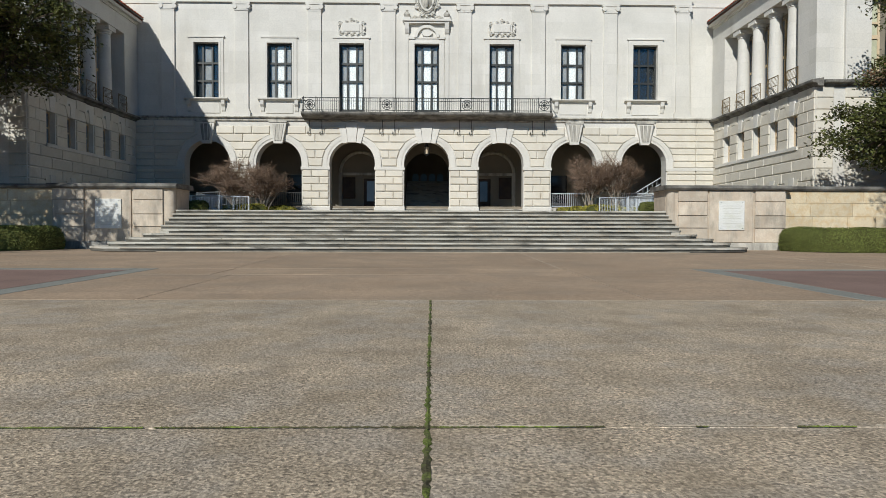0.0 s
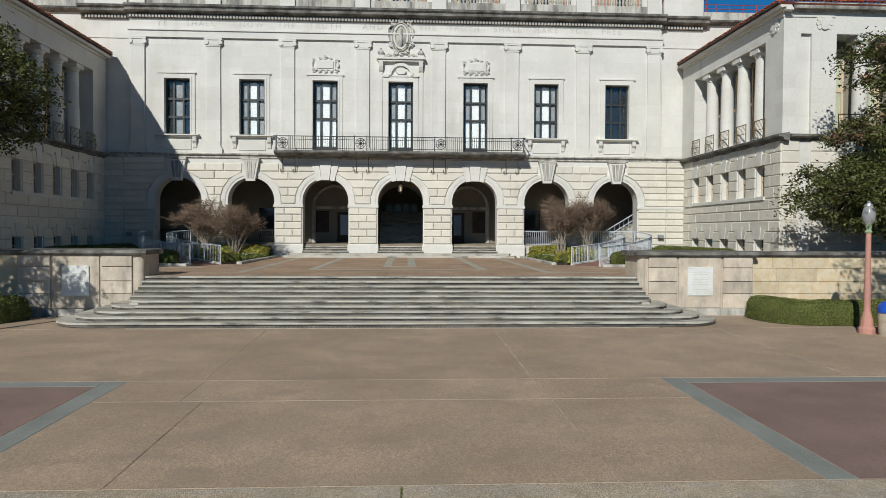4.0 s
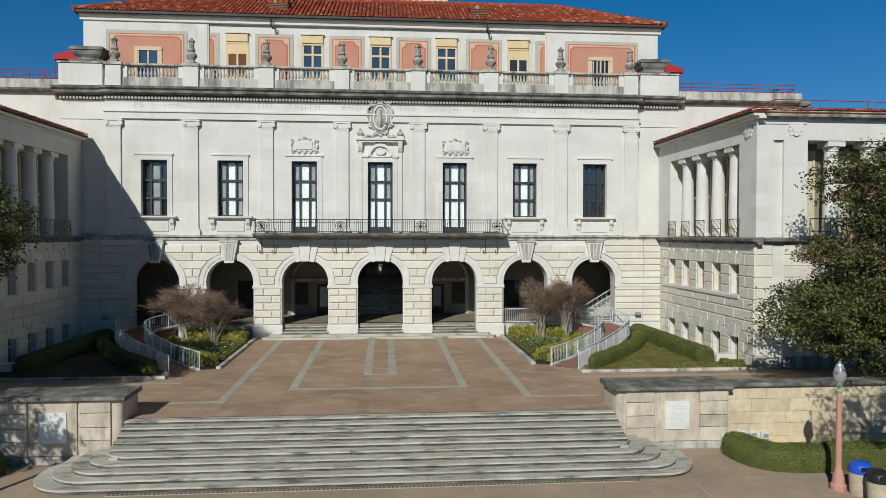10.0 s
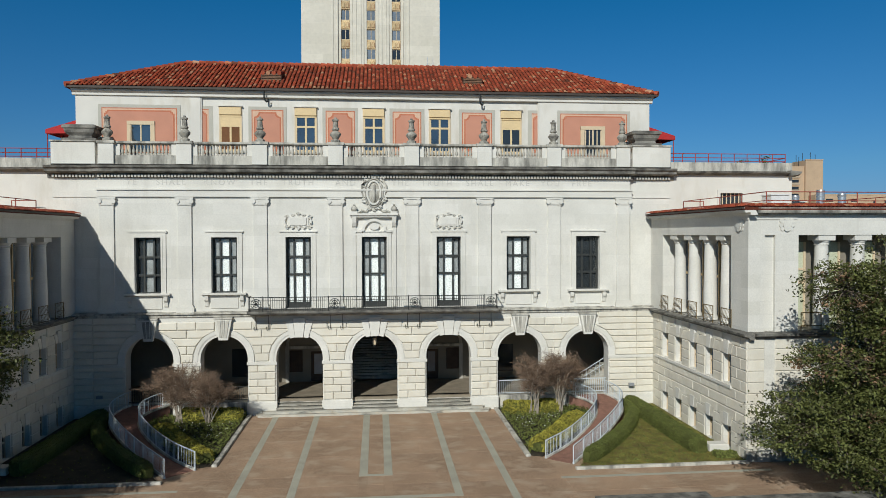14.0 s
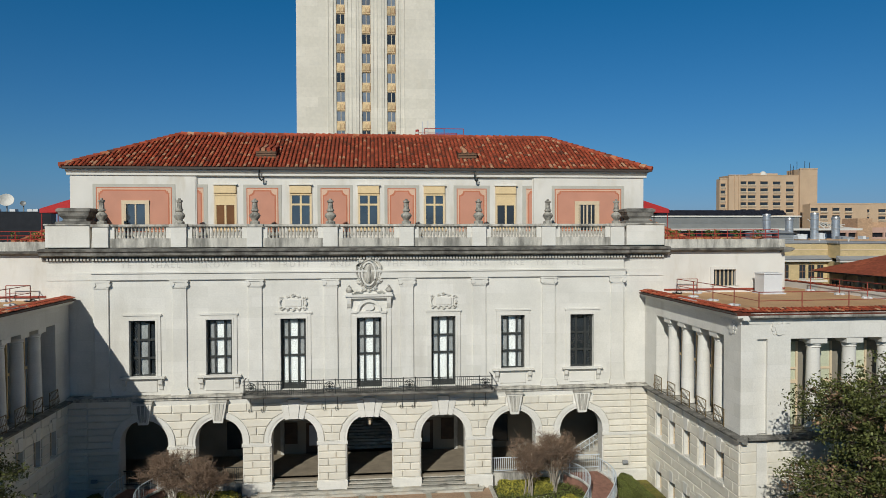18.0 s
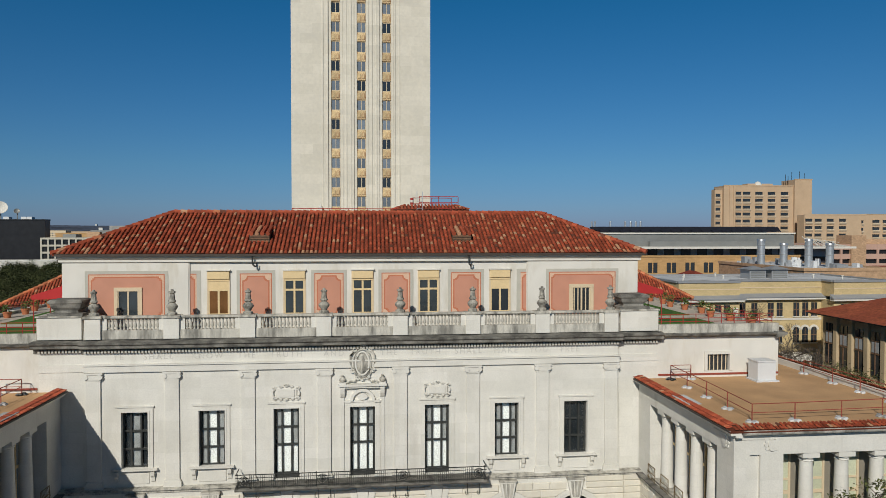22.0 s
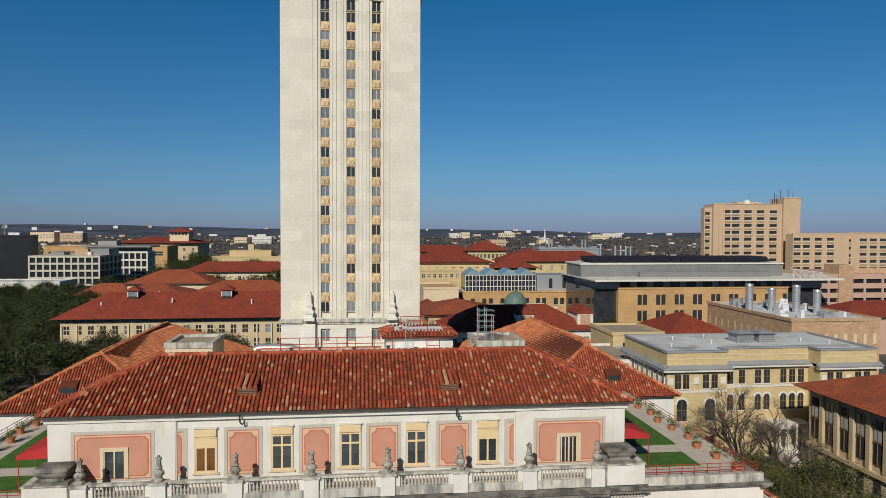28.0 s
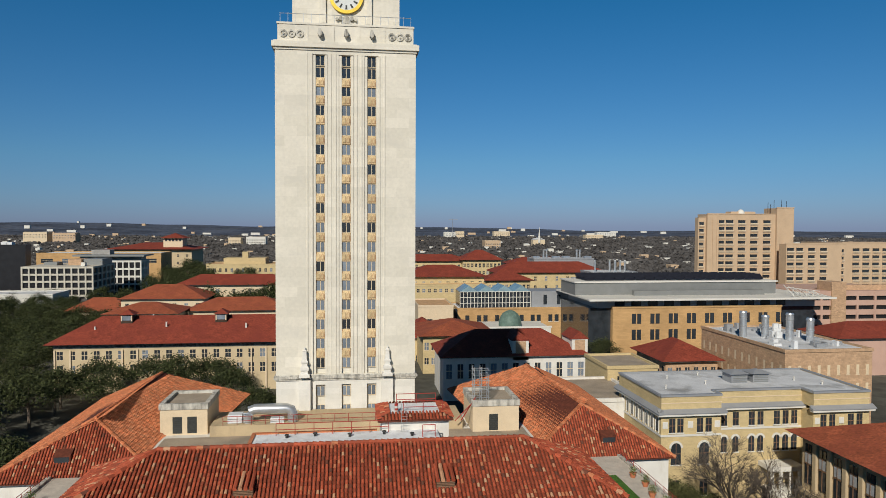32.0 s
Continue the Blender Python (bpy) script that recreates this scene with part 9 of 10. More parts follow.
for k in range(5):
    x = 155.5 + k * 2.6
    part("roof_strut", Geo().tube([(x, 231, 21.1), (x + 1.3, 233, 24.0 - k * 0.3), (x + 2.6, 231, 21.1)], 0.12, 5).tube([(x + 1.3, 233, 24.0 - k * 0.3), (x + 3.9, 233, 23.7 - k * 0.3)], 0.1, 5), WHITECONC, gd)
for k in range(7):
    part("roof_strut", Geo().tube([(155 + k * 2.3, 226, 21.1), (157.5 + k * 1.8, 236, 24.6 - k * 0.4)], 0.15, 5), WHITECONC, gd)

# brick block with stacks
bk = campus("stack_block", "mottled brick block with four silver roof stacks", 96.5, 118.0, 143.5, 181.0, 17.6, TANBRICK, rows=((12.4, 14.6), (8.2, 10.4)), n=9, nw=12, ww=0.7, glass=CREAM, roof_mat=GREYROOF)
for x, y, t in ((98.6, 164, 24.6), (104.0, 163, 23.6), (107.3, 158, 24.7), (111.4, 156, 23.7)):
    st = part("flue", Geo().lathe([(0.9, 0), (0.9, t - 18.4), (1.0, t - 18.3), (0.85, t - 17.9)], x, y, 17.8, 14), SILVER, bk, smooth=True)
    part("hoop", Geo().lathe([(0.96, 0), (0.96, 0.3)], x, y, 20.5, 14).lathe([(0.96, 0), (0.96, 0.3)], x, y, 22.8, 14), GREYMETAL, st)
rg = random.Random(77)
for k in range(26):
    x, y = rg.uniform(98, 116), rg.uniform(146, 178)
    h = rg.uniform(0.5, 2.0)
    part("roof_unit", Geo().boss(x, x + rg.uniform(0.5, 2.2), y, y + rg.uniform(0.5, 2.2), 17.8, 17.8 + h, 0.05, "z"), HVAC if k % 2 else GREYMETAL, bk)

campus("tan_annex", "plain tan flat-roofed annex", 53.0, 64.0, 138.0, 152.0, 16.0, YELLOWBRICK, rows=((12.5, 14.5),), n=2, ww=1.2, roof_mat=GRAVELROOF)
campus("low_annex", "low cream annex with a red parapet", 36.0, 54.0, 122.0, 140.0, 13.4, STUCCO, roof_mat=GRAVELROOF)
campus("red_roof_house", "small tan house with a deep red hip roof", 79.0, 93.0, 166.0, 184.0, 11.8, TANBRICK, roof="hip", roof_mat=ROOF_RED, rise=4.2, over=1.5, rows=((7, 10),), n=6, nw=6, ww=1.2)
campus("red_roof_house", "low hall with a red roof beyond the stacks", 150.0, 215.0, 196.0, 214.0, 11.5, PINKCONC, roof="hip", roof_mat=ROOF_RED, rise=4.0, over=1.5)


# pinkish parking block
def deck_block(name, label, x0, x1, y0, y1, zt, floors, wall, gap, n, group=""):
    th = thing(name, ((x0 + x1) / 2, (y0 + y1) / 2, 0), label, "building", group)
    part("core", Geo().box(x0 + 0.6, x1 - 0.6, y0 + 0.8, y1 - 0.6, -0.1, zt - 0.3), BLACKSTEEL, th)
    step = zt / floors
    for k in range(floors):
        part("floor_band", Geo().box(x0, x1, y0, y1, (k + 1) * step - step * (1 - gap), (k + 1) * step), wall, th)
    for k in range(n + 1):
        x = x0 + (x1 - x0 - 0.8) * k / n
        part("pier", Geo().box(x, x + 0.8, y0 - 0.06, y0 + 0.5, -0.1, zt), wall, th)
    for k in range(6):
        y = y0 + (y1 - y0 - 0.8) * k / 5
        part("pier", Geo().box(x0 - 0.06, x0 + 0.5, y, y + 0.8, -0.1, zt), wall, th)
        part("pier", Geo().box(x1 - 0.5, x1 + 0.06, y, y + 0.8, -0.1, zt), wall, th)
    return th


pk = deck_block("parking_block", "pinkish concrete parking block", 169.5, 215.0, 242.0, 275.0, 21.6, 6, PINKCONC, 0.45, 6)
part("stair_tower", Geo().box(181, 187, 241.5, 250, -0.1, 25.0), TANBRICK, pk)
part("top_screen", Geo().box(188, 214, 246, 247, 21.6, 23.6), TANBRICK, pk)
def deep_windows(th, centres, width, y, z_top, pitch, floors, h=1.7):
    """Rows of shadowed strip windows over projecting pale sills on a wall that faces south."""
    wm = Geo().box(-width / 2, width / 2, y - 0.08, y + 0.1, 0, h).mesh("window", DARKGLASS)
    sm = Geo().prism([(y, -0.15), (y - 0.9, -0.15), (y - 0.9, -0.55), (y - 0.3, -1.5), (y, -1.5)], -width / 2 - 0.1, width / 2 + 0.1, "x").mesh("sill", PALESILL)
    hm = Geo().box(-width / 2 - 0.1, width / 2 + 0.1, y - 0.5, y, h, h + 0.35).mesh("lintel", BUFF)
    for k in range(floors):
        for x in centres:
            w = part("window", wm, DARKGLASS, th, at=(x, 0, z_top - h - k * pitch))
            part("sill", sm, PALESILL, w)
            part("lintel", hm, BUFF, w)


hs = thing("high_rise", (234, 400, 0), "tan high-rise block with rows of deep windows", "building")
for x0, x1, y0, y1, z in ((210.3, 254.0, 390, 402, 53.6), (205.6, 210.3, 392, 396, 51.6), (254.0, 265.0, 388.5, 402, 57.5)):
    part("wall", Geo().box(x0, x1, y0, y1, -0.1, z), BUFF, hs)
part("roof_edge", Geo().box(210.1, 254, 389.8, 390.4, 53.6, 54.1).box(205.4, 210.3, 391.8, 392.4, 51.6, 52.0).box(253.8, 265.2, 388.3, 389, 57.5, 58.0), BUFF, hs)
deep_windows(hs, (224.4, 232.2, 240.1, 248.4), 4.6, 390.0, 50.1, 4.13, 12)
deep_windows(hs, (219.3,), 3.4, 390.0, 50.1, 4.13, 12)
deep_windows(hs, (207.6,), 2.8, 392.0, 48.9, 4.13, 12)
part("wall_rib", Geo().box(213.6, 214.4, 389.6, 390, -0.1, 53.6).box(216.2, 217.0, 389.6, 390, -0.1, 53.6), BUFF, hs)
part("roof_dome", Geo().lathe([(2.4, 0), (2.2, 1.5), (1.2, 2.8), (0.1, 3.2)], 235, 396, 53.6, 12), WHITECONC, hs, smooth=True)
part("roof_plant", Geo().box(228, 244, 395, 401, 53.6, 55.4), BUFF, hs)
for x, z in ((251.5, 61.0), (253.2, 60.0), (255.5, 62.5), (260.5, 63.0), (263.6, 62.0)):
    part("antenna", Geo().tube([(x, 394, 53.4), (x, 394, z)], 0.15, 5), IRON, hs)
h2 = thing("mid_rise", (270, 395, 0), "tan mid-rise with sunk windows and a blank end wall", "building", "mid rises")
part("wall", Geo().box(251.4, 289.7, 375, 382, -0.1, 36.1), BUFF, h2)
part("roof_edge", Geo().box(251.2, 289.9, 374.8, 375.4, 36.1, 36.6), BUFF, h2)
deep_windows(h2, (254.0, 259.8, 267.3, 275.0), 4.2, 375.0, 33.9, 4.3, 8)
deep_windows(h2, (287.4,), 1.2, 375.0, 33.0, 4.3, 8)
h3 = thing("mid_rise", (322, 400, 0), "tan mid-rise with sunk windows", "building", "mid rises")
part("wall", Geo().box(292, 352, 382, 420, -0.1, 36.6), BUFF, h3)
part("roof_edge", Geo().box(291.8, 352, 381.8, 382.4, 36.6, 37.0), BUFF, h3)
deep_windows(h3, [301.5 + 6.6 * k for k in range(8)], 4.4, 382.0, 33.4, 4.3, 8)

# west side of the city
gr = deck_block("grid_block", "white concrete office block with a deep window grid", -176.6, -139.8, 396.0, 430.0, 23.0, 6, GRIDCONC, 0.74, 10)
for a, b, c, d, e, m in ((-158, -151, 410, 424, 26.2, TANBRICK), (-150.5, -140.5, 412, 428, 26.4, DARKMETAL), (-170, -163, 408, 416, 24.8, DARKMETAL), (-148, -146, 401, 404, 25.0, WHITECONC)):
    part("roof_plant", Geo().boss(a, b, c, d, 22.9, e, 0.02, "z"), m, gr)
g2 = deck_block("grid_block", "white concrete office block under a wide dark roof", -149.0, -130.6, 450.0, 466.0, 23.6, 5, WHITECONC, 0.76, 5)
part("roof_storey", Geo().box(-168, -132, 454, 465, 23.6, 26.2), DARKMETAL, g2)
part("wide_roof", Geo().box(-170, -128, 447, 468, 26.2, 27.2), DARKMETAL, g2, "wide dark overhanging roof")
part("roof_box", Geo().box(-162, -151, 456, 464, 27.2, 30.0), CONCRETE, g2)
campus("dark_block", "dark glass office block", -330.0, -193.5, 440.0, 447.0, 33.0, BLACKSTEEL, roof_mat=BLACKSTEEL)
for x, z, r, m in ((-220.0, 40.1, 4.2, WHITECONC), (-210.5, 38.4, 1.7, DARKMETAL)):
    sd = thing("satellite_dish", (x, 443, 33.0), "large white satellite dish on the dark block" if r > 2 else "small dark satellite dish on the dark block", "satellite dish")
    part("mast", Geo().tube([(x, 443, 33.1), (x, 443, z - r * 0.2)], 0.35, 7), DARKMETAL, sd)
    di = part("dish", Geo().lathe([(0.05, 0), (r * 0.4, r * 0.05), (r * 0.75, r * 0.2), (r, r * 0.38), (r * 0.96, r * 0.4), (r * 0.72, r * 0.24), (0.05, 0.12)], 0, 0, 0, 20).mesh("dish", m, True), m, sd)
    di.matrix_basis = Matrix.Translation((x, 442.5, z)) @ Matrix.Rotation(radians(38), 4, "Y") @ Matrix.Rotation(radians(55), 4, "X")
for x in (-226, -216, -206, -203):
    ru = thing("roof_unit", (x, 443, 33.0), "small pale plant unit on the dark roof", "roof unit", "dark block plant")
    part("housing", Geo().boss(x - 1.6, x + 1.6, 441, 445, 33.2, 35.2, 0.1, "z"), HVAC, ru)
campus("orange_block", "orange brick block with a white roof edge", -226.0, -140.0, 530.0, 560.0, 24.6, ORANGEBRICK, rows=((18, 21),), n=6, ww=8, roof_mat=WHITEROOF)
rt = campus("red_roof_tower", "buff hall with a red roof and a square roof pavilion", -194.0, -130.0, 582.0, 625.0, 26.2, SANDBRICK, roof="hip", roof_mat=ROOF_RED, rise=5.0, over=3.8, rows=((20, 22), (14, 16)), n=9, ww=1.6)
part("pavilion", Geo().box(-153, -138, 586, 602, 26, 35.2), CREAM, rt)
for k in range(5):
    part("pavilion_window", Geo().box(-151.6 + k * 2.7, -150 + k * 2.7, 585.8, 586, 32.6, 34.4), DARKGLASS, rt)
part("pavilion_roof", hip_roof(-153, -138, 586, 602, 35.2, 4.0, 2.5), ROOF_RED, rt)
cs = campus("pale_hall", "pale yellow stepped hall", -102.0, -40.0, 500.0, 530.0, 18.0, YELLOWBRICK, rows=((13, 15.5), (8, 10.5)), n=16, ww=1.6, roof_mat=TANROOF)
part("upper_block", Geo().box(-91, -62, 505, 525, 18, 22.5).box(-78, -74, 505, 509, 22.5, 27), YELLOWBRICK, cs)
campus("low_roof", "low flat-roofed white building", -215.0, -146.0, 360.0, 380.0, 11.0, WHITECONC, roof_mat=GREYROOF)
for x0, x1, y0, y1, z, h, m in ((-95, -62, 300, 322, 15.0, 5.2, ROOF_ORANGE), (-84, -61, 250, 268, 15.0, 3.2, ROOF_ORANGE), (-60, -24, 264, 282, 14.2, 4.1, ROOF_ORANGE), (-82, -30, 338, 356, 17.5, 4.5, ROOF_RED), (-120, -95, 310, 326, 9, 5, ROOF_ORANGE)):
    campus("tile_roof_house", "buff house under a clay tile hip roof", x0, x1, y0, y1, z, CREAM, roof="hip", roof_mat=m, rise=h, over=1.5, rows=((z - 4, z - 2),), n=7, ww=1.4, group="tile roofed houses")
# north side between the tower and the modern block
for x0, x1, y0, y1, z, h, m in ((22, 58, 302, 326, 23.5, 4.6, ROOF_RED), (67, 91, 420, 440, 25.0, 6.0, ROOF_RED), (77, 137, 364, 386, 20.9, 5.4, ROOF_RED), (66, 88, 336, 352, 19.0, 4.0, ROOF_RED), (28, 72, 425, 445, 24.1, 4.0, ROOF_RED), (22, 44, 214, 240, 11.5, 3.5, ROOF_ORANGE), (100, 150, 430, 450, 22, 4, ROOF_RED)):
    campus("red_roof_hall", "yellow brick hall under a broad red tile roof", x0, x1, y0, y1, z, YELLOWBRICK, roof="hip", roof_mat=m, rise=h, over=1.8, rows=((z - 4.5, z - 2.2), (z - 9, z - 7)), n=10, ww=1.3, group="red roofed halls")
campus("yellow_block", "yellow brick flat-roofed block", 24.0, 58.0, 292.0, 302.0, 20.2, YELLOWBRICK, rows=((17.5, 19.0),), n=14, ww=1.2, roof_mat=TANROOF)
campus("tan_block", "tan concrete block with a dark slot", 24.0, 37.0, 252.0, 275.0, 16.0, CREAM, rows=((9, 11.5),), n=2, ww=4, roof_mat=TANROOF)
fp = campus("far_plant", "grey roof plant with stacks behind the red roofs", 104, 140, 390, 405, 26.6, GREYMETAL)
for x in (106, 110.3, 112.1, 118, 124, 130.3, 132.2, 137):
    tall_one = x in (110.3, 112.1, 130.3, 132.2)
    part("flue" if tall_one else "roof_unit", Geo().lathe([(0.55, 0), (0.55, 5.6)], x, 392, 26.8, 10) if tall_one else Geo().box(x - 2, x + 2, 391, 396, 26.8, 28.4), SILVER, fp)
sb = campus("service_block", "grey service block with thin pale flues", 103, 124, 290, 304, 25.4, GREYMETAL)
for x in (107.3, 114.1, 116.6, 119.0, 121.2):
    part("flue", Geo().lathe([(0.42, 0), (0.42, 5.0), (0.5, 5.05), (0.4, 5.3)], x, 297, 25.6, 10), SILVER, sb, smooth=True)


# ---- city trees ----
def small_tree(name, mat_leaf, seed, h=11.0, r=5.5, n=4200, leaf=0.27):
    rg = random.Random(seed)
    wood, g = Geo(), Geo()
    wood.tube([(0, 0, -0.6), (0.1, 0, h * 0.2), (0, 0.1, h * 0.42)], 0.4, 7, 0.24)
    for k in range(7):
        a = k * 0.9 + rg.random()
        wood.tube([(0, 0.1, h * 0.35), (r * 0.3 * math.cos(a), r * 0.3 * math.sin(a), h * 0.55), (r * 0.6 * math.cos(a), r * 0.6 * math.sin(a), h * rg.uniform(0.6, 0.8))], 0.16, 5, 0.05)
    cl = []
    for _ in range(34):
        a, rr = rg.uniform(0, 6.28), r * math.sqrt(rg.random())
        cl.append(Vector((rr * math.cos(a), rr * math.sin(a), h * (0.5 + 0.45 * (1 - (rr / r) ** 2) * rg.uniform(0.55, 1.0)))))
    for c in cl:
        for _ in range(n // 34):
            o = Vector((rg.gauss(0, 1), rg.gauss(0, 1), rg.gauss(0, 0.7))) * r * 0.17
            add_leaf(g, rg, c + o, Vector((rg.gauss(0, 0.5), rg.gauss(0, 0.5), 0.8)).normalized(), leaf * rg.uniform(0.7, 1.3))
    return wood.mesh("trunk", BARK, True, False), g.mesh("crown", mat_leaf, False, False)


kinds = [small_tree("t", FARLEAF, 101 + k) for k in range(4)]
kinds_near = [small_tree("t", OLIVELEAF, 201 + k, n=9000, leaf=0.17) for k in range(2)]
rg = random.Random(55)


def put_tree(x, y, k, sc, z=0.0):
    th = thing("city_tree", (x, y, z), "dark green evergreen tree among the buildings", "tree", "city trees")
    for nm, me in zip(("trunk", "crown"), kinds_near[k % 2] if x > 40 and y < 105 else kinds[k % 4]):
        ob = part(nm, me, FARLEAF, th)
        ob.matrix_parent_inverse = Matrix.Identity(4)
        ob.scale = (sc, sc, sc)
        ob.rotation_euler = (0, 0, k * 1.7)


spots = []
for _ in range(4000):
    x, y = rg.uniform(-230, -45), rg.uniform(96, 395)
    if x < -0.62 * y - 30 or (x > -88 and 190 < y) or (x > -58 and y > 96) or (-125 < x < -92 and 305 < y < 332):
        continue
    if all((x - a) ** 2 + (y - b) ** 2 > 52 for a, b in spots):
        spots.append((x, y))
    if len(spots) > 150:
        break
for x in (-52, -44, -36, -72, -64):
    spots.append((x, 186 + rg.uniform(-6, 4)))
spots += [(-28, 150), (-22, 160), (-30, 176), (46, 101), (47.5, 94), (44, 88), (52, 84), (58, 78), (50, 76), (57, 70), (64, 66), (62, 60), (70, 60), (54, 62), (47, 64), (77, 178), (72, 160), (76, 226), (84, 222), (-118, 480), (-108, 450), (-96, 470), (-60, 420), (-45, 410), (-70, 470), (-65, 318), (-77, 316), (-50, 324), (-38, 330), (-28, 333), (-104, 300), (-112, 296)]
for k, (x, y) in enumerate(spots):
    put_tree(x, y, k, (rg.uniform(1.5, 1.8) if y > 310 and x > -100 else rg.uniform(0.8, 1.2)) if x < 0 else rg.uniform(0.72, 0.9))

for k, (x, y, sc) in enumerate(((52, 102, 0.5), (55, 98.5, 0.46), (57.8, 95.5, 0.44), (60.5, 93, 0.4), (50, 105, 0.5), (-120, 438, 1.5), (-111, 452, 1.6), (-103, 440, 1.4), (-95, 452, 1.5), (-126, 500, 1.7), (-114, 520, 1.8), (-106, 505, 1.6), (-122, 545, 1.9), (-52, 396, 1.5), (-40, 388, 1.4))):
    put_tree(x, y, k, sc)


def bare_tree(x, y, h, seed):
    rg = random.Random(seed)
    th = thing("bare_tree", (x, y, 0), "large leafless tree with spreading brown branches", "tree", "bare trees")
    g, trunk = Geo(), Geo()

    def grow(p, d, L, r, n):
        q = p + d * L
        m = p + d * L * 0.5 + Vector((rg.gauss(0, 0.05), rg.gauss(0, 0.05), 0.03)) * L
        (trunk if n == 7 else g).tube([p, m, q], r, 8 if n == 7 else 5 if n > 2 else 3, r * 0.66)
        if n == 0:
            return
        for _ in range(3 if n > 1 else 6):
            d2 = (d + Vector((rg.gauss(0, 0.5), rg.gauss(0, 0.5), rg.gauss(0.1, 0.3)))).normalized()
            grow(q if rg.random() < 0.6 else m, d2, L * rg.uniform(0.62, 0.86), r * 0.6, n - 1)

    grow(Vector((x, y, 0)), Vector((0.05, 0, 1)), h * 0.25, 0.42, 7)
    part("trunk", trunk, BARETREE, th, smooth=True)
    tagged(part("branch_mass", g, BARETREE, th, fix=False), kind="stuff")


bare_tree(54.5, 93, 19.5, 3)
bare_tree(61.5, 94, 15.5, 4)
bare_tree(-88, 182, 10, 5)

# ---- far woods, houses, hills ----
def hill_top(a):
    """Height of the far ridge along a bearing from north."""
    t = max(0.0, min(1.0, (0.35 - a) / 0.75))
    return 27 + 30 * t + 9 * noise.noise(Vector((a * 4, 0, 0))) + 4 * noise.noise(Vector((a * 17, 3, 0)))


def hill_z(a, r):
    """The rise of the land towards that ridge."""
    f = max(0.0, min(1.0, (r - 2700) / 1300))
    return -1 + hill_top(a) * f * f * (3 - 2 * f)


g = Geo()
N = 120
prev = None
RINGS = (2700, 3000, 3300, 3600, 3900, 4100, 4500)
for k in range(N + 1):
    a = -0.75 + 1.75 * k / N
    pts = [(rr * math.sin(a), rr * math.cos(a), hill_z(a, rr)) for rr in RINGS]
    if prev:
        m = len(RINGS)
        g.add([*prev, *pts], [(i, i + 1, i + m + 1, i + m) for i in range(m - 1)])
    prev = pts
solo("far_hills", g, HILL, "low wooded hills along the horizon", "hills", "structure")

TUFT = ((0, 0, 1.0, 0.75), (0.55, 0, 0.7, 0.7), (-0.5, 0.2, 0.72, 0.7), (0.1, -0.6, 0.55, 0.75), (-0.2, 0.55, 0.6, 0.7), (0.5, -0.4, 0.35, 0.7), (-0.55, -0.35, 0.35, 0.75), (0.0, -0.3, 0.15, 0.85))


def tuft(g, x, y, z, r, n):
    """A crown of a few ragged leaf sprays, seen from far off."""
    for px, py, pz, q in TUFT[:n]:
        c = Vector((x + px * r + rg.gauss(0, 0.15) * r, y + py * r, z + pz * r * 1.1 + rg.gauss(0, 0.12) * r))
        u = Vector((rg.gauss(0, 0.35) + 1, rg.gauss(0, 0.6), rg.gauss(0, 0.35))).normalized() * r * q
        v = Vector((rg.gauss(0, 0.3), rg.gauss(0, 0.8) + 0.5, rg.gauss(0, 0.3) + 0.9)).normalized() * r * q * 0.7
        g.add([c - u, c - v * rg.uniform(0.6, 1.1), c + u * rg.uniform(0.6, 1.1), c + v], [(0, 1, 2, 3)])


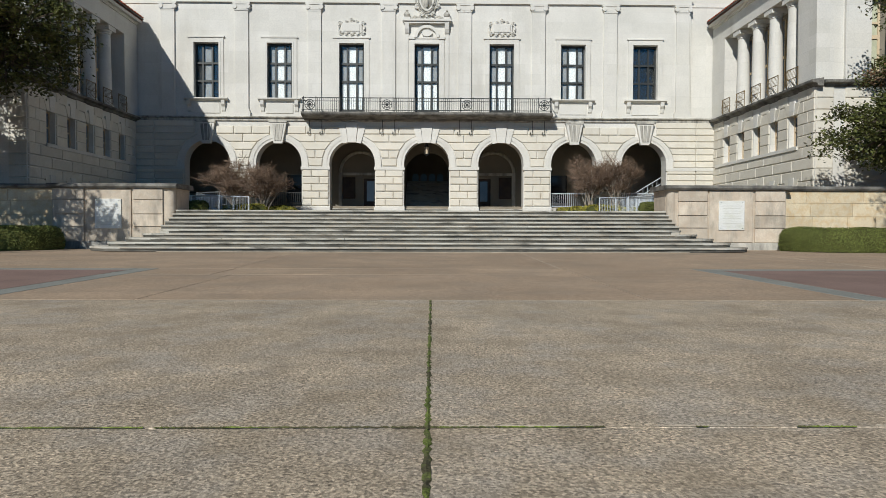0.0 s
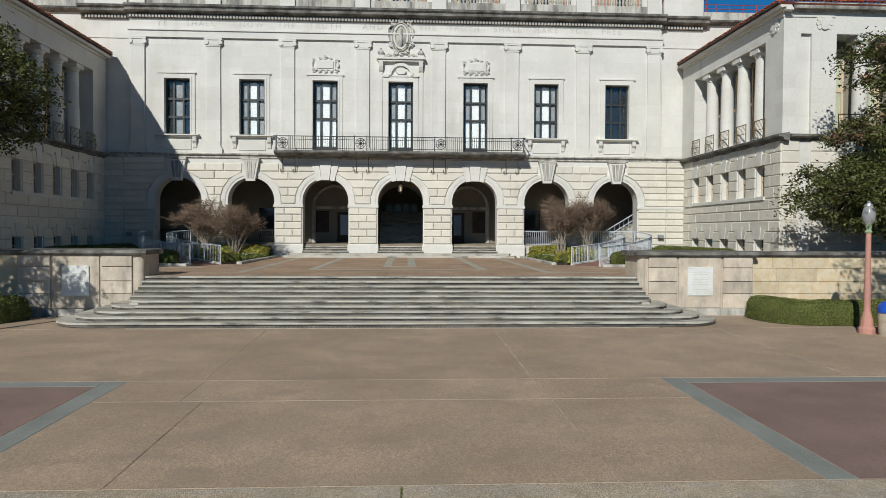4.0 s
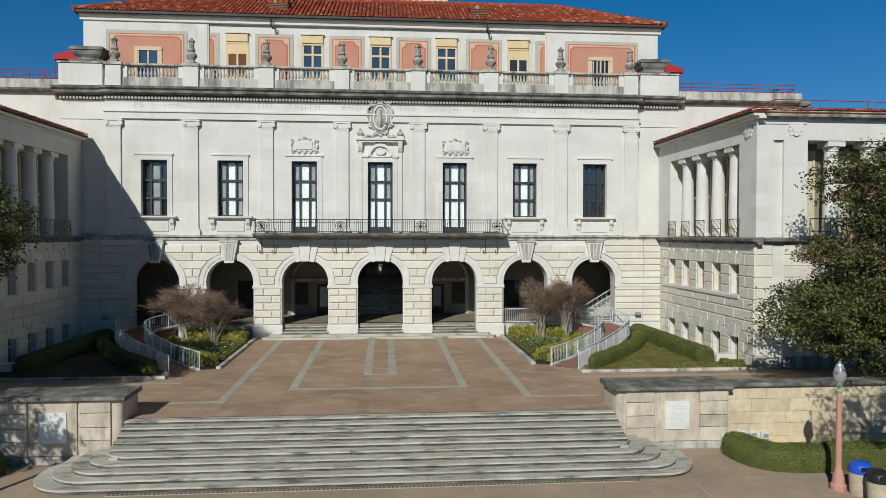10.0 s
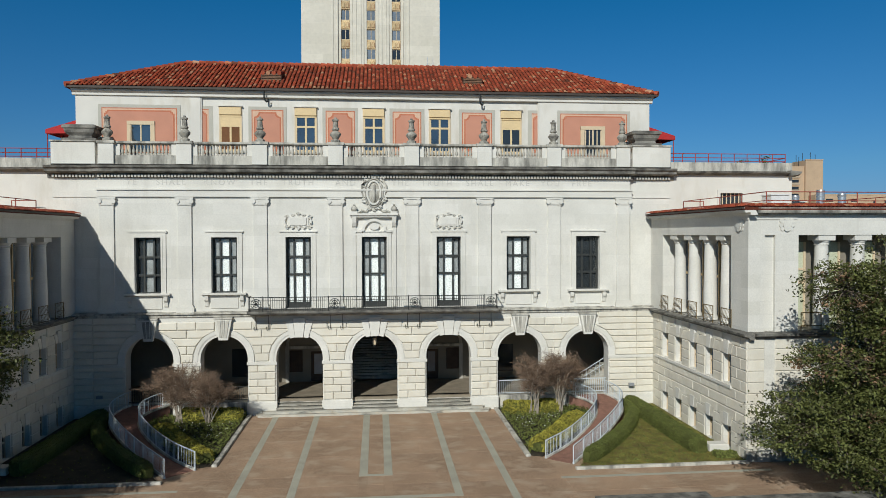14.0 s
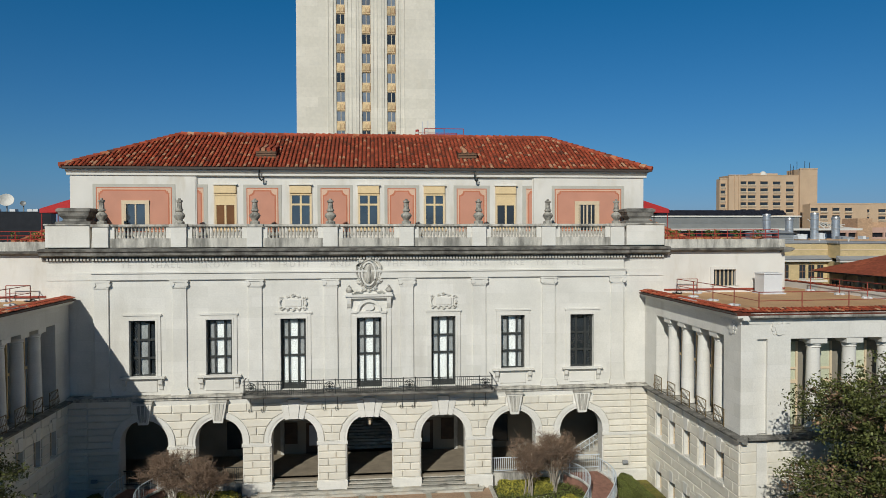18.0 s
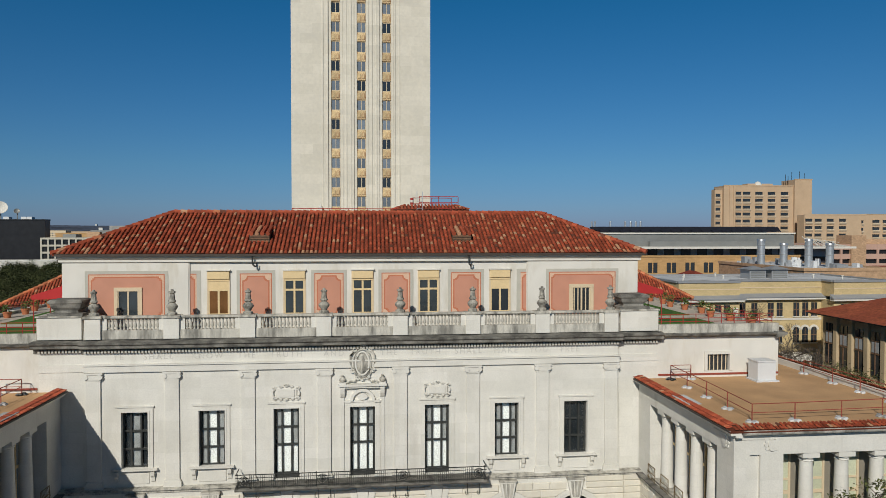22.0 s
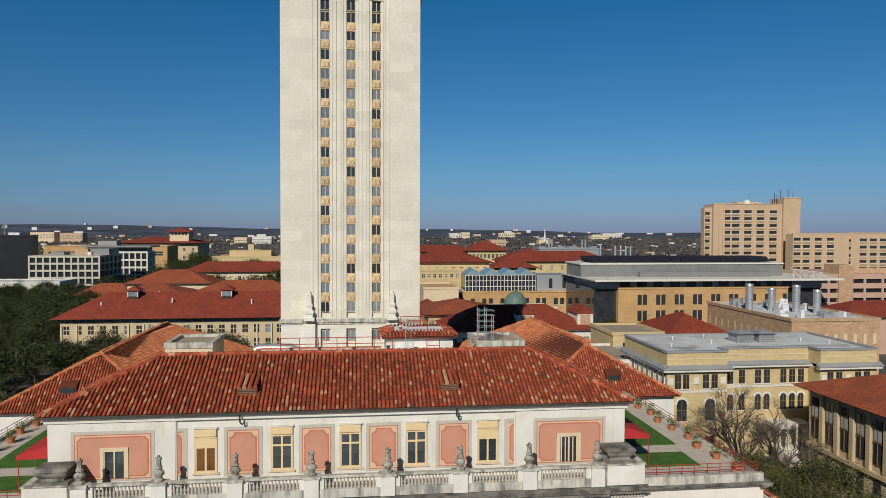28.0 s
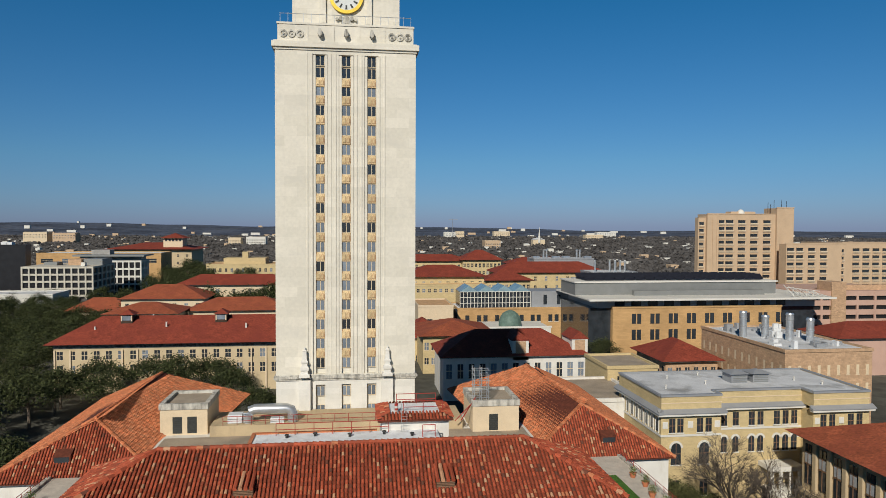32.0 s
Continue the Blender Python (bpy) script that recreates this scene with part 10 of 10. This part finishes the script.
g = Geo()
for _ in range(56000):
    y = 330 * math.exp(rg.random() * 2.1)
    x = y * rg.uniform(-0.62, 0.92) + rg.uniform(-40, 40)
    if y < 560 and (-240 < x < -20 and rg.random() < 0.85 or 15 < x < 340):
        continue
    tuft(g, x, y, 1.5, rg.uniform(1.6, 3.4) * (1 + y / 3000), 7 if y < 1000 else 5)
solo("far_woods", g, FARWOOD, "hazy grey-brown winter woods and suburbs to the horizon", "woods", "stuff", fix=False)
g, h = Geo(), Geo()
for k in range(460):
    y = 480 * math.exp(rg.random() * 2.0)
    x = y * rg.uniform(-0.62, 0.92)
    if y < 640 and (-240 < x < -20 or 15 < x < 380):
        continue
    w, d, t = rg.uniform(4, 12), rg.uniform(6, 12), rg.uniform(-1.5, 2.5) + y / 1300
    (g if k % 3 else h).box(x, x + w, y, y + d, 0, t + 6)
for k in range(60):
    a, rr = rg.uniform(-0.55, 0.75), rg.uniform(2700, 3900)
    x, y, w = rr * math.sin(a), rr * math.cos(a), rg.uniform(8, 40)
    (g if k % 3 else h).box(x, x + w, y, y + 12, hill_z(a, rr), hill_z(a, rr) + rg.uniform(7, 13))
solo("far_houses", g, WHITECONC, "small pale houses among the far woods", "houses", "stuff")
solo("far_houses", h, BUFF, "small tan houses among the far woods", "houses", "stuff")
for x, y, w, h2, m in ((-691, 1700, 50, 26, BUFF), (-755, 1700, 52, 28, CREAM), (-225, 1500, 40, 21, WHITECONC), (-262, 1500, 26, 19, CREAM), (328, 2500, 42, 24, WHITECONC), (372, 2500, 30, 27, CREAM), (594, 2900, 70, 24, CREAM), (-175, 1900, 70, 24, WHITECONC), (760, 2200, 60, 19, CREAM), (250, 1300, 30, 18, BUFF), (980, 2700, 80, 24, WHITECONC)):
    campus("far_block", "pale distant office block", x, x + w, y, y + 30, h2, m, rows=((h2 - 7, h2 - 5), (h2 - 12, h2 - 10)), n=8, ww=w / 14, group="far blocks")
ch = thing("church", (410, 1500, 0), "small pale church with a thin white spire", "church")
part("nave", Geo().box(397, 424, 1500, 1520, -0.2, 17), CREAM, ch)
part("roof", hip_roof(397, 424, 1500, 1520, 17, 4, 1.0), GREYROOF, ch)
part("spire", Geo().lathe([(2.6, 10), (2.4, 24), (1.9, 25), (0.1, 45)], 410.3, 1498, 0, 8), WHITECONC, ch)
fm = thing("radio_mast", (355, 2480, 0), "thin grey radio mast on the horizon", "mast")
part("pole", Geo().tube([(355, 2480, 0), (355, 2480, 74)], 1.0, 5, 0.5), GREYMETAL, fm)
part("cross_arm", Geo().box(343, 374, 2479.6, 2480.4, 70, 71.2), GREYMETAL, fm)
